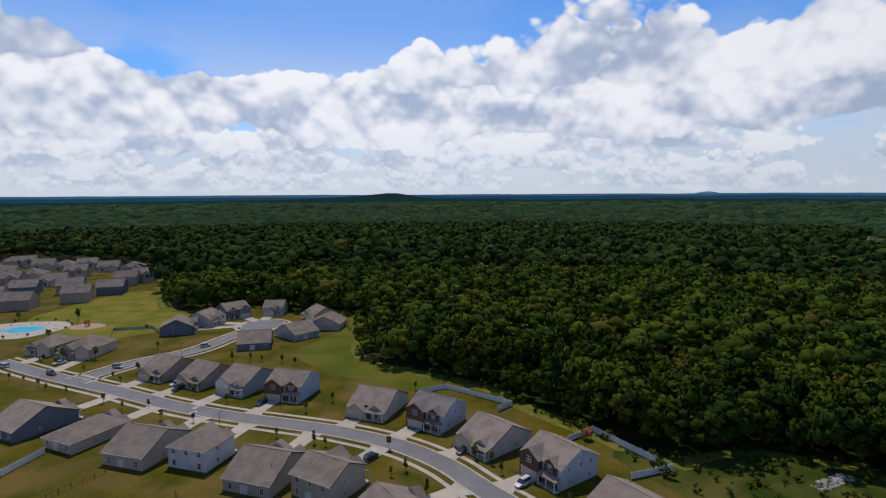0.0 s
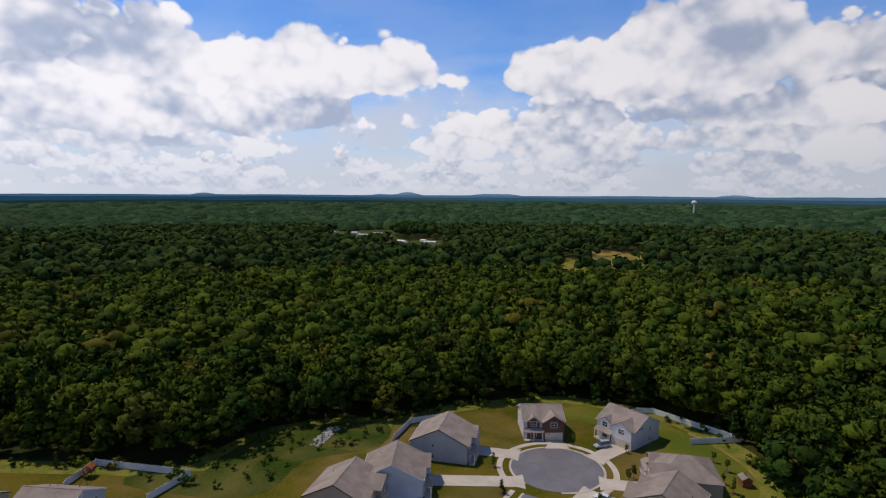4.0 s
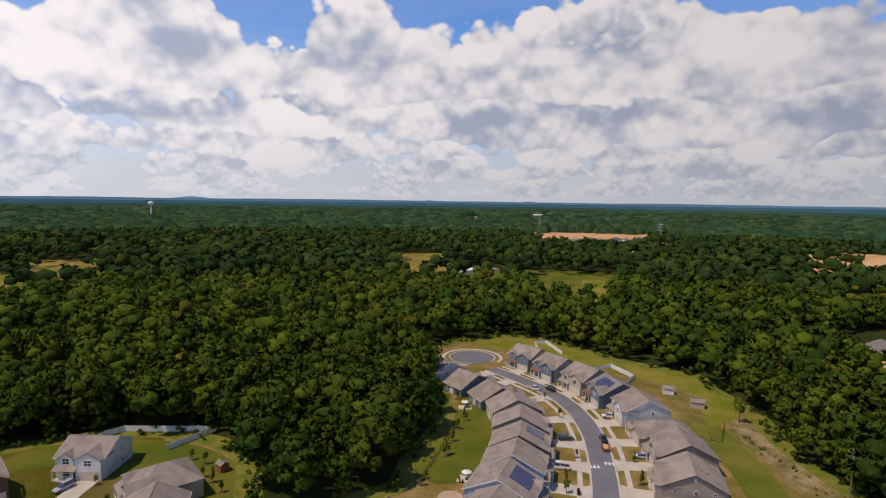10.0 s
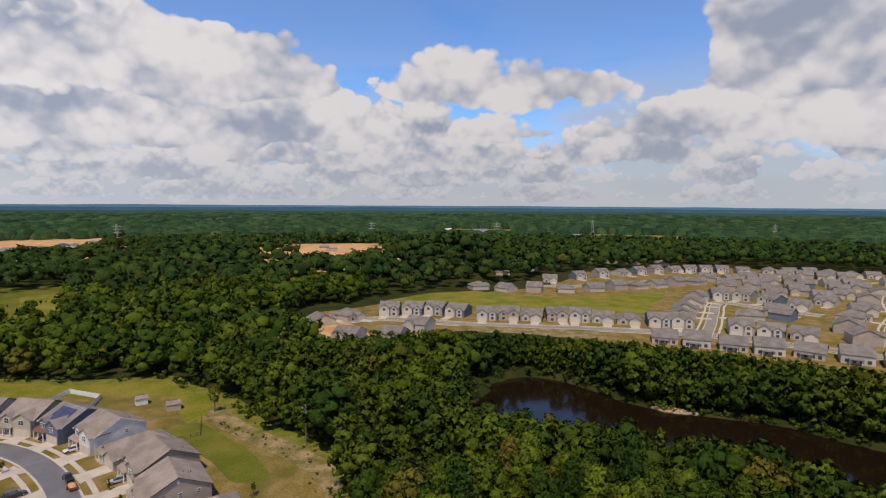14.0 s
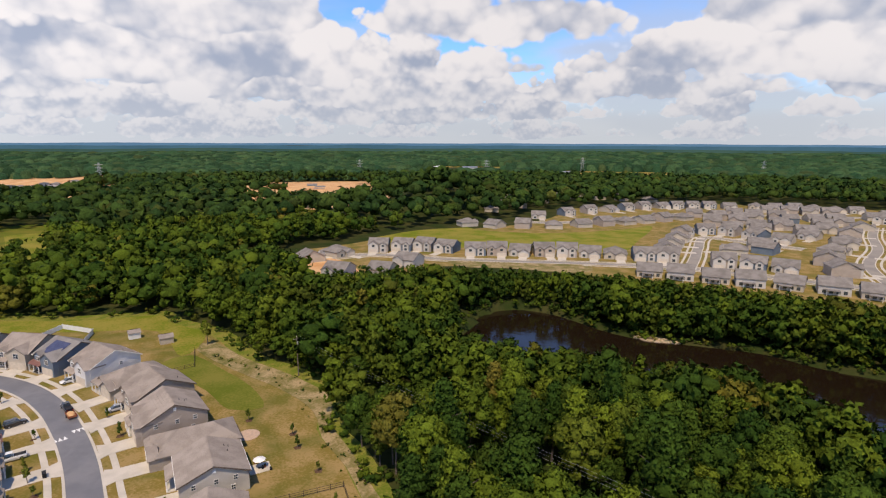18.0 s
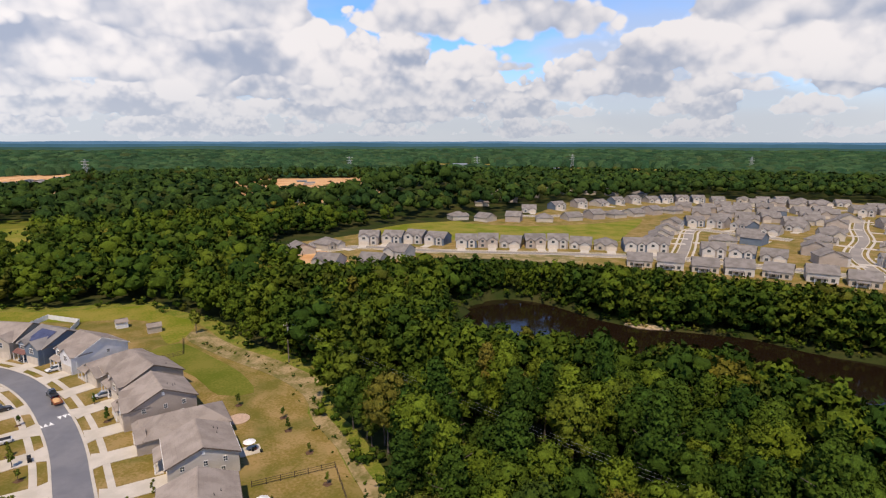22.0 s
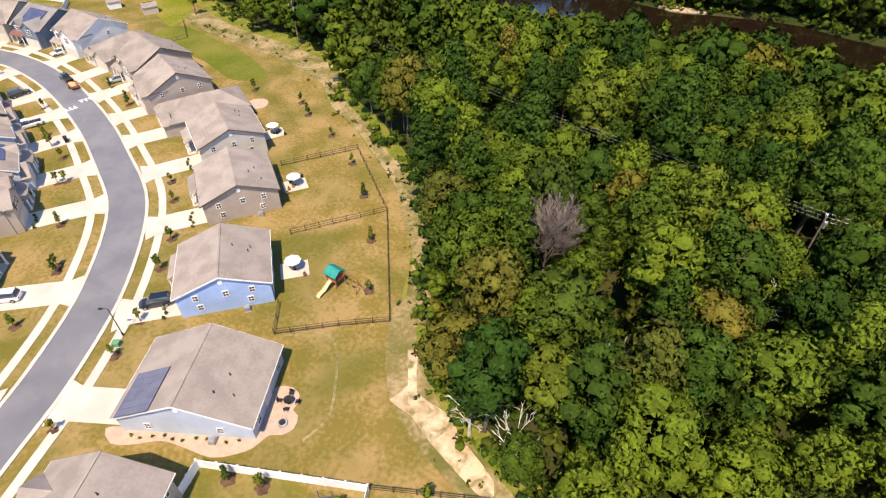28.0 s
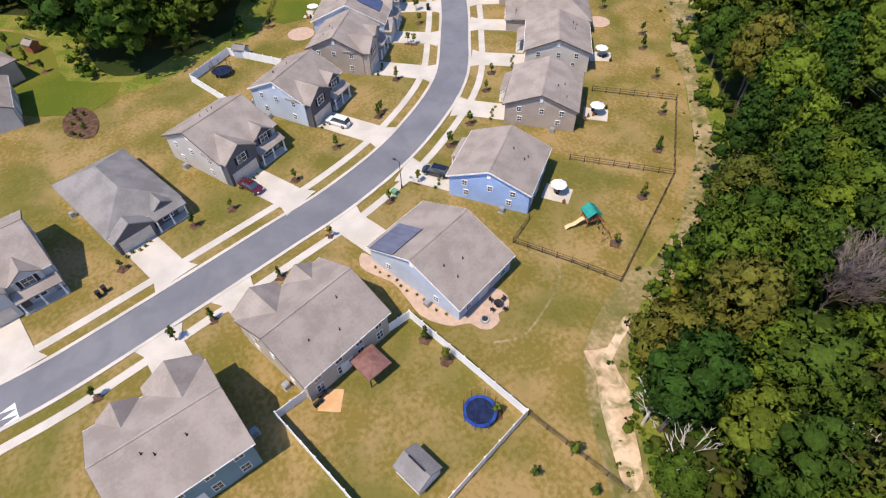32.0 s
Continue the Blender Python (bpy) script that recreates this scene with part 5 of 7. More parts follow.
        part("ridge_cap", boxes((x0 * (0.25 if hip and w > d else 1.0) - (0 if hip else over), -0.14, top - 0.02, x1 * (0.25 if hip and w > d else 1.0) + (0 if hip else over), 0.14, top + 0.09)), M_ROOF[roof], h) if not hip else None
    if lod == 0:
        for k in range(2):
            unit = part("air_conditioner", cached("ac", lambda: mesh_of("air_conditioner", tube(boxes((-0.4, -0.4, 0, 0.4, 0.4, 0.78), (-0.5, -0.5, -0.04, 0.5, 0.5, 0.0), (-0.36, -0.36, 0.78, 0.36, 0.36, 0.82)), (0, 0, 0.82), (0, 0, 0.86), 0.3), M_METAL)), None, h, m=pose(garage * (w / 2 + 0.8), d * (0.2 + 0.12 * k), 0.08)) if k == 0 else None
    if solar:
        sx, sy, cols, rws = solar
        ang = math.degrees(math.atan(pitch))
        side = -1 if sy < 0 else 1
        base = part("solar_array", mesh_of("solar_array", boxes((-cols * 0.52, -rws * 0.86, 0.06, cols * 0.52, rws * 0.86, 0.09)), M_BLACK), None, h, "dark blue solar panels on the roof",
                    m=pose(sx * w, sy * d, e + (top - e) * (1 - 2 * abs(sy)) + 0.06, -side * ang))
        pm = cached("panel", lambda: mesh_of("solar_panel", boxes((-0.5, -0.84, 0.09, 0.5, 0.84, 0.125)), M_SOLAR))
        for i in range(cols):
            for j in range(rws):
                part("solar_panel", pm, None, base, m=pose((i - cols / 2 + 0.5) * 1.03, (j - rws / 2 + 0.5) * 1.7, 0))
    return h, gx, y0 - gp


def driveway(x, y, front, gx, gy, group="driveways", width=5.0):
    """A concrete drive from the garage to the kerb."""
    m = pose(x, y, 0, 0, 0, front + 90)
    a = m @ Vector((gx, gy, 0))
    out = Vector((math.cos(radians(front)), math.sin(radians(front))))
    s = Vector((-out.y, out.x))
    pts = STREETS[0] + STREETS[1] + STREETS[2]
    p, n = a.to_2d(), 0
    while n < 40:
        dist = min((p - q_).length for q_ in pts)
        dist = min([dist] + [(p - Vector(c)).length - r + 3.9 for c, r in CULS])
        if dist < 4.0:
            break
        p, n = p + out * 0.5, n + 0.5
    a, b = a.to_2d(), p + out * 0.15
    hw = width / 2
    poly = [a + s * hw, a - s * hw, b - out * 2.0 - s * hw, b - s * (hw + 0.9), b + s * (hw + 0.9), b - out * 2.0 + s * hw]
    tagged(part("driveway", prism(poly, 0.0, 0.135), M_CONCRETE), "pale concrete driveway from the garage to the kerb", "driveway", group, "structure")


def build_row(rows, group, lod=0, **kw):
    for r in rows:
        x, y, w, d, e, front, wall, roof, g = r[:9]
        opt = dict(r[9]) if len(r) > 9 else {}
        drive = opt.pop("drive", True)
        opt.setdefault("lod", lod)
        opt.setdefault("group", group)
        _, gx, gy = house(x, y, w, d, e, front, wall, roof, garage=g, **opt)
        if drive:
            driveway(x, y, front, gx, gy)


build_row([
    (34.5, 15.5, 13.0, 12.0, 5.6, 12, "teal", "taupe", -1, {"porch": False}),
    (42.8, -2.9, 13.0, 12.9, 4.8, 21.5, "tan", "taupe", 1, {"hip": False}),
    (46.4, -22.3, 11.4, 16.4, 3.2, 23, "paleblue", "taupe", 1, {"solar": (0.27, -0.33, 6, 3), "pitch": 0.42, "plain": True, "porch": False}),
    (58.0, -38.8, 11.5, 13.0, 4.4, 42, "blue", "taupe", 1, {"pitch": 0.4, "plain": True}),
    (72.0, -56.5, 12.5, 12.6, 4.5, 50, "taupe", "taupe", 1, {"pitch": 0.4, "plain": True}),
    (86.5, -69.2, 12.0, 12.6, 4.5, 56, "greige", "taupe", 1, {"pitch": 0.4, "plain": True}),
    (99.5, -76.5, 10.5, 16.5, 3.2, 58, "taupe", "taupe", 1, {"hip": True}),
], "houses along the street by the wood")
build_row([
    (106.5, -30.0, 11.5, 11.5, 5.2, -128, "taupe", "taupe", -1),
    (95.5, -16.5, 11.5, 12.0, 5.2, -143, "paleblue", "taupe", -1, {"accent": "dark"}),
    (87.0, -0.5, 12.0, 13.5, 5.0, -150, "greige", "taupe", -1, {"accent": "dark"}),
    (81.5, 17.5, 11.5, 17.5, 3.2, -158, "greige", "grey", -1, {"hip": True, "accent": "dark"}),
    (72.5, 34.5, 12.5, 13.5, 5.0, -164, "grey", "taupe", -1, {"accent": "grey"}),
], "houses facing the street by the wood")


def front_to(x, y, target=None):
    """The direction in which a house at x, y looks at its street."""
    if target is None:
        p = min((p for s in STREETS for p in s), key=lambda p: (p - Vector((x, y))).length)
    else:
        p = Vector(target)
    return math.degrees(math.atan2(p.y - y, p.x - x))


def street_houses(rows, group, target=None, lod=1):
    for x, y, w, d, e, wall, roof, g, *o in rows:
        opt = dict(o[0]) if o else {}
        f = opt.pop("front", None)
        build_row([(x, y, w, d, e, front_to(x, y, target) if f is None else f, wall, roof, g, opt)], group, lod)


street_houses([
    (117, -36, 10.5, 15.5, 4.8, "paleblue", "taupe", -1, {"solar": (0.1, -0.26, 6, 3), "lod": 0}),
    (128, -42, 9.6, 15.0, 4.8, "paleblue", "taupe", -1),
    (139, -47, 9.6, 15.0, 4.6, "slate", "taupe", -1, {"solar": (0.2, -0.26, 4, 3)}),
    (151, -51, 9.6, 15.0, 4.6, "tan", "taupe", -1),
    (164.5, -53, 10.0, 15.0, 4.4, "tan", "taupe", -1),
    (179, -51, 10.0, 15.0, 3.2, "slate", "taupe", -1),
    (193, -45, 10.0, 15.0, 3.2, "slate", "taupe", -1),
    (206, -38, 10.0, 14.0, 4.8, "white", "taupe", -1, {"front": -70}),
], "houses on the inner side of the curve")
street_houses([
    (113.5, -80.5, 12.0, 14.0, 4.8, "taupe", "taupe", 1, {"lod": 0}),
    (128, -88, 12.0, 14.0, 4.8, "taupe", "taupe", 1),
    (143, -92, 11.5, 15.0, 3.2, "tan", "taupe", 1, {"hip": True}),
    (158, -93, 12.0, 14.0, 5.2, "white", "taupe", 1),
    (174, -92, 12.0, 14.0, 5.0, "slate", "grey", 1, {"solar": (0.0, -0.26, 7, 3)}),
    (189, -89, 12.0, 14.0, 5.2, "tan", "taupe", 1),
    (204, -83, 12.0, 13.0, 5.2, "greige", "taupe", 1, {"accent": "slate"}),
    (219, -77, 12.0, 13.0, 5.2, "greige", "taupe", 1, {"accent": "slate"}),
], "houses on the outer side of the curve")
street_houses([
    (74, 94, 12.5, 14.0, 4.8, "taupe", "taupe", 1, {"front": -62}),
    (87, 92, 12.0, 14.0, 5.0, "paleblue", "taupe", 1, {"front": -50}),
    (108, 95, 12.0, 15.0, 5.2, "grey", "taupe", 1, {"front": -62}),
    (137, 83, 11.5, 11.0, 5.4, "white", "taupe", 1, {"accent": "brick"}),
    (150, 62, 12.0, 12.0, 5.4, "white", "taupe", 1, {"accent": "white"}),
    (133, 41, 13.0, 14.0, 4.6, "taupe", "taupe", 1, {"hip": True, "front": 120}),
    (118, 39, 12.0, 13.0, 4.6, "greige", "taupe", 1, {"front": 95}),
], "houses round the cul-de-sac", (120, 67.5))
street_houses([
    (40, 112, 13.0, 14.0, 3.4, "greige", "taupe", -1),
    (28.5, 131.5, 12.5, 13.0, 5.6, "paleblue", "taupe", -1, {"accent": "brick", "lod": 0}),
    (14, 148, 12.5, 16.0, 3.4, "greige", "taupe", -1, {"accent": "tan"}),
    (-2, 163, 12.5, 12.5, 5.6, "paleblue", "grey", -1, {"accent": "brick", "lod": 0}),
    (-21, 173, 13.0, 16.0, 3.4, "greige", "taupe", -1, {"accent": "tan"}),
    (-52, 187, 13.0, 13.0, 5.6, "paleblue", "taupe", -1, {"accent": "brick"}),
    (-70, 194, 12.5, 16.0, 4.2, "grey", "taupe", -1, {"accent": "white"}),
    (-87, 201, 12.5, 16.0, 3.6, "taupe", "brown", -1),
    (-105, 209, 12.5, 16.0, 3.6, "taupe", "brown", -1),
], "houses on the far side of the road")
street_houses([
    (-122, 160, 13.0, 18.0, 3.4, "slate", "taupe", 1),
    (-101, 152, 12.0, 17.0, 3.2, "tan", "brown", 1, {"hip": True}),
    (-79, 143, 13.0, 17.0, 3.6, "tan", "brown", 1),
    (-63, 139, 11.5, 11.0, 5.6, "white", "brown", 1, {"hip": True}),
    (-43, 130, 13.0, 17.0, 3.4, "tan", "brown", 1),
    (-27, 124, 12.0, 12.0, 5.4, "tan", "brown", 1),
    (-11, 110, 12.0, 14.0, 3.4, "grey", "brown", 1),
    (8, 92, 12.0, 14.0, 4.4, "tan", "taupe", 1),
], "houses with their backs to the open yards")
street_houses([
    (-155, 238, 15.0, 17.0, 4.2, "tan", "brown", 1, {"hip": True, "front": -95}),
    (-173, 242, 13.0, 15.0, 4.2, "tan", "brown", 1, {"hip": True, "front": -100}),
    (-133, 274, 13.5, 14.5, 4.4, "slate", "brown", 1), (-127, 291, 13.5, 14.5, 4.4, "greige", "brown", 1), (-119, 310, 13.5, 13.5, 5.2, "slate", "brown", 1),
    (-97, 317, 11.0, 12.0, 5.2, "greige", "brown", -1), (-68, 305, 13.5, 15.0, 3.4, "tan", "brown", 1), (-60, 283, 13.5, 16.0, 3.4, "greige", "brown", -1),
    (-71, 265, 13.5, 16.0, 3.4, "grey", "brown", -1), (-86, 249, 14.0, 16.0, 3.4, "slate", "brown", -1),
], "houses round the small cul-de-sac", (-95, 286))

# house kinds of the far estates, copied along their streets
STYLES = [house(0, 0, 12.5, 14, 3.4, -90, "tan", "charcoal", accent="greige", garage=1, lod=2, group="houses of the far estate"),
          house(0, 0, 12.0, 13, 5.2, -90, "taupe", "charcoal", accent="greige", garage=-1, lod=2, group="houses of the far estate"),
          house(0, 0, 13.0, 14, 3.6, -90, "tan", "charcoal", accent="tan", garage=1, lod=2, hip=True, group="houses of the far estate"),
          house(0, 0, 12.5, 13, 4.6, -90, "slate", "charcoal", accent="greige", garage=-1, lod=2, group="houses of the far estate"),
          house(0, 0, 12.0, 13, 5.0, -90, "taupe", "charcoal", accent="taupe", garage=1, lod=2, group="houses of the far estate"),
          house(0, 0, 13.5, 14, 4.0, -90, "tan", "charcoal", garage=1, lod=3, group="houses of the far estate"),
          house(0, 0, 13.5, 14, 4.6, -90, "taupe", "charcoal", garage=-1, lod=3, group="houses of the far estate")]
for w_, d_h, e_, wl_, gr_ in ((12.0, 13, 3.6, "tan", 1), (12.5, 13, 4.4, "greige", -1)):
    back_ = house(0, 0, w_, d_h, e_, -90, wl_, "charcoal", garage=gr_, lod=3, group="houses of the far estate")
    STYLES.append(back_)
    for k_ in range(4):
        window(back_[0], (k_ - 1.5) * 2.7, d_h / 2 + 0.03, 1.5, 180, 1.5, 1.6, False, False)
    bm_ = bmesh.new()
    gable_roof(bm_, -2.4, 2.4, -1.4, 1.4, 2.7, 0.25, 0.25)
    part("porch_roof", bm_, M_ROOF["charcoal"], back_[0], m=pose(1.0, d_h / 2 + 1.5, 0))
    for px_ in (-1.3, 3.2):
        part("porch_post", boxes((px_ - 0.1, d_h / 2 + 2.6, 0, px_ + 0.1, d_h / 2 + 2.8, 2.7)), M_TRIM, back_[0])
DRIVE = mesh_of("driveway", boxes((-2.4, -9, 0, 2.4, 0, 0.14)), M_CONCRETE)
used = set()


TAKEN = []


def estate(spots, front, styles, drives=True, seed=0, size=1.0):
    rg = random.Random(seed)
    for i, (x, y) in enumerate(spots):
        s = styles[i % len(styles)] if len(styles) < 4 else rg.choice(styles)
        f = (front if not callable(front) else front(x, y)) + rg.uniform(-4, 4)
        m = pose(x, y, float(ground_z(x, y)) if y < 0 else 0.0, 0, 0, f + 90) @ Matrix.Diagonal((size, size, size, 1))
        TAKEN.append((x, y))
        h, gx, gy = STYLES[s]
        if s not in used:
            used.add(s)
            h.matrix_basis = m
            ob = h
        else:
            ob = copy_thing(h, m)
        if drives:
            dr = tagged(part("driveway", DRIVE, None, m=m @ pose(gx, gy + 0.1, 0)), "short pale concrete driveway", "driveway", "driveways of the far estate", "structure")


def to_line(line):
    return lambda x, y: front_to(x, y, along(line, x, y)[0])


estate([(210, -245), (206, -265)], to_line(TOWN_ROAD), (0, 2), seed=1)
estate([(173, -224), (156, -238), (154, -262)], 95, (8, 7, 8), seed=2, drives=False)
estate([(192, -290), (180, -300), (167, -306), (153, -308)], to_line(TOWN_ROAD), (1, 3), seed=3)
estate([(134, -308), (122, -314), (109, -320), (96, -325), (83, -330), (70, -335), (56, -338), (40, -340), (27, -343)], to_line(TOWN_ROAD), (0, 3, 1, 4, 2), seed=4)
estate([(32, -300), (17, -300), (1, -301), (-14, -301), (-31, -303), (-48, -303), (-64, -301)], to_line(TOWN_ROAD), (7, 8), seed=5)
estate([(-2, -340), (-17, -341), (-32, -343)], to_line(TOWN_ROAD), (1, 3, 0), seed=6)
estate([(-8, -385), (-25, -395), (30, -368), (30, -390), (28, -415), (26, -440), (12, -462), (-5, -462), (-22, -452), (-38, -444), (-56, -470)], to_line(TOWN_ROAD2), (0, 1, 2, 3), seed=7)
estate([(187, -412), (164, -415), (143, -424), (121, -434), (103, -452), (88, -468), (74, -484), (61, -500), (48, -518), (33, -535)], to_line(TOWN_ROAD3), (2, 0, 4), seed=8, drives=False)
estate([(150, -486), (133, -518), (118, -545), (103, -565), (90, -588), (76, -605), (60, -622), (46, -630), (31, -632)], to_line(TOWN_ROAD3), (0, 3, 1), seed=9)
estate([(6, -555), (-12, -548), (-50, -560), (-70, -580), (16, -645), (-3, -650), (-28, -665), (-45, -667), (-62, -667), (-80, -672), (-97, -664), (-114, -668)], to_line(TOWN_ROAD3), (1, 0, 2, 3), seed=10)
estate([(-54, -372), (-57, -345), (-62, -412), (-88, -350), (-75, -455), (-82, -490), (-98, -540), (-120, -590), (-100, -405), (-100, -372), (-112, -440), (-118, -480), (-128, -530)], to_line(TOWN_ROAD4), (0, 2, 4, 1), seed=11)
estate([(265, -640), (258, -686), (215, -570), (188, -545), (197, -488), (185, -682), (185, -612), (163, -677), (137, -683), (110, -681), (79, -683), (27, -848)], -60, (4, 2, 0), seed=12, drives=False)
estate([(-421, 541), (-399, 531), (-375, 521), (-350, 513), (-327, 510), (-303, 503), (-279, 498), (-238, 440), (-372, 470), (-338, 455), (-306, 462), (-298, 424), (-400, 490), (-330, 420), (-360, 430)], -70, (2, 4, 0), seed=13, drives=False, size=1.35)
estate([(-243, 424), (-292, 385), (-290, 352), (-262, 388), (-232, 386), (-258, 334), (-238, 358), (-262, 306), (-315, 375), (-320, 340), (-292, 318)], 110, (1, 3, 4), seed=14, drives=False, size=1.3)
# the rest of the estate, filled in along its streets
fill = random.Random(3)
roads_ = [np.array([p[:] for p in r]) for r in (TOWN_ROAD, TOWN_ROAD2, TOWN_ROAD3, TOWN_ROAD4)]
core_ = [(20, -350), (-50, -352), (-150, -330), (-190, -420), (-210, -580), (-130, -655), (-20, -630), (40, -560), (20, -480)]
more = []
for gy in range(-660, -330, 25):
    for gx in range(-200, 50, 16):
        x, y = gx + fill.uniform(-2, 2), gy + fill.uniform(-3, 3)
        if not inside([x], [y], core_)[0] or any(math.hypot(x - a_, y - b_) < 15.5 for a_, b_ in TAKEN + more):
            continue
        if min(np.hypot(r[:, 0] - x, r[:, 1] - y).min() for r in roads_) < 13:
            continue
        more.append((x, y))
estate(more[:60], 95, (5, 6), seed=15, drives=False)
for k, (h, _, _) in enumerate(STYLES):
    if k not in used:
        for o in (*h.children_recursive, h):
            bpy.data.objects.remove(o)


# ---- fences ----
def line_points(pts, bay):
    out = []
    for a, b in zip(pts, pts[1:]):
        a, b = Vector(a), Vector(b)
        n = max(1, round((b - a).length / bay))
        out += [(a + (b - a) * k / n, a + (b - a) * (k + 1) / n) for k in range(n)]
    return out


def white_fence(pts, label="white vinyl privacy fence round a back yard", high=1.8, mat=None):
    mat = mat or M_WHITE
    h = thing("fence", pose(*pts[0], 0), label, "fence", "yard fences")
    o = Vector(pts[0])
    post = cached(("wpost", mat.name), lambda: mesh_of("post", boxes((-0.07, -0.07, 0, 0.07, 0.07, high + 0.08), (-0.1, -0.1, high + 0.08, 0.1, 0.1, high + 0.13)), mat))
    for a, b in line_points(pts, 2.4):
        ln = round((b - a).length, 2)
        def make():
            n, w = 10, (ln - 0.14) / 10
            xs = [0.07] + [0.07 + i * w + d for i in range(1, n) for d in (-0.012, 0.012)] + [ln - 0.07]
            bm = lattice(xs, (0.1, 0.24, high - 0.15, high), lambda i, j: True, -0.03, 0.03)
            for v in bm.verts:                     # grooves between the boards
                k = round((v.co.x - 0.07) / w)
                if 0.2 < v.co.z < high - 0.1 and 0 < k < n:
                    v.co.y *= 0.55
            return mesh_of("panel", bm, mat)
        m = pose(a.x - o.x, a.y - o.y, 0, 0, 0, math.degrees(math.atan2(b.y - a.y, b.x - a.x)))
        part("post", post, None, h, m=m)
        part("panel", cached(("wpan", ln, mat.name), make), None, h, m=m)
    part("post", post, None, h, m=pose(pts[-1][0] - o.x, pts[-1][1] - o.y, 0))


def rail_fence(pts, label="dark wooden rail fence round a back lawn", high=1.25, rails=3):
    h = thing("rail_fence", pose(*pts[0], 0), label, "fence", "rail fences")
    o = Vector(pts[0])
    post = cached("rpost", lambda: mesh_of("post", boxes((-0.055, -0.055, 0, 0.055, 0.055, high + 0.12)), M_BLACKWOOD))
    for a, b in line_points(pts, 2.5):
        ln = round((b - a).length, 2)
        m = pose(a.x - o.x, a.y - o.y, 0, 0, 0, math.degrees(math.atan2(b.y - a.y, b.x - a.x)))
        part("post", post, None, h, m=m)
        rail = cached(("rail", ln), lambda: mesh_of("rail", boxes((0, -0.02, -0.038, ln, 0.02, 0.038)), M_BLACKWOOD))
        for k in range(rails):
            part("rail", rail, None, h, m=m @ pose(0, 0.0, 0.3 + k * (high - 0.35) / (rails - 1)))
    part("post", post, None, h, m=pose(pts[-1][0] - o.x, pts[-1][1] - o.y, 0))


white_fence([(35.3, 1.0), (34.2, 5.0), (20.0, 0.0), (14.3, -2.0), (17.0, -9.3), (21.2, -21.0), (40.0, -14.6), (39.2, -11.0)], "white vinyl privacy fence round the yard with the trampoline")
white_fence([(98, -8.2), (96.2, -6.0), (113, 1.0), (120, -8), (110, -17)], "white vinyl fence round a side yard by the wood")
white_fence([(97, 105), (104, 110), (115, 114.5), (127, 108)])
white_fence([(160, 70), (169, 67), (172, 63), (170, 51), (168, 37), (157, 47)])
white_fence([(-8, 186), (-2, 190), (1, 191), (22, 175), (17, 170)])
white_fence([(33, 146), (35, 149), (43, 155), (56.5, 132), (45, 128)])
white_fence([(238, -88), (251, -91), (252, -97), (232, -97)])
white_fence([(206, -99), (211, -110), (196, -112), (188, -104)])
white_fence([(-107, 143), (-109, 131), (-124, 126)])
white_fence([(-160, 262), (-168, 278), (-150, 282), (-138, 268)], "pale green grey fence round a lawn", 1.5, M_METAL)
rail_fence([(48.3, -38.6), (45.2, -33.8), (38, -39.2), (32, -43.2), (45.8, -65), (57, -52.2)])
rail_fence([(45.8, -65), (62, -80), (72, -68)])
rail_fence([(21.2, -21.3), (9, -26)], "dark wooden rail fence running towards the wood")
rail_fence([(150, -117), (139, -108), (142, -100)], "dark rail fence between two back lawns")
rail_fence([(155, -31), (135, -21), (128, -18)], "dark rail fence along the back lawns")
rail_fence([(-36, 116), (-52, 108), (-62, 122)], "dark fence line between dry back yards")
rail_fence([(-84, 132), (-92, 118), (-120, 118)], "dark fence line between dry back yards")


# ---- yard trees and shrubs ----
rg = np.random.default_rng(21)
SAP = []
for k in range(4):
    v, t, nv = crown_arrays(rg, 8, 150, 0.06, k == 3, 0.28, 0.26)
    SAP.append(quick_mesh("crown", v, t, M_SHRUB, np.full(len(v), 0.05 + 0.25 * k), nv))
SAP_TRUNK = trunk_mesh(rg, 0.75, 0.022, 4)


def mulch_ring():
    bm = bmesh.new()
    n = 14
    r = [0.85 + 0.15 * math.sin(k * 2.1) for k in range(n)]
    c = bm.verts.new((0, 0, 0.1))
    e = [bm.verts.new((r[k] * math.cos(2 * math.pi * k / n), r[k] * math.sin(2 * math.pi * k / n), 0.03)) for k in range(n)]
    for k in range(n):
        bm.faces.new((c, e[k], e[(k + 1) % n]))
    return mesh_of("mulch", bm, M_MULCH)


MULCH = mulch_ring()


def sapling(x, y, h=3.0, k=None, mulch=True):
    k = int(rg.integers(0, 4)) if k is None else k
    t = thing("sapling", pose(x, y, 0.05, 0, 0, float(rg.uniform(0, 360))), ("slim young conifer on the lawn" if k == 3 else "young street tree with a small leafy crown in a mulch ring"), "tree", "young trees in the yards")
    part("trunk", SAP_TRUNK, None, t, m=Matrix.Diagonal((h, h, h, 1)))
    part("crown", SAP[k], None, t, m=Matrix.Diagonal((h * 0.72, h * 0.72, h, 1)))
    if mulch:
        part("mulch", MULCH, None, t)


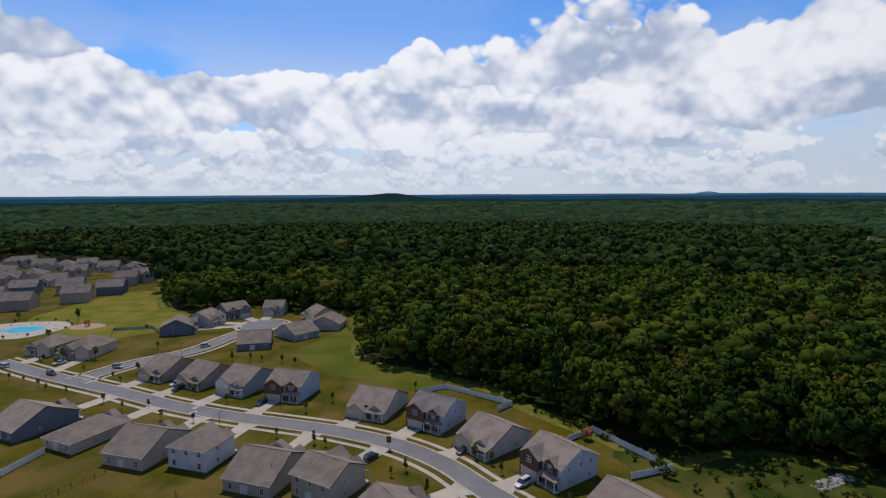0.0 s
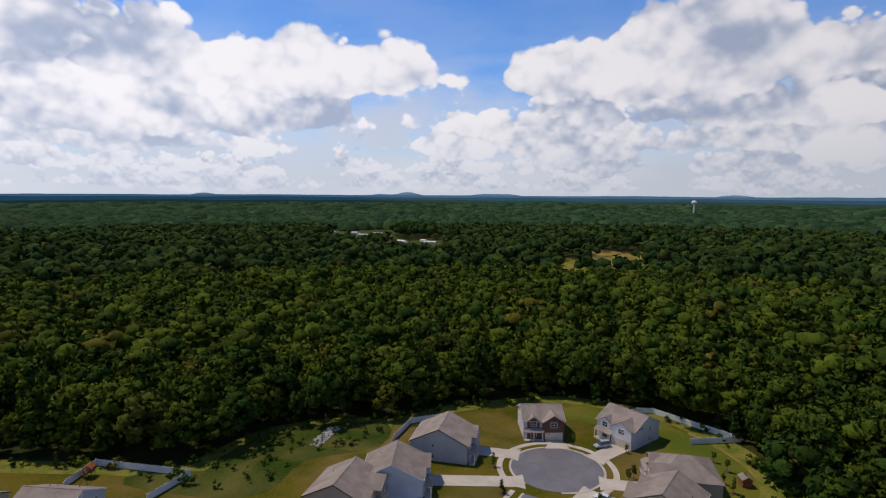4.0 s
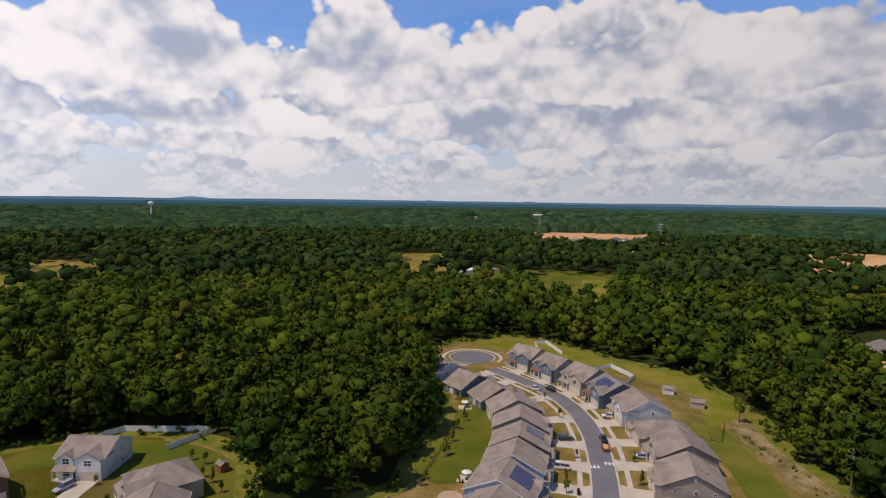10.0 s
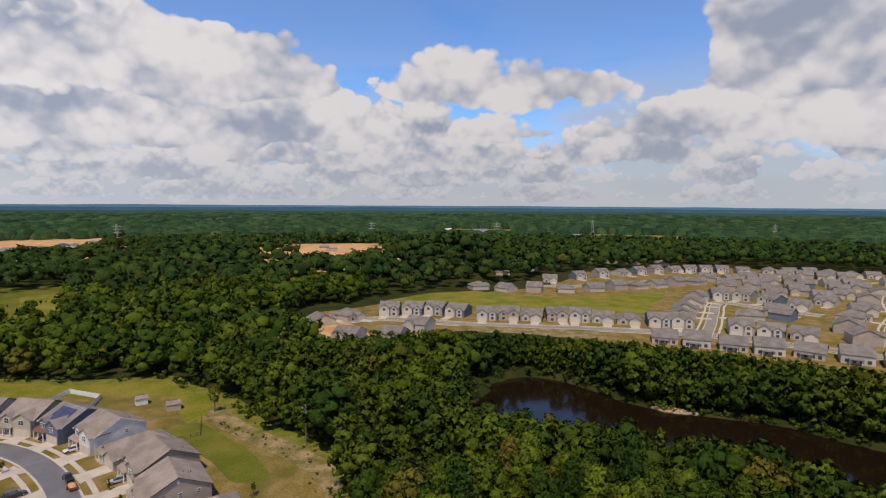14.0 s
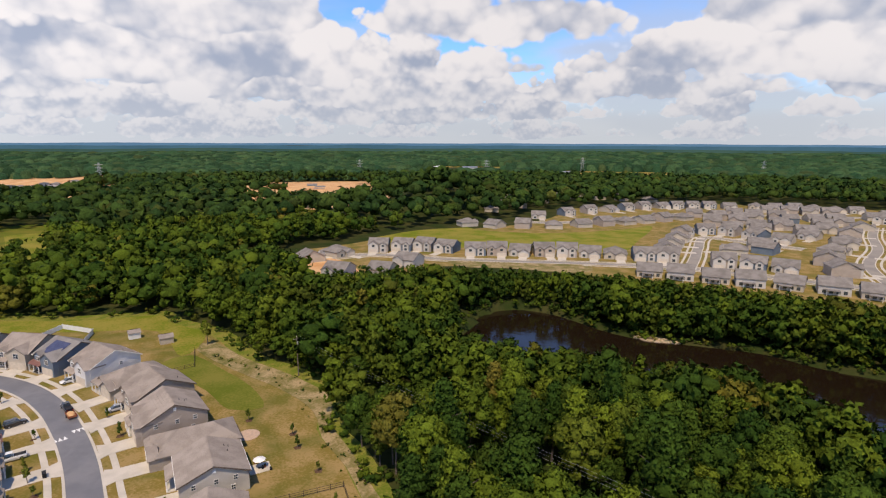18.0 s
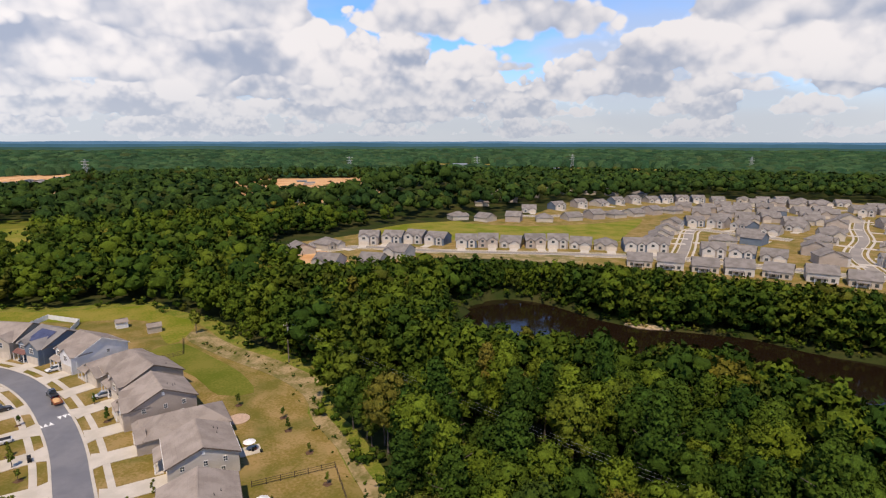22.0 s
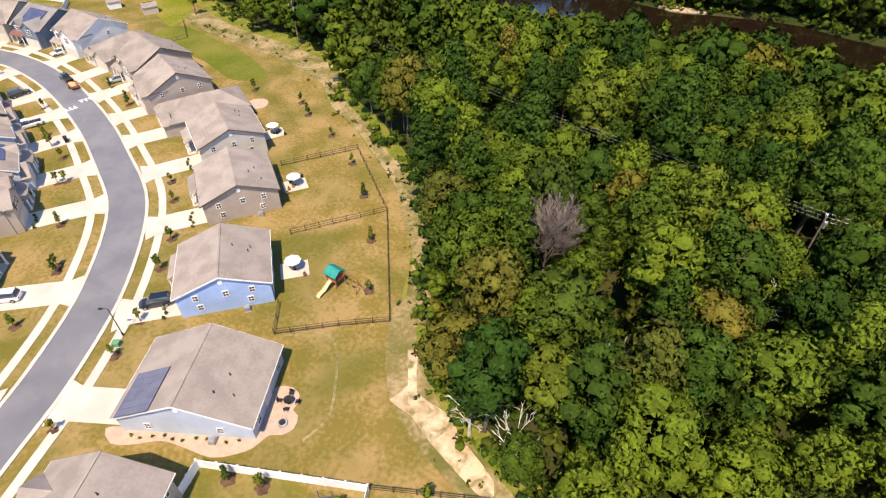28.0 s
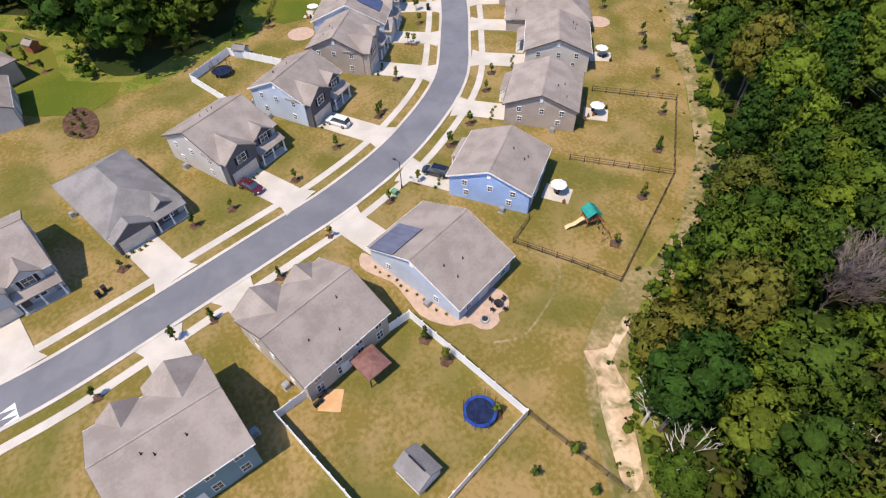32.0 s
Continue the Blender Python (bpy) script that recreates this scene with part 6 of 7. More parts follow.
for x, y in ((71, 8), (67, 19), (72, 2), (74, -9), (79, -18), (85, -29), (64, -27), (62, -21), (59, -10), (55, -1), (52, 9), (51, 14), (47, 24), (105, -45), (113, -50), (87, -54), (82, -50), (74, -42), (70, -36), (44, -57),
             (38, -47), (52, -67), (60, -75), (70, -82), (23, -18), (36, -15), (32, -16), (131, -20), (124, -54), (106, -44), (94, -36), (84, -28), (99, -91), (85, -91)):
    sapling(x, y, float(rg.uniform(2.2, 3.2)))
for x, y in ((80, -87), (165, -38), (151, -31), (142, -27), (198, -40), (128, -19), (119, -52), (136, -62), (163, -68), (179, -69), (120, -72), (131, -76), (151, -87), (157, -86), (110, 80), (101, 71), (128, 67 - 16), (135, 71),
             (140, 58), (140, 34), (137, 31), (150, 39), (125, 51), (112, 52), (147, 35), (132, 28), (184, -39), (168, -38), (159, -34), (143, -28), (175, -47)):
    sapling(x, y, float(rg.uniform(2.6, 4.0)))
for x, y in ((-37, 179), (-36, 148), (-96, 175), (-113, 179), (-76, 163), (-119, 211), (-24, 166), (-15, 144.5), (-13, 130), (-4, 122), (8, 139), (14, 131), (-26, 259), (-17, 249), (-10, 190), (36, 161), (-128, 244), (-75, 224), (-80, 225), (-119, 199),
             (-88, 226), (-66, 222), (-60, 219), (-130, 112), (-122, 120), (-112, 116), (-180, 206), (-165, 222)):
    sapling(x, y, float(rg.uniform(2.8, 4.4)), mulch=False)
# street trees along the northern road, clear of the drives
drives_ = [o for o in bpy.data.objects if o.name.startswith("driveway")]
drive_boxes = []
for o in drives_:
    c_ = [o.matrix_world @ v.co for v in o.data.vertices] if o.matrix_basis == Matrix() else [o.matrix_basis @ v.co for v in o.data.vertices]
    drive_boxes.append((min(v.x for v in c_) - 0.8, max(v.x for v in c_) + 0.8, min(v.y for v in c_) - 0.8, max(v.y for v in c_) + 0.8))
for k in range(6, len(MAIN) - 1, 3):
    p, d = MAIN[k], (MAIN[k + 1] - MAIN[k]).normalized()
    for sd in (-1, 1):
        q = p + Vector((-d.y, d.x)) * sd * (8.6 + float(rg.uniform(-0.6, 1.6))) + d * float(rg.uniform(-2, 2))
        if p.y < 78 or any(b0 < q.x < b1 and b2 < q.y < b3 for b0, b1, b2, b3 in drive_boxes):
            continue
        if min(far_from(np.array([q.x]), np.array([q.y]), s_)[0] for s_ in (STEM, BRANCH)) < 6:
            continue
        sapling(q.x, q.y, float(rg.uniform(2.2, 3.8)), mulch=False)
for x, y, h in ((151, -123, 8), (15, -18, 2.6), (15, -23, 3.6), (10.5, -22.5, 2.8), (-158, 226, 6), (-146, 228, 6), (-164, 231, 5), (-190, 262, 5), (-200, 300, 7), (-233, 300, 6), (-150, 276, 4), (-143, 282, 4)):
    sapling(x, y, h, 1, False)


def shrub(x, y, s, yellow=False):
    t = thing("shrub", pose(x, y, 0.0, 0, 0, float(rg.uniform(0, 360))), "low rounded garden shrub", "shrub", "shrubs by the houses")
    part("foliage", SAP[2 if yellow else int(rg.integers(0, 3))], None, t, m=pose(0, 0, -0.28 * s) @ Matrix.Diagonal((s * 1.25, s * 1.25, s * 1.05, 1)))


def bed_of_shrubs(x, y, front, w, d, side, n=5):
    m = pose(x, y, 0, 0, 0, front + 90)
    for k in range(n):
        p = m @ Vector((side * (w / 2 - 0.5 - k * 0.95), -d / 2 - 2.6 + 0.25 * math.sin(k * 2), 0))
        shrub(p.x, p.y, 0.85)


for x, y, f, w, d, s in ((95.5, -16.5, -143, 11.5, 12, -1), (87, -0.5, -150, 12, 13.5, -1), (81.5, 17.5, -158, 11.5, 17.5, -1), (58, -38.8, 42, 11.5, 13, 1), (72, -56.5, 50, 12.5, 12.6, 1), (86.5, -69.2, 56, 12, 12.6, 1), (106.5, -30, -128, 11.5, 11.5, -1),
                         (28.5, 131.5, front_to(28.5, 131.5), 12.5, 13, -1), (14, 148, front_to(14, 148), 12.5, 16, -1), (-2, 163, front_to(-2, 163), 12.5, 12.5, -1), (-21, 173, front_to(-21, 173), 13, 16, -1)):
    bed_of_shrubs(x, y, f, w, d, s)
ISLAND = thing("planting_bed", pose(108.7, 22.7, 0.05), "island bed of brown shrubs in the lawn", "planting bed")
part("mulch", prism(smooth_line([(-6, -2), (-2, -3.4), (3, -2.6), (6, 0), (3, 2.6), (-3, 2.2)], 1.5, True), 0, 0.08), M_MULCH, ISLAND)
for k in range(9):
    part("shrub", SAP[k % 3], None, ISLAND, m=pose(-4.6 + k * 1.15, 1.2 * math.sin(k * 1.9), -0.3) @ Matrix.Diagonal((1.5, 1.5, 1.3, 1)))


# ---- cars ----
def car_paint(name, c):
    return material("car_" + name, c, tuple(v * 0.9 for v in c), 0.4, 0.25, spec=0.6, coat=0.6)


PAINTS = {"black": car_paint("black", (0.012, 0.012, 0.014)), "white": car_paint("white", (0.78, 0.78, 0.78)), "maroon": car_paint("maroon", (0.09, 0.012, 0.016)), "silver": car_paint("silver", (0.42, 0.43, 0.45)),
          "grey": car_paint("grey", (0.09, 0.095, 0.10)), "purple": car_paint("purple", (0.06, 0.02, 0.05))}
WHEEL = mesh_of("tyre", tube(bmesh.new(), (0, -0.11, 0), (0, 0.11, 0), 0.34, 0.34, 18), M_TYRE)
RIM = mesh_of("rim", tube(tube(bmesh.new(), (0, -0.125, 0), (0, 0.125, 0), 0.2, 0.2, 14), (0, -0.13, 0), (0, 0.13, 0), 0.06, 0.06, 8), M_METAL)


def loft(sections, mat, name):
    """A closed body from cross sections (x, half width low, half width high, z low, z high)."""
    bm = bmesh.new()
    rings = []
    for x, wl_, wh, z0, z1 in sections:
        zm = z0 + (z1 - z0) * 0.55
        rings.append([bm.verts.new(p) for p in ((x, -wl_ * 0.93, z0), (x, wl_ * 0.93, z0), (x, wl_, zm), (x, wh, z1 - 0.03), (x, wh * 0.86, z1), (x, -wh * 0.86, z1), (x, -wh, z1 - 0.03), (x, -wl_, zm))])
    for a, b in zip(rings, rings[1:]):
        for k in range(8):
            bm.faces.new((a[k], a[(k + 1) % 8], b[(k + 1) % 8], b[k]))
    bm.faces.new(rings[0][::-1])
    bm.faces.new(rings[-1])
    bmesh.ops.recalc_face_normals(bm, faces=bm.faces)
    return mesh_of(name, bm, mat)


def car(x, y, yaw, colour, kind="sedan", z=0.13, where="parked on a driveway"):
    long_ = {"sedan": 4.7, "suv": 4.75, "pickup": 5.5}[kind]
    words = {"sedan": "saloon car", "suv": "sport utility vehicle", "pickup": "pickup truck"}[kind]
    c = thing("car", pose(x, y, z, 0, 0, yaw), "%s %s %s" % (colour, words, where), "car", "parked cars")
    L, hood = long_ / 2, 0.92 if kind != "sedan" else 0.82
    part("body", cached(("cb", kind, colour), lambda: loft([(-L, 0.78, 0.74, 0.42, hood - 0.06), (-L + 0.25, 0.9, 0.86, 0.26, hood + 0.03), (-L * 0.35, 0.92, 0.88, 0.22, hood + 0.06), (L * 0.3, 0.92, 0.88, 0.22, hood + 0.04), (L - 0.5, 0.9, 0.84, 0.26, hood - 0.08), (L, 0.76, 0.7, 0.4, hood - 0.24)], PAINTS[colour], "body")), None, c)
    if kind == "pickup":
        cab = [(-L * 0.12, 0.84, 0.66, 0.9, 1.66), (L * 0.08, 0.86, 0.7, 0.9, 1.78), (L * 0.36, 0.86, 0.7, 0.9, 1.76), (L * 0.58, 0.86, 0.62, 0.88, 1.0)]
    elif kind == "suv":
        cab = [(-L + 0.12, 0.8, 0.62, 0.9, 1.15), (-L + 0.4, 0.84, 0.68, 0.9, 1.7), (-0.1, 0.86, 0.72, 0.9, 1.76), (L * 0.22, 0.86, 0.7, 0.9, 1.66), (L * 0.5, 0.86, 0.62, 0.88, 0.98)]
    else:
        cab = [(-L + 0.7, 0.78, 0.6, 0.8, 0.92), (-L * 0.42, 0.84, 0.64, 0.8, 1.38), (0.0, 0.86, 0.68, 0.8, 1.46), (L * 0.2, 0.86, 0.66, 0.8, 1.38), (L * 0.5, 0.86, 0.62, 0.78, 0.88)]
    part("glasshouse", cached(("cg", kind), lambda: loft(cab, M_GLASS, "glasshouse")), None, c, "dark car glass")
    r = [s for s in cab if s[4] > 1.3]
    part("roof", cached(("cr", kind, colour), lambda: mesh_of("roof", boxes(*[(a[0], -a[2] * 0.84, a[4] - 0.02, b[0], b[2] * 0.84, max(a[4], b[4]) + 0.03) for a, b in zip(r, r[1:])]), PAINTS[colour])), None, c)
    if kind == "pickup":
        part("bed", cached("bed", lambda: mesh_of("bed", boxes((-L + 0.15, -0.72, 0.96, -L * 0.16, 0.72, 1.0)), M_BLACK)), None, c)
    for sx in (-0.62, 0.62):
        for sy in (-0.84, 0.84):
            w = part("wheel", WHEEL, None, c, m=pose(sx * L, sy, 0.34))
            part("rim", RIM, None, w)
    for sy in (-0.6, 0.6):
        part("headlight", cached("hl", lambda: mesh_of("headlight", boxes((-0.06, -0.14, -0.07, 0.06, 0.14, 0.07)), M_WHITE)), None, c, m=pose(L - 0.1, sy, 0.64))
        part("tail_light", cached("tl", lambda: mesh_of("tail_light", boxes((-0.05, -0.12, -0.1, 0.05, 0.12, 0.1)), material("red_lens", (0.3, 0.01, 0.01), None, 1, 0.3))), None, c, m=pose(-L + 0.02, sy, 0.72))


def street_dir(x, y):
    p, d = along(MAIN, x, y)
    return math.degrees(math.atan2(d.y, d.x))


car(64.4, -30.4, 42, "black", "suv")
car(75.3, -2.0, -150, "maroon")
car(85.3, -20.6, 37, "white", "suv")
car(147.0, -63.5, -100, "black", "suv")
car(131.0, -55.0, 65, "white", "pickup")
car(133.0, -79.5, 66, "silver")
car(144.5, -74.0, street_dir(144.5, -74), "black", "pickup", 0.11, "standing on the street with a trailer")
car(161, -84.0, 75, "white")
car(176, -85.0, 100, "black", "suv")
car(188, -74.6, street_dir(188, -74.6), "black", "suv", 0.11, "parked at the kerb")
car(190, -69.0, street_dir(190, -69), "white", "sedan", 0.11, "parked at the kerb")
for x, y, c, k in ((18.5, 125.5, "white", "suv"), (5.0, 142.5, "maroon", "sedan"), (-19, 139, "black", "suv"), (-60, 177, "black", "suv"), (-97, 196, "white", "suv"), (-94, 191, "black", "suv"), (-157, 222, "white", "sedan")):
    car(x, y, front_to(x, y), c, k)
for x, y, c in ((-130, 216.5, "silver"), (-151, 208.5, "purple"), (-177, 218, "white"), (-108, 247, "white")):
    car(x, y, front_to(x, y) + 90, c, "suv", 0.11, "parked at the kerb")
car(139.0, 64.5, 150, "silver", "suv")
car(114.0, 52.0, 95, "white", "sedan")


# ---- garden things ----
def trampoline(x, y, r, label, pad, net=True):
    t = thing("trampoline", pose(x, y, 0.05), label, "trampoline", "trampolines")
    bm = bmesh.new()
    tube(bm, (0, 0, 0.82), (0, 0, 0.86), r * 0.84, r * 0.84, 28)
    part("mat", bm, M_NAVY, t)
    bm = bmesh.new()
    ring_v = [[bm.verts.new((q * math.cos(2 * math.pi * k / 28), q * math.sin(2 * math.pi * k / 28), z)) for q, z in ((r * 0.82, 0.83), (r, 0.83), (r, 0.92), (r * 0.82, 0.92))] for k in range(28)]
    for k in range(28):
        for i in range(4):
            bm.faces.new((ring_v[k][i], ring_v[(k + 1) % 28][i], ring_v[(k + 1) % 28][(i + 1) % 4], ring_v[k][(i + 1) % 4]))
    bmesh.ops.recalc_face_normals(bm, faces=bm.faces)
    part("pad", bm, pad, t)
    leg = mesh_of("leg", tube(tube(bmesh.new(), (-0.6, 0, 0), (-0.5, 0, 0.85), 0.03), (0.6, 0, 0), (0.5, 0, 0.85), 0.03), M_METAL)
    pole = mesh_of("pole", tube(bmesh.new(), (0, 0, 0), (0, 0, 2.55), 0.035), pad)
    for k in range(8):
        a = 2 * math.pi * k / 8
        part("pole", pole, None, t, m=pose(r * 1.02 * math.cos(a), r * 1.02 * math.sin(a), 0))
        if k % 2:
            part("leg", leg, None, t, m=pose(r * 0.95 * math.cos(a), r * 0.95 * math.sin(a), 0, 0, 0, math.degrees(a) + 90))
    bm = bmesh.new()
    for zz in (1.3, 1.9, 2.5):
        for k in range(24):
            a, b = 2 * math.pi * k / 24, 2 * math.pi * (k + 1) / 24
            tube(bm, (r * math.cos(a), r * math.sin(a), zz), (r * math.cos(b), r * math.sin(b), zz), 0.012, None, 4)
    part("net_rope", bm, M_BLACK, t)


trampoline(23.9, -16.3, 2.0, "round blue trampoline with net poles on the lawn", M_BLUEPAD)
trampoline(113.0, -5.2, 2.0, "round black trampoline in the fenced side yard", M_BLACK)


def shed(x, y, yaw, w, d, h, label, wall, roof):
    s = thing("garden_shed", pose(x, y, 0.04, 0, 0, yaw), label, "shed", "garden sheds")
    a, b = bmesh.new(), bmesh.new()
    top = gable_roof(b, -w / 2, w / 2, -d / 2, d / 2, h, 0.6, 0.2)
    gabled_box(a, -w / 2, w / 2, -d / 2, d / 2, h, top)
    part("wall", a, wall, s)
    part("roof", b, roof, s)
    part("door", boxes((-0.7, -d / 2 - 0.05, 0.05, 0.7, -d / 2, h - 0.15), (-0.02, -d / 2 - 0.07, 0.05, 0.02, -d / 2 - 0.05, h - 0.15)), M_TRIM, s)
    part("ridge_vent", boxes((-w * 0.35, -0.1, top + 0.02, w * 0.35, 0.1, top + 0.12)), M_BLACK, s)


shed(21.0, -7.0, 20, 3.6, 3.2, 2.0, "grey plastic garden shed with a shingled roof", M_WHITE, M_ROOF["grey"])
shed(179, -116, 65, 3.6, 3.0, 2.2, "white wooden shed on a back lawn", M_WHITE, M_ROOF["taupe"])
shed(165, -118, 60, 4.2, 3.2, 2.2, "tan wooden shed on a back lawn", M_WALL["tan"], M_ROOF["brown"])
shed(118.5, -10.5, 50, 2.6, 2.0, 2.0, "pale blue shed in the fenced side yard", M_WALL["paleblue"], M_ROOF["grey"])
shed(143, 30, 40, 2.4, 2.2, 2.0, "small playhouse of weathered wood on the lawn", M_WOOD, M_ROOF["brown"])


def play_set(x, y, yaw, roofm, label):
    p = thing("play_set", pose(x, y, 0.04, 0, 0, yaw), label, "play set", "play sets")
    for sx in (-0.9, 0.9):
        for sy in (-0.9, 0.9):
            part("post", cached("psp", lambda: mesh_of("post", boxes((-0.06, -0.06, 0, 0.06, 0.06, 2.6)), M_WOOD)), None, p, m=pose(sx, sy, 0))
    part("deck", boxes((-1.0, -1.0, 1.25, 1.0, 1.0, 1.36)), M_WOOD, p)
    b = bmesh.new()
    gable_roof(b, -1.1, 1.1, -1.1, 1.1, 2.5, 0.7, 0.1)
    part("canopy", b, roofm, p)
    bm = bmesh.new()
    prev = None
    for k in range(9):
        u = k / 8
        yy, zz = -1.0 - 3.0 * u, 1.3 - 1.15 * u + 0.12 * math.sin(u * 9)
        row = [bm.verts.new(q) for q in ((-0.35, yy, zz + 0.18), (-0.3, yy, zz), (0.3, yy, zz), (0.35, yy, zz + 0.18), (0.32, yy, zz - 0.06), (-0.32, yy, zz - 0.06))]
        if prev:
            for j in range(6):
                bm.faces.new((prev[j], prev[(j + 1) % 6], row[(j + 1) % 6], row[j]))
        prev = row
    bmesh.ops.recalc_face_normals(bm, faces=bm.faces)
    part("slide", bm, M_TAN, p)
    for s in (-1, 1):
        for i in range(8):
            part("baluster", boxes((s * 0.98 - 0.03, -0.95 + i * 0.24, 1.36, s * 0.98 + 0.03, -0.85 + i * 0.24, 2.0)), M_WOOD, p)
    bm = bmesh.new()
    tube(bm, (0.9, 0.6, 2.3), (4.0, 0.6, 2.3), 0.07)
    for s in (-0.9, 0.9):
        tube(bm, (4.0, 0.6, 2.3), (4.2, 0.6 + s, 0), 0.06)
    part("swing_beam", bm, M_WOOD, p)
    for k in (1.8, 3.0):
        part("swing", boxes((k - 0.2, 0.5, 0.5, k + 0.2, 0.7, 0.54), (k - 0.2, 0.59, 0.54, k - 0.19, 0.61, 2.3), (k + 0.19, 0.59, 0.54, k + 0.2, 0.61, 2.3)), M_BLACK, p)


play_set(43.4, -46.2, 172, M_TEAL, "wooden play set with a teal canopy and tan slide")
play_set(40, 150, -130, M_WOOD, "reddish wooden play set with a tan slide")
play_set(-187, 287, -160, material("red_canvas", (0.35, 0.05, 0.03), None, 1, 0.7), "red playground climbing frame with a slide")
sheet("ground_playground", [(-187 + 9 * math.cos(a), 287 + 7 * math.sin(a)) for a in np.linspace(0, 6.0, 16)], 0.0, 0.1, M_PAVER, "pale wood-chip ground under the playground", "playground")

# stone patio and curved path beside the house with the solar panels
PATIO = smooth_line([(53.8, -13.0), (51.6, -11.9), (49.2, -13.0), (46.5, -14.9), (43.5, -15.5), (39.8, -16.0), (37.6, -17.5), (36.1, -19.3), (35.6, -21.3), (34.2, -22.1), (33.5, -23.4), (34.1, -25.0), (35.2, -25.4), (35.4, -27.1),
                     (37.2, -28.0), (39.4, -26.8), (38.6, -22.6), (42.0, -18.4), (46.0, -17.2), (52.0, -14.2)], 1.0, True)
sheet("patio", PATIO, 0.0, 0.12, M_PAVER, "reddish paver patio and curved path beside the house", "patio")
for k in range(11):
    u = k / 10
    p = Vector((50.2, -14.2)).lerp(Vector((38.2, -19.3)), u)
    shrub(p.x, p.y + 0.45 + 0.3 * math.sin(k * 1.7), 0.62, k % 3 != 1)


def round_set(x, y, label, r=0.6, seats=4, z=0.12):
    s = thing("patio_table", pose(x, y, z), label, "patio set", "patio furniture")
    part("tabletop", tube(bmesh.new(), (0, 0, 0.7), (0, 0, 0.75), r, r, 20), M_BLACK, s)
    part("pedestal", tube(tube(bmesh.new(), (0, 0, 0), (0, 0, 0.7), 0.05), (0, 0, 0), (0, 0, 0.05), 0.3), M_BLACK, s)
    for k in range(seats):
        a = 2 * math.pi * k / seats + 0.4
        ch = thing("patio_chair", pose(x + 1.15 * math.cos(a), y + 1.15 * math.sin(a), z, 0, 0, math.degrees(a) + 90), "dark metal patio chair by a round table", "chair", "patio furniture")
        part("seat", cached("pcs", lambda: mesh_of("seat", boxes((-0.25, -0.25, 0.4, 0.25, 0.25, 0.45)), M_BLACK)), None, ch)
        part("backrest", cached("pcb", lambda: mesh_of("backrest", boxes((-0.25, -0.27, 0.45, 0.25, -0.23, 0.95)), M_BLACK)), None, ch)
        for sx in (-0.22, 0.22):
            for sy in (-0.22, 0.22):
                part("leg", cached("pcl", lambda: mesh_of("leg", boxes((-0.02, -0.02, 0, 0.02, 0.02, 0.4)), M_BLACK)), None, ch, m=pose(sx, sy, 0))


round_set(36.3, -26.0, "round dark patio table on the pavers")
FP = thing("fire_pit", pose(35.1, -23.3, 0.12), "round stone fire pit on the patio", "fire pit")
part("ring", tube(bmesh.new(), (0, 0, 0), (0, 0, 0.35), 0.62, 0.58, 16), M_STONE, FP)
part("ash", tube(bmesh.new(), (0, 0, 0.35), (0, 0, 0.37), 0.42, 0.42, 14), M_BLACK, FP)
GZB = thing("gazebo", pose(35.0, -7.2, 0.04, 0, 0, 18), "dark brown hardtop gazebo beside the back wall", "gazebo")
for sx in (-1.7, 1.7):
    for sy in (-1.5, 1.5):
        part("post", boxes((sx - 0.07, sy - 0.07, 0, sx + 0.07, sy + 0.07, 2.2)), M_BLACKWOOD, GZB)
_b = bmesh.new()
hip_roof(_b, -1.8, 1.8, -1.6, 1.6, 2.25, 0.35, 0.15)
part("roof", _b, M_PORCHROOF, GZB)
sheet("patio_small", [(33.0, 0.6), (31.6, -1.8), (34.2, -3.2), (35.4, -0.9)], 0.0, 0.1, M_CLAY, "small square brick-pink patio pad", "patio")
for x, y in ((34.6, -0.6), (33.8, 0.2)):
    B = thing("garden_bench", pose(x, y, 0.1, 0, 0, 110), "dark metal garden seat on the pad", "bench", "garden seats")
    part("seat", boxes((-0.6, -0.25, 0.4, 0.6, 0.25, 0.46)), M_BLACK, B)
    part("backrest", boxes((-0.6, 0.22, 0.46, 0.6, 0.27, 0.9)), M_BLACK, B)
    for s in (-0.55, 0.55):
        part("leg", boxes((s - 0.03, -0.22, 0, s + 0.03, 0.22, 0.4)), M_BLACK, B)


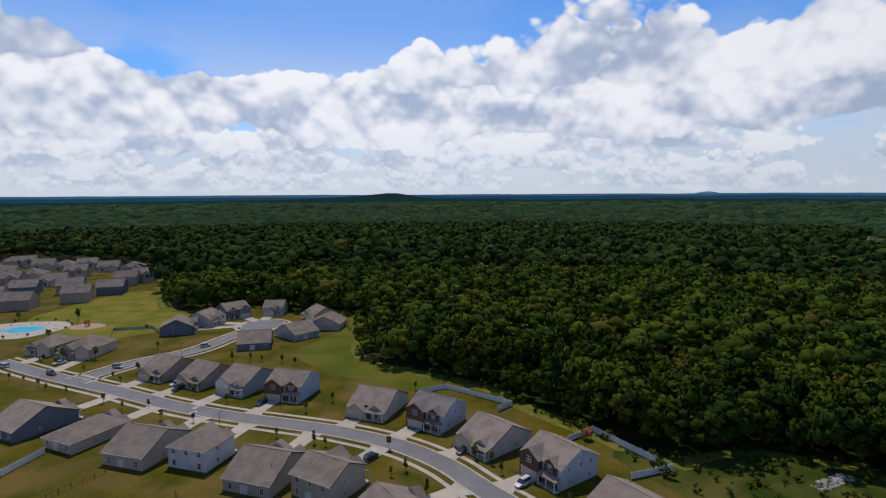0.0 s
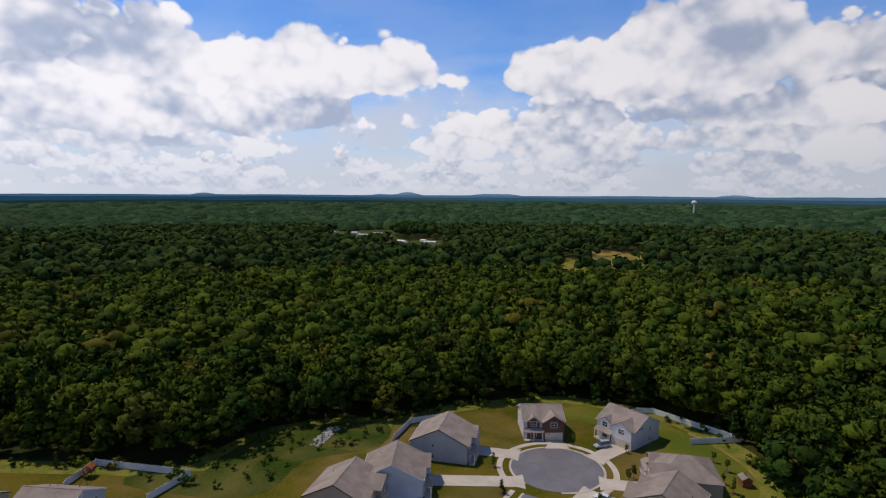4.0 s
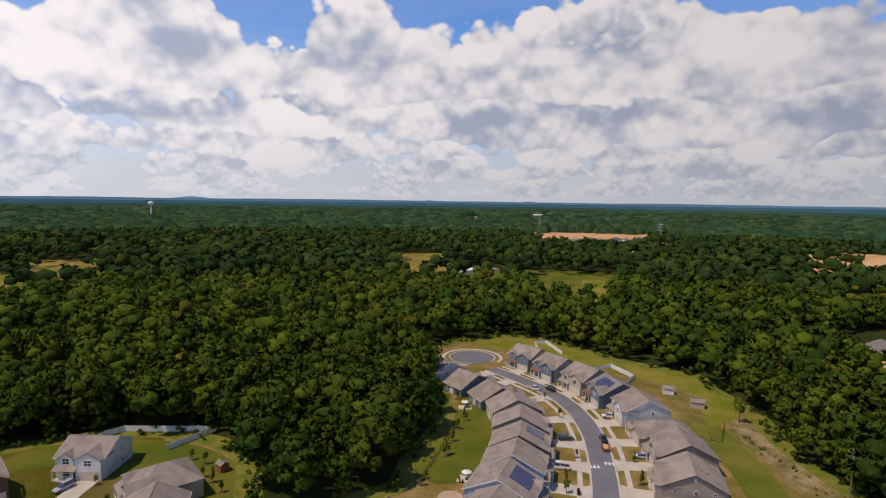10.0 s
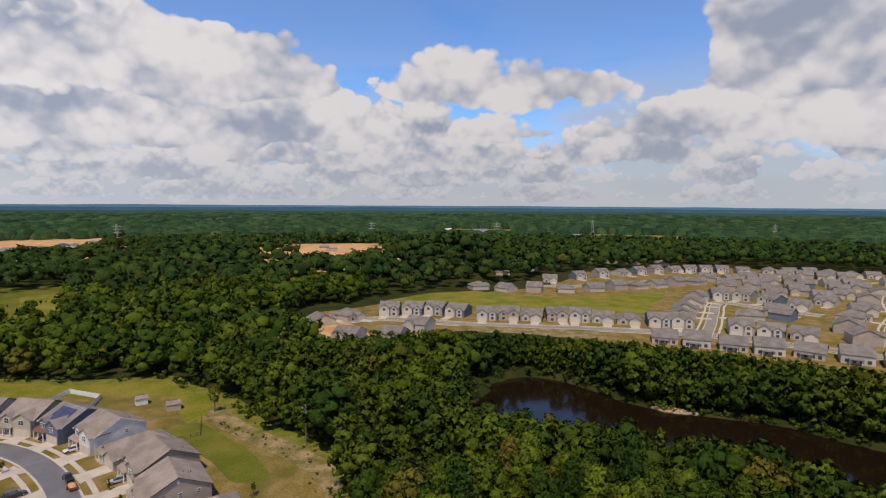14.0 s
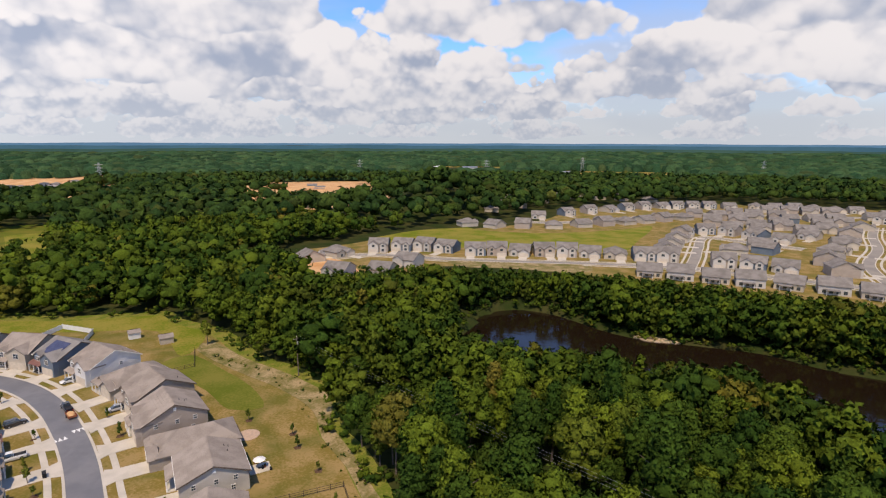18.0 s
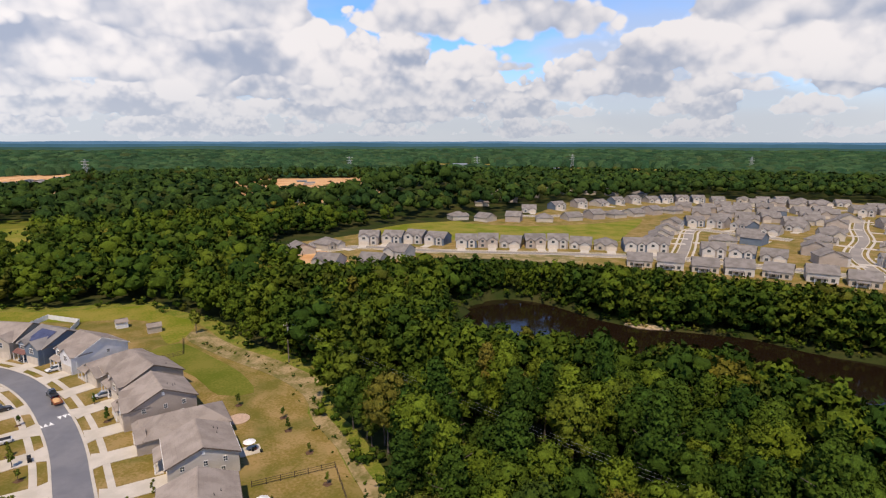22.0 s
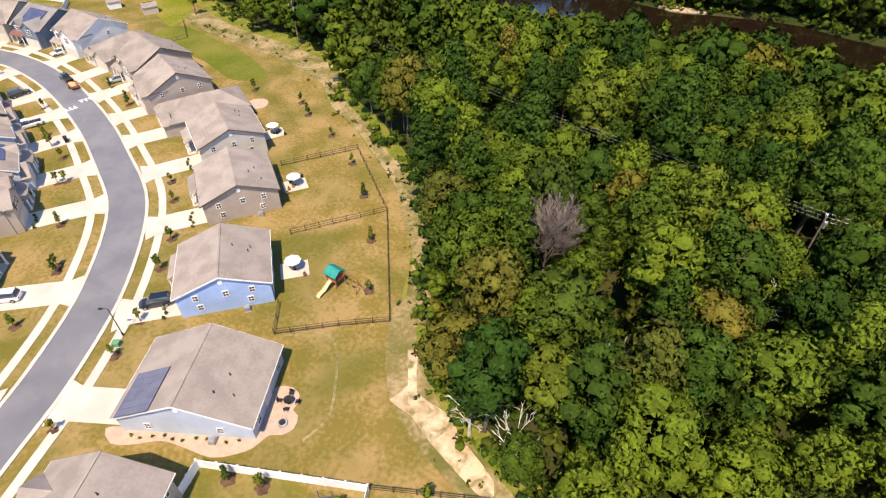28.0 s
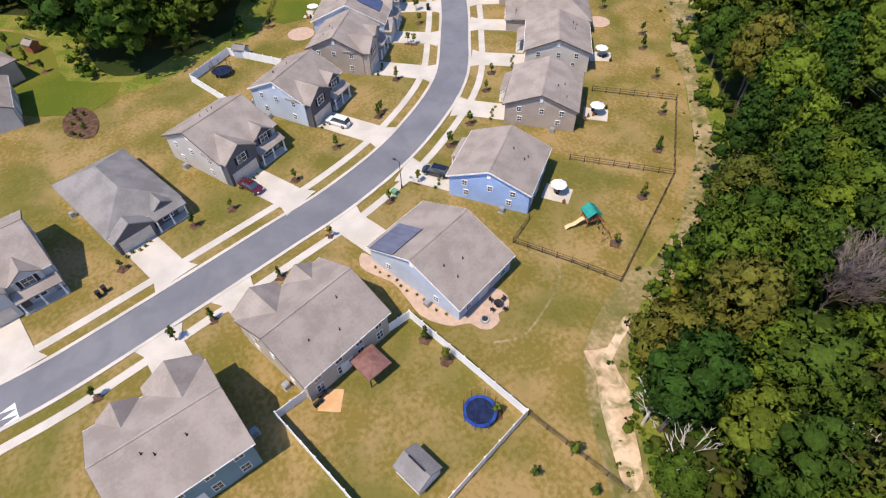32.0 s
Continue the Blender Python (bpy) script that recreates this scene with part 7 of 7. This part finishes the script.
def deck_clutter(x, y, yaw, n, seed):
    """A pale slab behind a house with a canopy, bins and garden things on it."""
    r_ = random.Random(seed)
    tagged(part("patio_slab", boxes((-2.2, -1.8, 0, 2.2, 1.8, 0.12)), M_CONCRETE, m=pose(x, y, 0.0, 0, 0, yaw)), "pale concrete slab behind the house", "patio", kind="structure")
    u = thing("parasol", pose(x, y, 0.12, 0, 0, yaw), "white garden parasol over a table", "parasol", "garden parasols")
    part("pole", tube(bmesh.new(), (0, 0, 0), (0, 0, 2.3), 0.03), M_METAL, u)
    part("canopy", tube(bmesh.new(), (0, 0, 1.95), (0, 0, 2.45), 1.35, 0.05, 8), M_WHITE, u)
    part("base", tube(bmesh.new(), (0, 0, 0), (0, 0, 0.08), 0.3), M_BLACK, u)
    m = pose(x, y, 0.12, 0, 0, yaw)
    for k in range(n):
        p = m @ Vector((r_.uniform(-2, 2), r_.uniform(-2.6, 2.6), 0))
        b = thing("planter", pose(p.x, p.y, 0.1), "dark garden planter with a plant", "planter", "planters")
        part("pot", tube(bmesh.new(), (0, 0, 0), (0, 0, 0.45), 0.22, 0.3, 10), M_BLACK if k % 2 else M_WOOD, b)
        part("plant", SAP[k % 3], None, b, m=pose(0, 0, 0.2) @ Matrix.Diagonal((0.7, 0.7, 0.7, 1)))


deck_clutter(51.0, -45.6, 42, 3, 1)
deck_clutter(65.5, -64.0, 50, 6, 2)
deck_clutter(81.6, -77.2, 56, 4, 3)
deck_clutter(129, -30, -120, 3, 4)
deck_clutter(176, -40, -100, 3, 5)
sheet("patio_round", [(94.0 + 2.6 * math.cos(a), -86 + 2.6 * math.sin(a)) for a in np.linspace(0, 6.1, 24)], 0.0, 0.11, M_PAVER, "round paver patio behind the house", "patio")
sheet("patio_ring", [(121.5 + 3.0 * math.cos(a), -24.5 + 3.0 * math.sin(a)) for a in np.linspace(0, 6.1, 24)], 0.0, 0.11, M_PAVER, "round paver patio on the back lawn", "patio")


def bin_(x, y, yaw):
    b = thing("wheeled_bin", pose(x, y, 0.12, 0, 0, yaw), "black wheeled rubbish bin at the kerb", "rubbish bin", "rubbish bins")
    part("body", loft([(-0.3, 0.27, 0.31, 0.08, 1.0), (0.3, 0.27, 0.31, 0.08, 1.0)], M_BLACK, "body"), None, b)
    part("lid", boxes((-0.36, -0.33, 1.0, 0.36, 0.33, 1.06)), M_BLACK, b)
    for s in (-0.28, 0.28):
        part("wheel", tube(bmesh.new(), (-0.3, s - 0.03, 0.12), (-0.3, s + 0.03, 0.12), 0.12), M_TYRE, b)


bin_(63.2, 22.4, 20)
bin_(63.8, 21.6, 20)
bin_(117.8, -54.5, 60)
bin_(118.6, -54.9, 60)
bin_(101.5, 70.5, 20)
bin_(106.5, 56.0, 20)


def street_lamp(x, y, yaw, h=5.5):
    s = thing("street_lamp", pose(x, y, 0.05, 0, 0, yaw), "slim dark street lamp on the verge", "street lamp", "street lamps")
    part("pole", tube(tube(bmesh.new(), (0, 0, 0), (0, 0, h), 0.08, 0.05), (0, 0, 0), (0, 0, 0.5), 0.13), M_BLACK, s)
    part("arm", tube(bmesh.new(), (0, 0, h), (0.9, 0, h + 0.12), 0.04), M_BLACK, s)
    part("lantern", boxes((0.7, -0.14, h + 0.02, 1.2, 0.14, h + 0.14)), M_BLACK, s)


street_lamp(64.0, -24.0, 30)
street_lamp(-65.6, 157, 70)
street_lamp(-112, 232, 20)
street_lamp(170, -84, 100)
TB = thing("transformer_box", pose(63.2, -22.4, 0.05, 0, 0, 30), "small green utility box on the verge", "utility box")
part("cabinet", boxes((-0.45, -0.4, 0.08, 0.45, 0.4, 0.75)), M_GREENPLASTIC, TB)
part("lid", boxes((-0.48, -0.43, 0.75, 0.48, 0.43, 0.8)), M_GREENPLASTIC, TB)
part("base", boxes((-0.55, -0.5, 0, 0.55, 0.5, 0.08)), M_CONCRETE, TB)


def trailer(x, y, yaw):
    t = thing("trailer", pose(x, y, 0.11, 0, 0, yaw), "brown utility trailer loaded with orange clay", "trailer")
    part("bed", boxes((-2, -0.95, 0.5, 2, 0.95, 0.6), (-2, -0.95, 0.6, 2, -0.88, 1.0), (-2, 0.88, 0.6, 2, 0.95, 1.0), (-2, -0.88, 0.6, -1.93, 0.88, 1.0)), M_WOOD, t)
    part("load", loft([(-1.8, 0.5, 0.3, 0.6, 0.8), (0, 0.8, 0.5, 0.6, 1.25), (1.8, 0.5, 0.3, 0.6, 0.8)], M_CLAY, "load"), None, t)
    part("drawbar", tube(bmesh.new(), (2, 0, 0.5), (3.2, 0, 0.5), 0.05), M_BLACK, t)
    for sy in (-1.05, 1.05):
        w = part("wheel", WHEEL, None, t, m=pose(0, sy, 0.34))
        part("rim", RIM, None, w)


trailer(139.6, -72.2, street_dir(139.6, -72.2))

# ---- wood details: power line, bare trees, stone drain ----
def power_pole(x, y, yaw, h=12.0):
    p = thing("power_pole", pose(x, y, 0, 0, 0, yaw), "grey wooden power pole with a crossarm above the trees", "power pole", "power poles")
    part("pole", tube(bmesh.new(), (0, 0, 0), (0, 0, h), 0.17, 0.11), M_DEADWOOD, p)
    part("crossarm", boxes((-0.06, -1.2, h - 0.7, 0.06, 1.2, h - 0.58)), M_DEADWOOD, p)
    for s in (-1.1, 0, 1.1):
        part("insulator", cached("ins", lambda: mesh_of("insulator", tube(bmesh.new(), (0, 0, 0), (0, 0, 0.25), 0.06), M_WHITE)), None, p, m=pose(0, s, h - 0.58 if s else h))
    part("transformer", tube(bmesh.new(), (0.32, 0, h - 2.2), (0.32, 0, h - 1.2), 0.22), M_METAL, p)


LINE = [(106.5, -117.5), (48, -98), (-19, -80), (-140, -72)]
for (x, y), (x2, y2) in zip(LINE, LINE[1:] + [(-260, -60)]):
    yw = math.degrees(math.atan2(y2 - y, x2 - x))
    power_pole(x, y, yw)
    s = Vector((-math.sin(radians(yw)), math.cos(radians(yw))))
    w = thing("power_cables", pose(x, y, 11.3), "thin pale power cables between the poles", "cable", "power cables")
    for o in (-1.1, 0, 1.1):
        bm, rings, n = bmesh.new(), [], 14
        for k in range(n + 1):
            u = k / n
            c_ = Vector((u * (x2 - x) + s.x * o, u * (y2 - y) + s.y * o, 0.4 - 3.0 * u * (1 - u)))
            rings.append([bm.verts.new(c_ + Vector((s.x * 0.010 * a_, s.y * 0.010 * a_, 0.010 * b_c))) for a_, b_c in ((1, 0), (0, 1), (-1, 0), (0, -1))])
        for r0_, r1_ in zip(rings, rings[1:]):
            for q_ in range(4):
                bm.faces.new((r0_[q_], r0_[(q_ + 1) % 4], r1_[(q_ + 1) % 4], r1_[q_]))
        part("cable", bm, M_METAL, w)


def bare_tree(x, y, h, mat, label, seed, twigs=3, spread=0.55):
    r_ = random.Random(seed)
    t = thing("bare_tree", pose(x, y, 0), label, "dead tree", "dead trees")
    bm = bmesh.new()
    tube(bm, (0, 0, 0), (0, 0, h * 0.6), 0.2, 0.13, 6)
    part("trunk", bm, mat, t)
    for k in range(9):
        bm = bmesh.new()
        def grow(p, d, ln, rad, depth):
            q = p + d * ln
            tube(bm, p, q, max(rad, 0.032), max(rad * 0.55, 0.02), 3)
            if depth:
                for _ in range(twigs):
                    e = (d + Vector((r_.uniform(-1, 1), r_.uniform(-1, 1), r_.uniform(-0.3, 0.8))) * 0.75).normalized()
                    grow(p.lerp(q, r_.uniform(0.4, 1.0)), e, ln * 0.62, rad * 0.6, depth - 1)
        a = k * 2.4
        grow(Vector((0, 0, h * (0.3 + 0.035 * k))), Vector((math.cos(a) * spread, math.sin(a) * spread, 0.8)).normalized(), h * (0.3 if twigs > 2 else 0.24), 0.085 if twigs > 2 else 0.06, 3)
        part("limb", bm, mat, t)


bare_tree(15.0, -59, 15.5, M_DEADWOOD, "dead grey brown tree with a dense bare crown", 1, 6, 0.30)
for i, (x, y) in enumerate(((8.5, -31), (14.3, -32.3), (21, -80), (0.4, -45.8), (-13.2, -63.6))):
    bare_tree(x, y, (11.0, 8.5, 13.0, 11.5, 11.0)[i], M_SNAG, "bleached dead tree with bare white branches", 10 + i, 2, 0.8)
DRAIN = thing("stone_drain", pose(92, 126, 0), "strip of grey riprap stones down the bank", "stone drain")
r_ = random.Random(4)
stone = []
for k in range(3):
    bm = bmesh.new()
    bmesh.ops.create_icosphere(bm, subdivisions=1, radius=0.5)
    for v in bm.verts:
        v.co *= r_.uniform(0.75, 1.2)
        v.co.z *= 0.6
    stone.append(mesh_of("stone", bm, M_STONE))
for k in range(85):
    u, v = r_.uniform(-1, 1), r_.uniform(-1, 1)
    part("stone", stone[k % 3], None, DRAIN, m=pose(u * 5.5 + v * -0.6, u * 2.6 + v * 1.6, 0.12, 0, 0, r_.uniform(0, 360)) @ Matrix.Diagonal((r_.uniform(0.6, 1.3),) * 3 + (1,)))

# ---- swimming pool ----
sheet("pool_deck", smooth_line([(-238, 268), (-206, 262), (-196, 284), (-206, 298), (-232, 296), (-242, 284)], 4.0, True), 0.0, 0.12, M_CONCRETE, "white concrete deck round the swimming pool", "pool deck")
sheet("water_pool", smooth_line([(-226, 277), (-212, 274), (-206, 281), (-211, 287), (-222, 286), (-224, 281)], 2.0, True), 0.0, 0.16, M_POOL, "bright turquoise swimming pool water", "swimming pool")
for k in range(10):
    a = 2 * math.pi * k / 10
    L_ = thing("sun_lounger", pose(-216 + 15.5 * math.cos(a), 282 + 12 * math.sin(a), 0.12, 0, 0, math.degrees(a) + 180), "white sun lounger on the pool deck", "sun lounger", "sun loungers")
    part("frame", cached("lf", lambda: mesh_of("frame", boxes((-0.9, -0.3, 0.28, 0.5, 0.3, 0.36), (-0.85, -0.28, 0, -0.78, 0.28, 0.28), (0.4, -0.28, 0, 0.47, 0.28, 0.28)), M_WHITE)), None, L_)
    part("backrest", cached("lb", lambda: mesh_of("backrest", boxes((0, -0.3, 0, 0.75, 0.3, 0.07)), M_WHITE)), None, L_, m=pose(0.45, 0, 0.34, 0, -38))
for k in range(14):
    a = 2 * math.pi * k / 14
    shrub(-218 + 23 * math.cos(a), 282 + 19 * math.sin(a), 2.2)


# ---- far buildings ----
def far_building(x, y, w, d, h, yaw, wall, roof, label, group="far buildings"):
    b = thing("building", pose(x, y, float(ground_z(x, y)), 0, 0, yaw), label, "building", group)
    a, r = bmesh.new(), bmesh.new()
    top = gable_roof(r, -w / 2, w / 2, -d / 2, d / 2, h, 0.22, 0.4)
    gabled_box(a, -w / 2, w / 2, -d / 2, d / 2, h, top)
    part("wall", a, wall, b)
    part("roof", r, roof, b)
    for k in range(max(2, int(w / 6))):
        fm, pm = window_meshes(1.6, 1.6)
        o = part("window", fm, None, b, m=pose(-w / 2 + (k + 0.5) * w / max(2, int(w / 6)), -d / 2 - 0.03, h * 0.5))
        part("pane", pm, None, o)


for k, (x, y, w, d) in enumerate(((590, 770, 28, 9), (606, 735, 24, 9), (585, 690, 28, 9), (625, 700, 24, 9), (600, 650, 28, 9), (545, 560, 28, 10), (530, 535, 24, 9), (560, 520, 26, 9), (575, 545, 24, 9))):
    far_building(x, y, w * 0.62, d * 0.8, 3.4, 70 + 17 * (k % 4), M_WHITE, M_WHITE if k % 3 else M_METAL, "long low white mobile home in the woods", "mobile homes")
far_building(507, -118, 18, 12, 4.0, 95, M_WHITE, M_WHITE, "white metal-roofed barn beside a field")
far_building(495, -100, 12, 8, 3.2, 85, M_WALL["tan"], M_METAL, "tan shed beside a field")
far_building(515, -140, 10, 8, 3.0, 110, M_WHITE, M_METAL, "small white outbuilding beside a field")
for k in range(16):
    far_building(860 + 18 * (k % 4) - 14 * (k // 4), -520 + 45 * (k // 4) + 6 * (k % 3), 13, 12, 6, 100 + 7 * k, (M_WALL["white"], M_WALL["grey"], M_WALL["tan"], M_WALL["slate"])[k % 4], M_ROOF["grey"], "new house on a cleared clay site", "houses on the clay site")
for k, (x, y, w) in enumerate(((640, -1220, 90), (560, -1240, 60), (690, -1150, 50), (300, -1180, 60), (200, -1140, 40), (380, -1130, 50), (2420, -860, 120))):
    far_building(x, y, w * 0.6, 20, 5.5, 100 - 60 * (k % 2), M_WALL["greige"], M_METAL if k % 2 else M_WHITE, "large white warehouse far off in the woods", "warehouses")
for x, y in ((505, -615), (482, -585), (540, -640)):
    far_building(x, y, 14, 12, 6, 40, M_WALL["teal"], M_ROOF["grey"], "unfinished house on the clay clearing", "houses on the clay site")
WT = thing("water_tower", pose(1750, 548, float(ground_z(1750, 548))), "white water tower above the far woods", "water tower")
part("column", tube(bmesh.new(), (0, 0, 0), (0, 0, 42), 2.2, 2.0, 16), M_WHITE, WT)
_b = bmesh.new()
bmesh.ops.create_uvsphere(_b, u_segments=20, v_segments=12, radius=8)
for v in _b.verts:
    v.co.z = v.co.z * 0.75 + 45
part("tank", _b, M_WHITE, WT, smooth=True)


def pylon(x, y, h=34):
    p = thing("pylon", pose(x, y, float(ground_z(x, y)), 0, 0, 30), "grey lattice pylon standing out of the woods", "pylon", "pylons")
    bm = bmesh.new()
    for sx in (-1, 1):
        for sy in (-1, 1):
            tube(bm, (sx * 3.5, sy * 3.5, 0), (sx * 0.7, sy * 0.7, h), 0.25, 0.2, 4)
    for k in range(7):
        a, b = k / 7, (k + 1) / 7
        ra, rb_ = 3.5 - 2.8 * a, 3.5 - 2.8 * b
        tube(bm, (-ra, -ra, a * h), (rb_, -rb_, b * h), 0.15, None, 4)
        tube(bm, (ra, ra, a * h), (-rb_, rb_, b * h), 0.15, None, 4)
    part("tower", bm, M_METAL, p)
    for k in range(3):
        part("arm", tube(bmesh.new(), (-6, 0, h - 3 - 5 * k), (6, 0, h - 3 - 5 * k), 0.3, None, 4), M_METAL, p)


for x, y in ((880, -540), (1150, -420), (640, -900), (420, -1010), (300, -1290), (-60, -1280)):
    pylon(x, y)


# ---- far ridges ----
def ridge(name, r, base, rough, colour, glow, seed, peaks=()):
    """A wooded ridge far off, as a bent wall of uneven height with depth. Its haze is painted as blue colour and glow.
    """
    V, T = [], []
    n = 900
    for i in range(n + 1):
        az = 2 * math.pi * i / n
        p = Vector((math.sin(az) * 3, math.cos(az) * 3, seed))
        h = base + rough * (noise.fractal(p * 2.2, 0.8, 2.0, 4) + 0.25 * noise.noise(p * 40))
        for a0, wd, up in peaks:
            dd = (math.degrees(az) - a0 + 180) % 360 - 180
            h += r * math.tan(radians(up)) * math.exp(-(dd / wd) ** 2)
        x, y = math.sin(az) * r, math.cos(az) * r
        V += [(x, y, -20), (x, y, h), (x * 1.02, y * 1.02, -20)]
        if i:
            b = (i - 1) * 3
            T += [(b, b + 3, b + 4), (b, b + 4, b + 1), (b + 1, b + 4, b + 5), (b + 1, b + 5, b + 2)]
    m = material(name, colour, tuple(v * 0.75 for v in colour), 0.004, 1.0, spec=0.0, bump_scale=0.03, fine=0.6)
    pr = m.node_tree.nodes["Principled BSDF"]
    # emission stands in for the haze of distance; the ridge itself gives no light
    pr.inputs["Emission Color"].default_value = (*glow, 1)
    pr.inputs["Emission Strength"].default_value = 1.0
    tagged(new("backdrop_" + name, quick_mesh(name, V, T, m)), "wooded ridge on the horizon, blue haze painted on as glow", "distance", kind="structure")


# painted haze: the glow turns paler and bluer with each ridge farther out
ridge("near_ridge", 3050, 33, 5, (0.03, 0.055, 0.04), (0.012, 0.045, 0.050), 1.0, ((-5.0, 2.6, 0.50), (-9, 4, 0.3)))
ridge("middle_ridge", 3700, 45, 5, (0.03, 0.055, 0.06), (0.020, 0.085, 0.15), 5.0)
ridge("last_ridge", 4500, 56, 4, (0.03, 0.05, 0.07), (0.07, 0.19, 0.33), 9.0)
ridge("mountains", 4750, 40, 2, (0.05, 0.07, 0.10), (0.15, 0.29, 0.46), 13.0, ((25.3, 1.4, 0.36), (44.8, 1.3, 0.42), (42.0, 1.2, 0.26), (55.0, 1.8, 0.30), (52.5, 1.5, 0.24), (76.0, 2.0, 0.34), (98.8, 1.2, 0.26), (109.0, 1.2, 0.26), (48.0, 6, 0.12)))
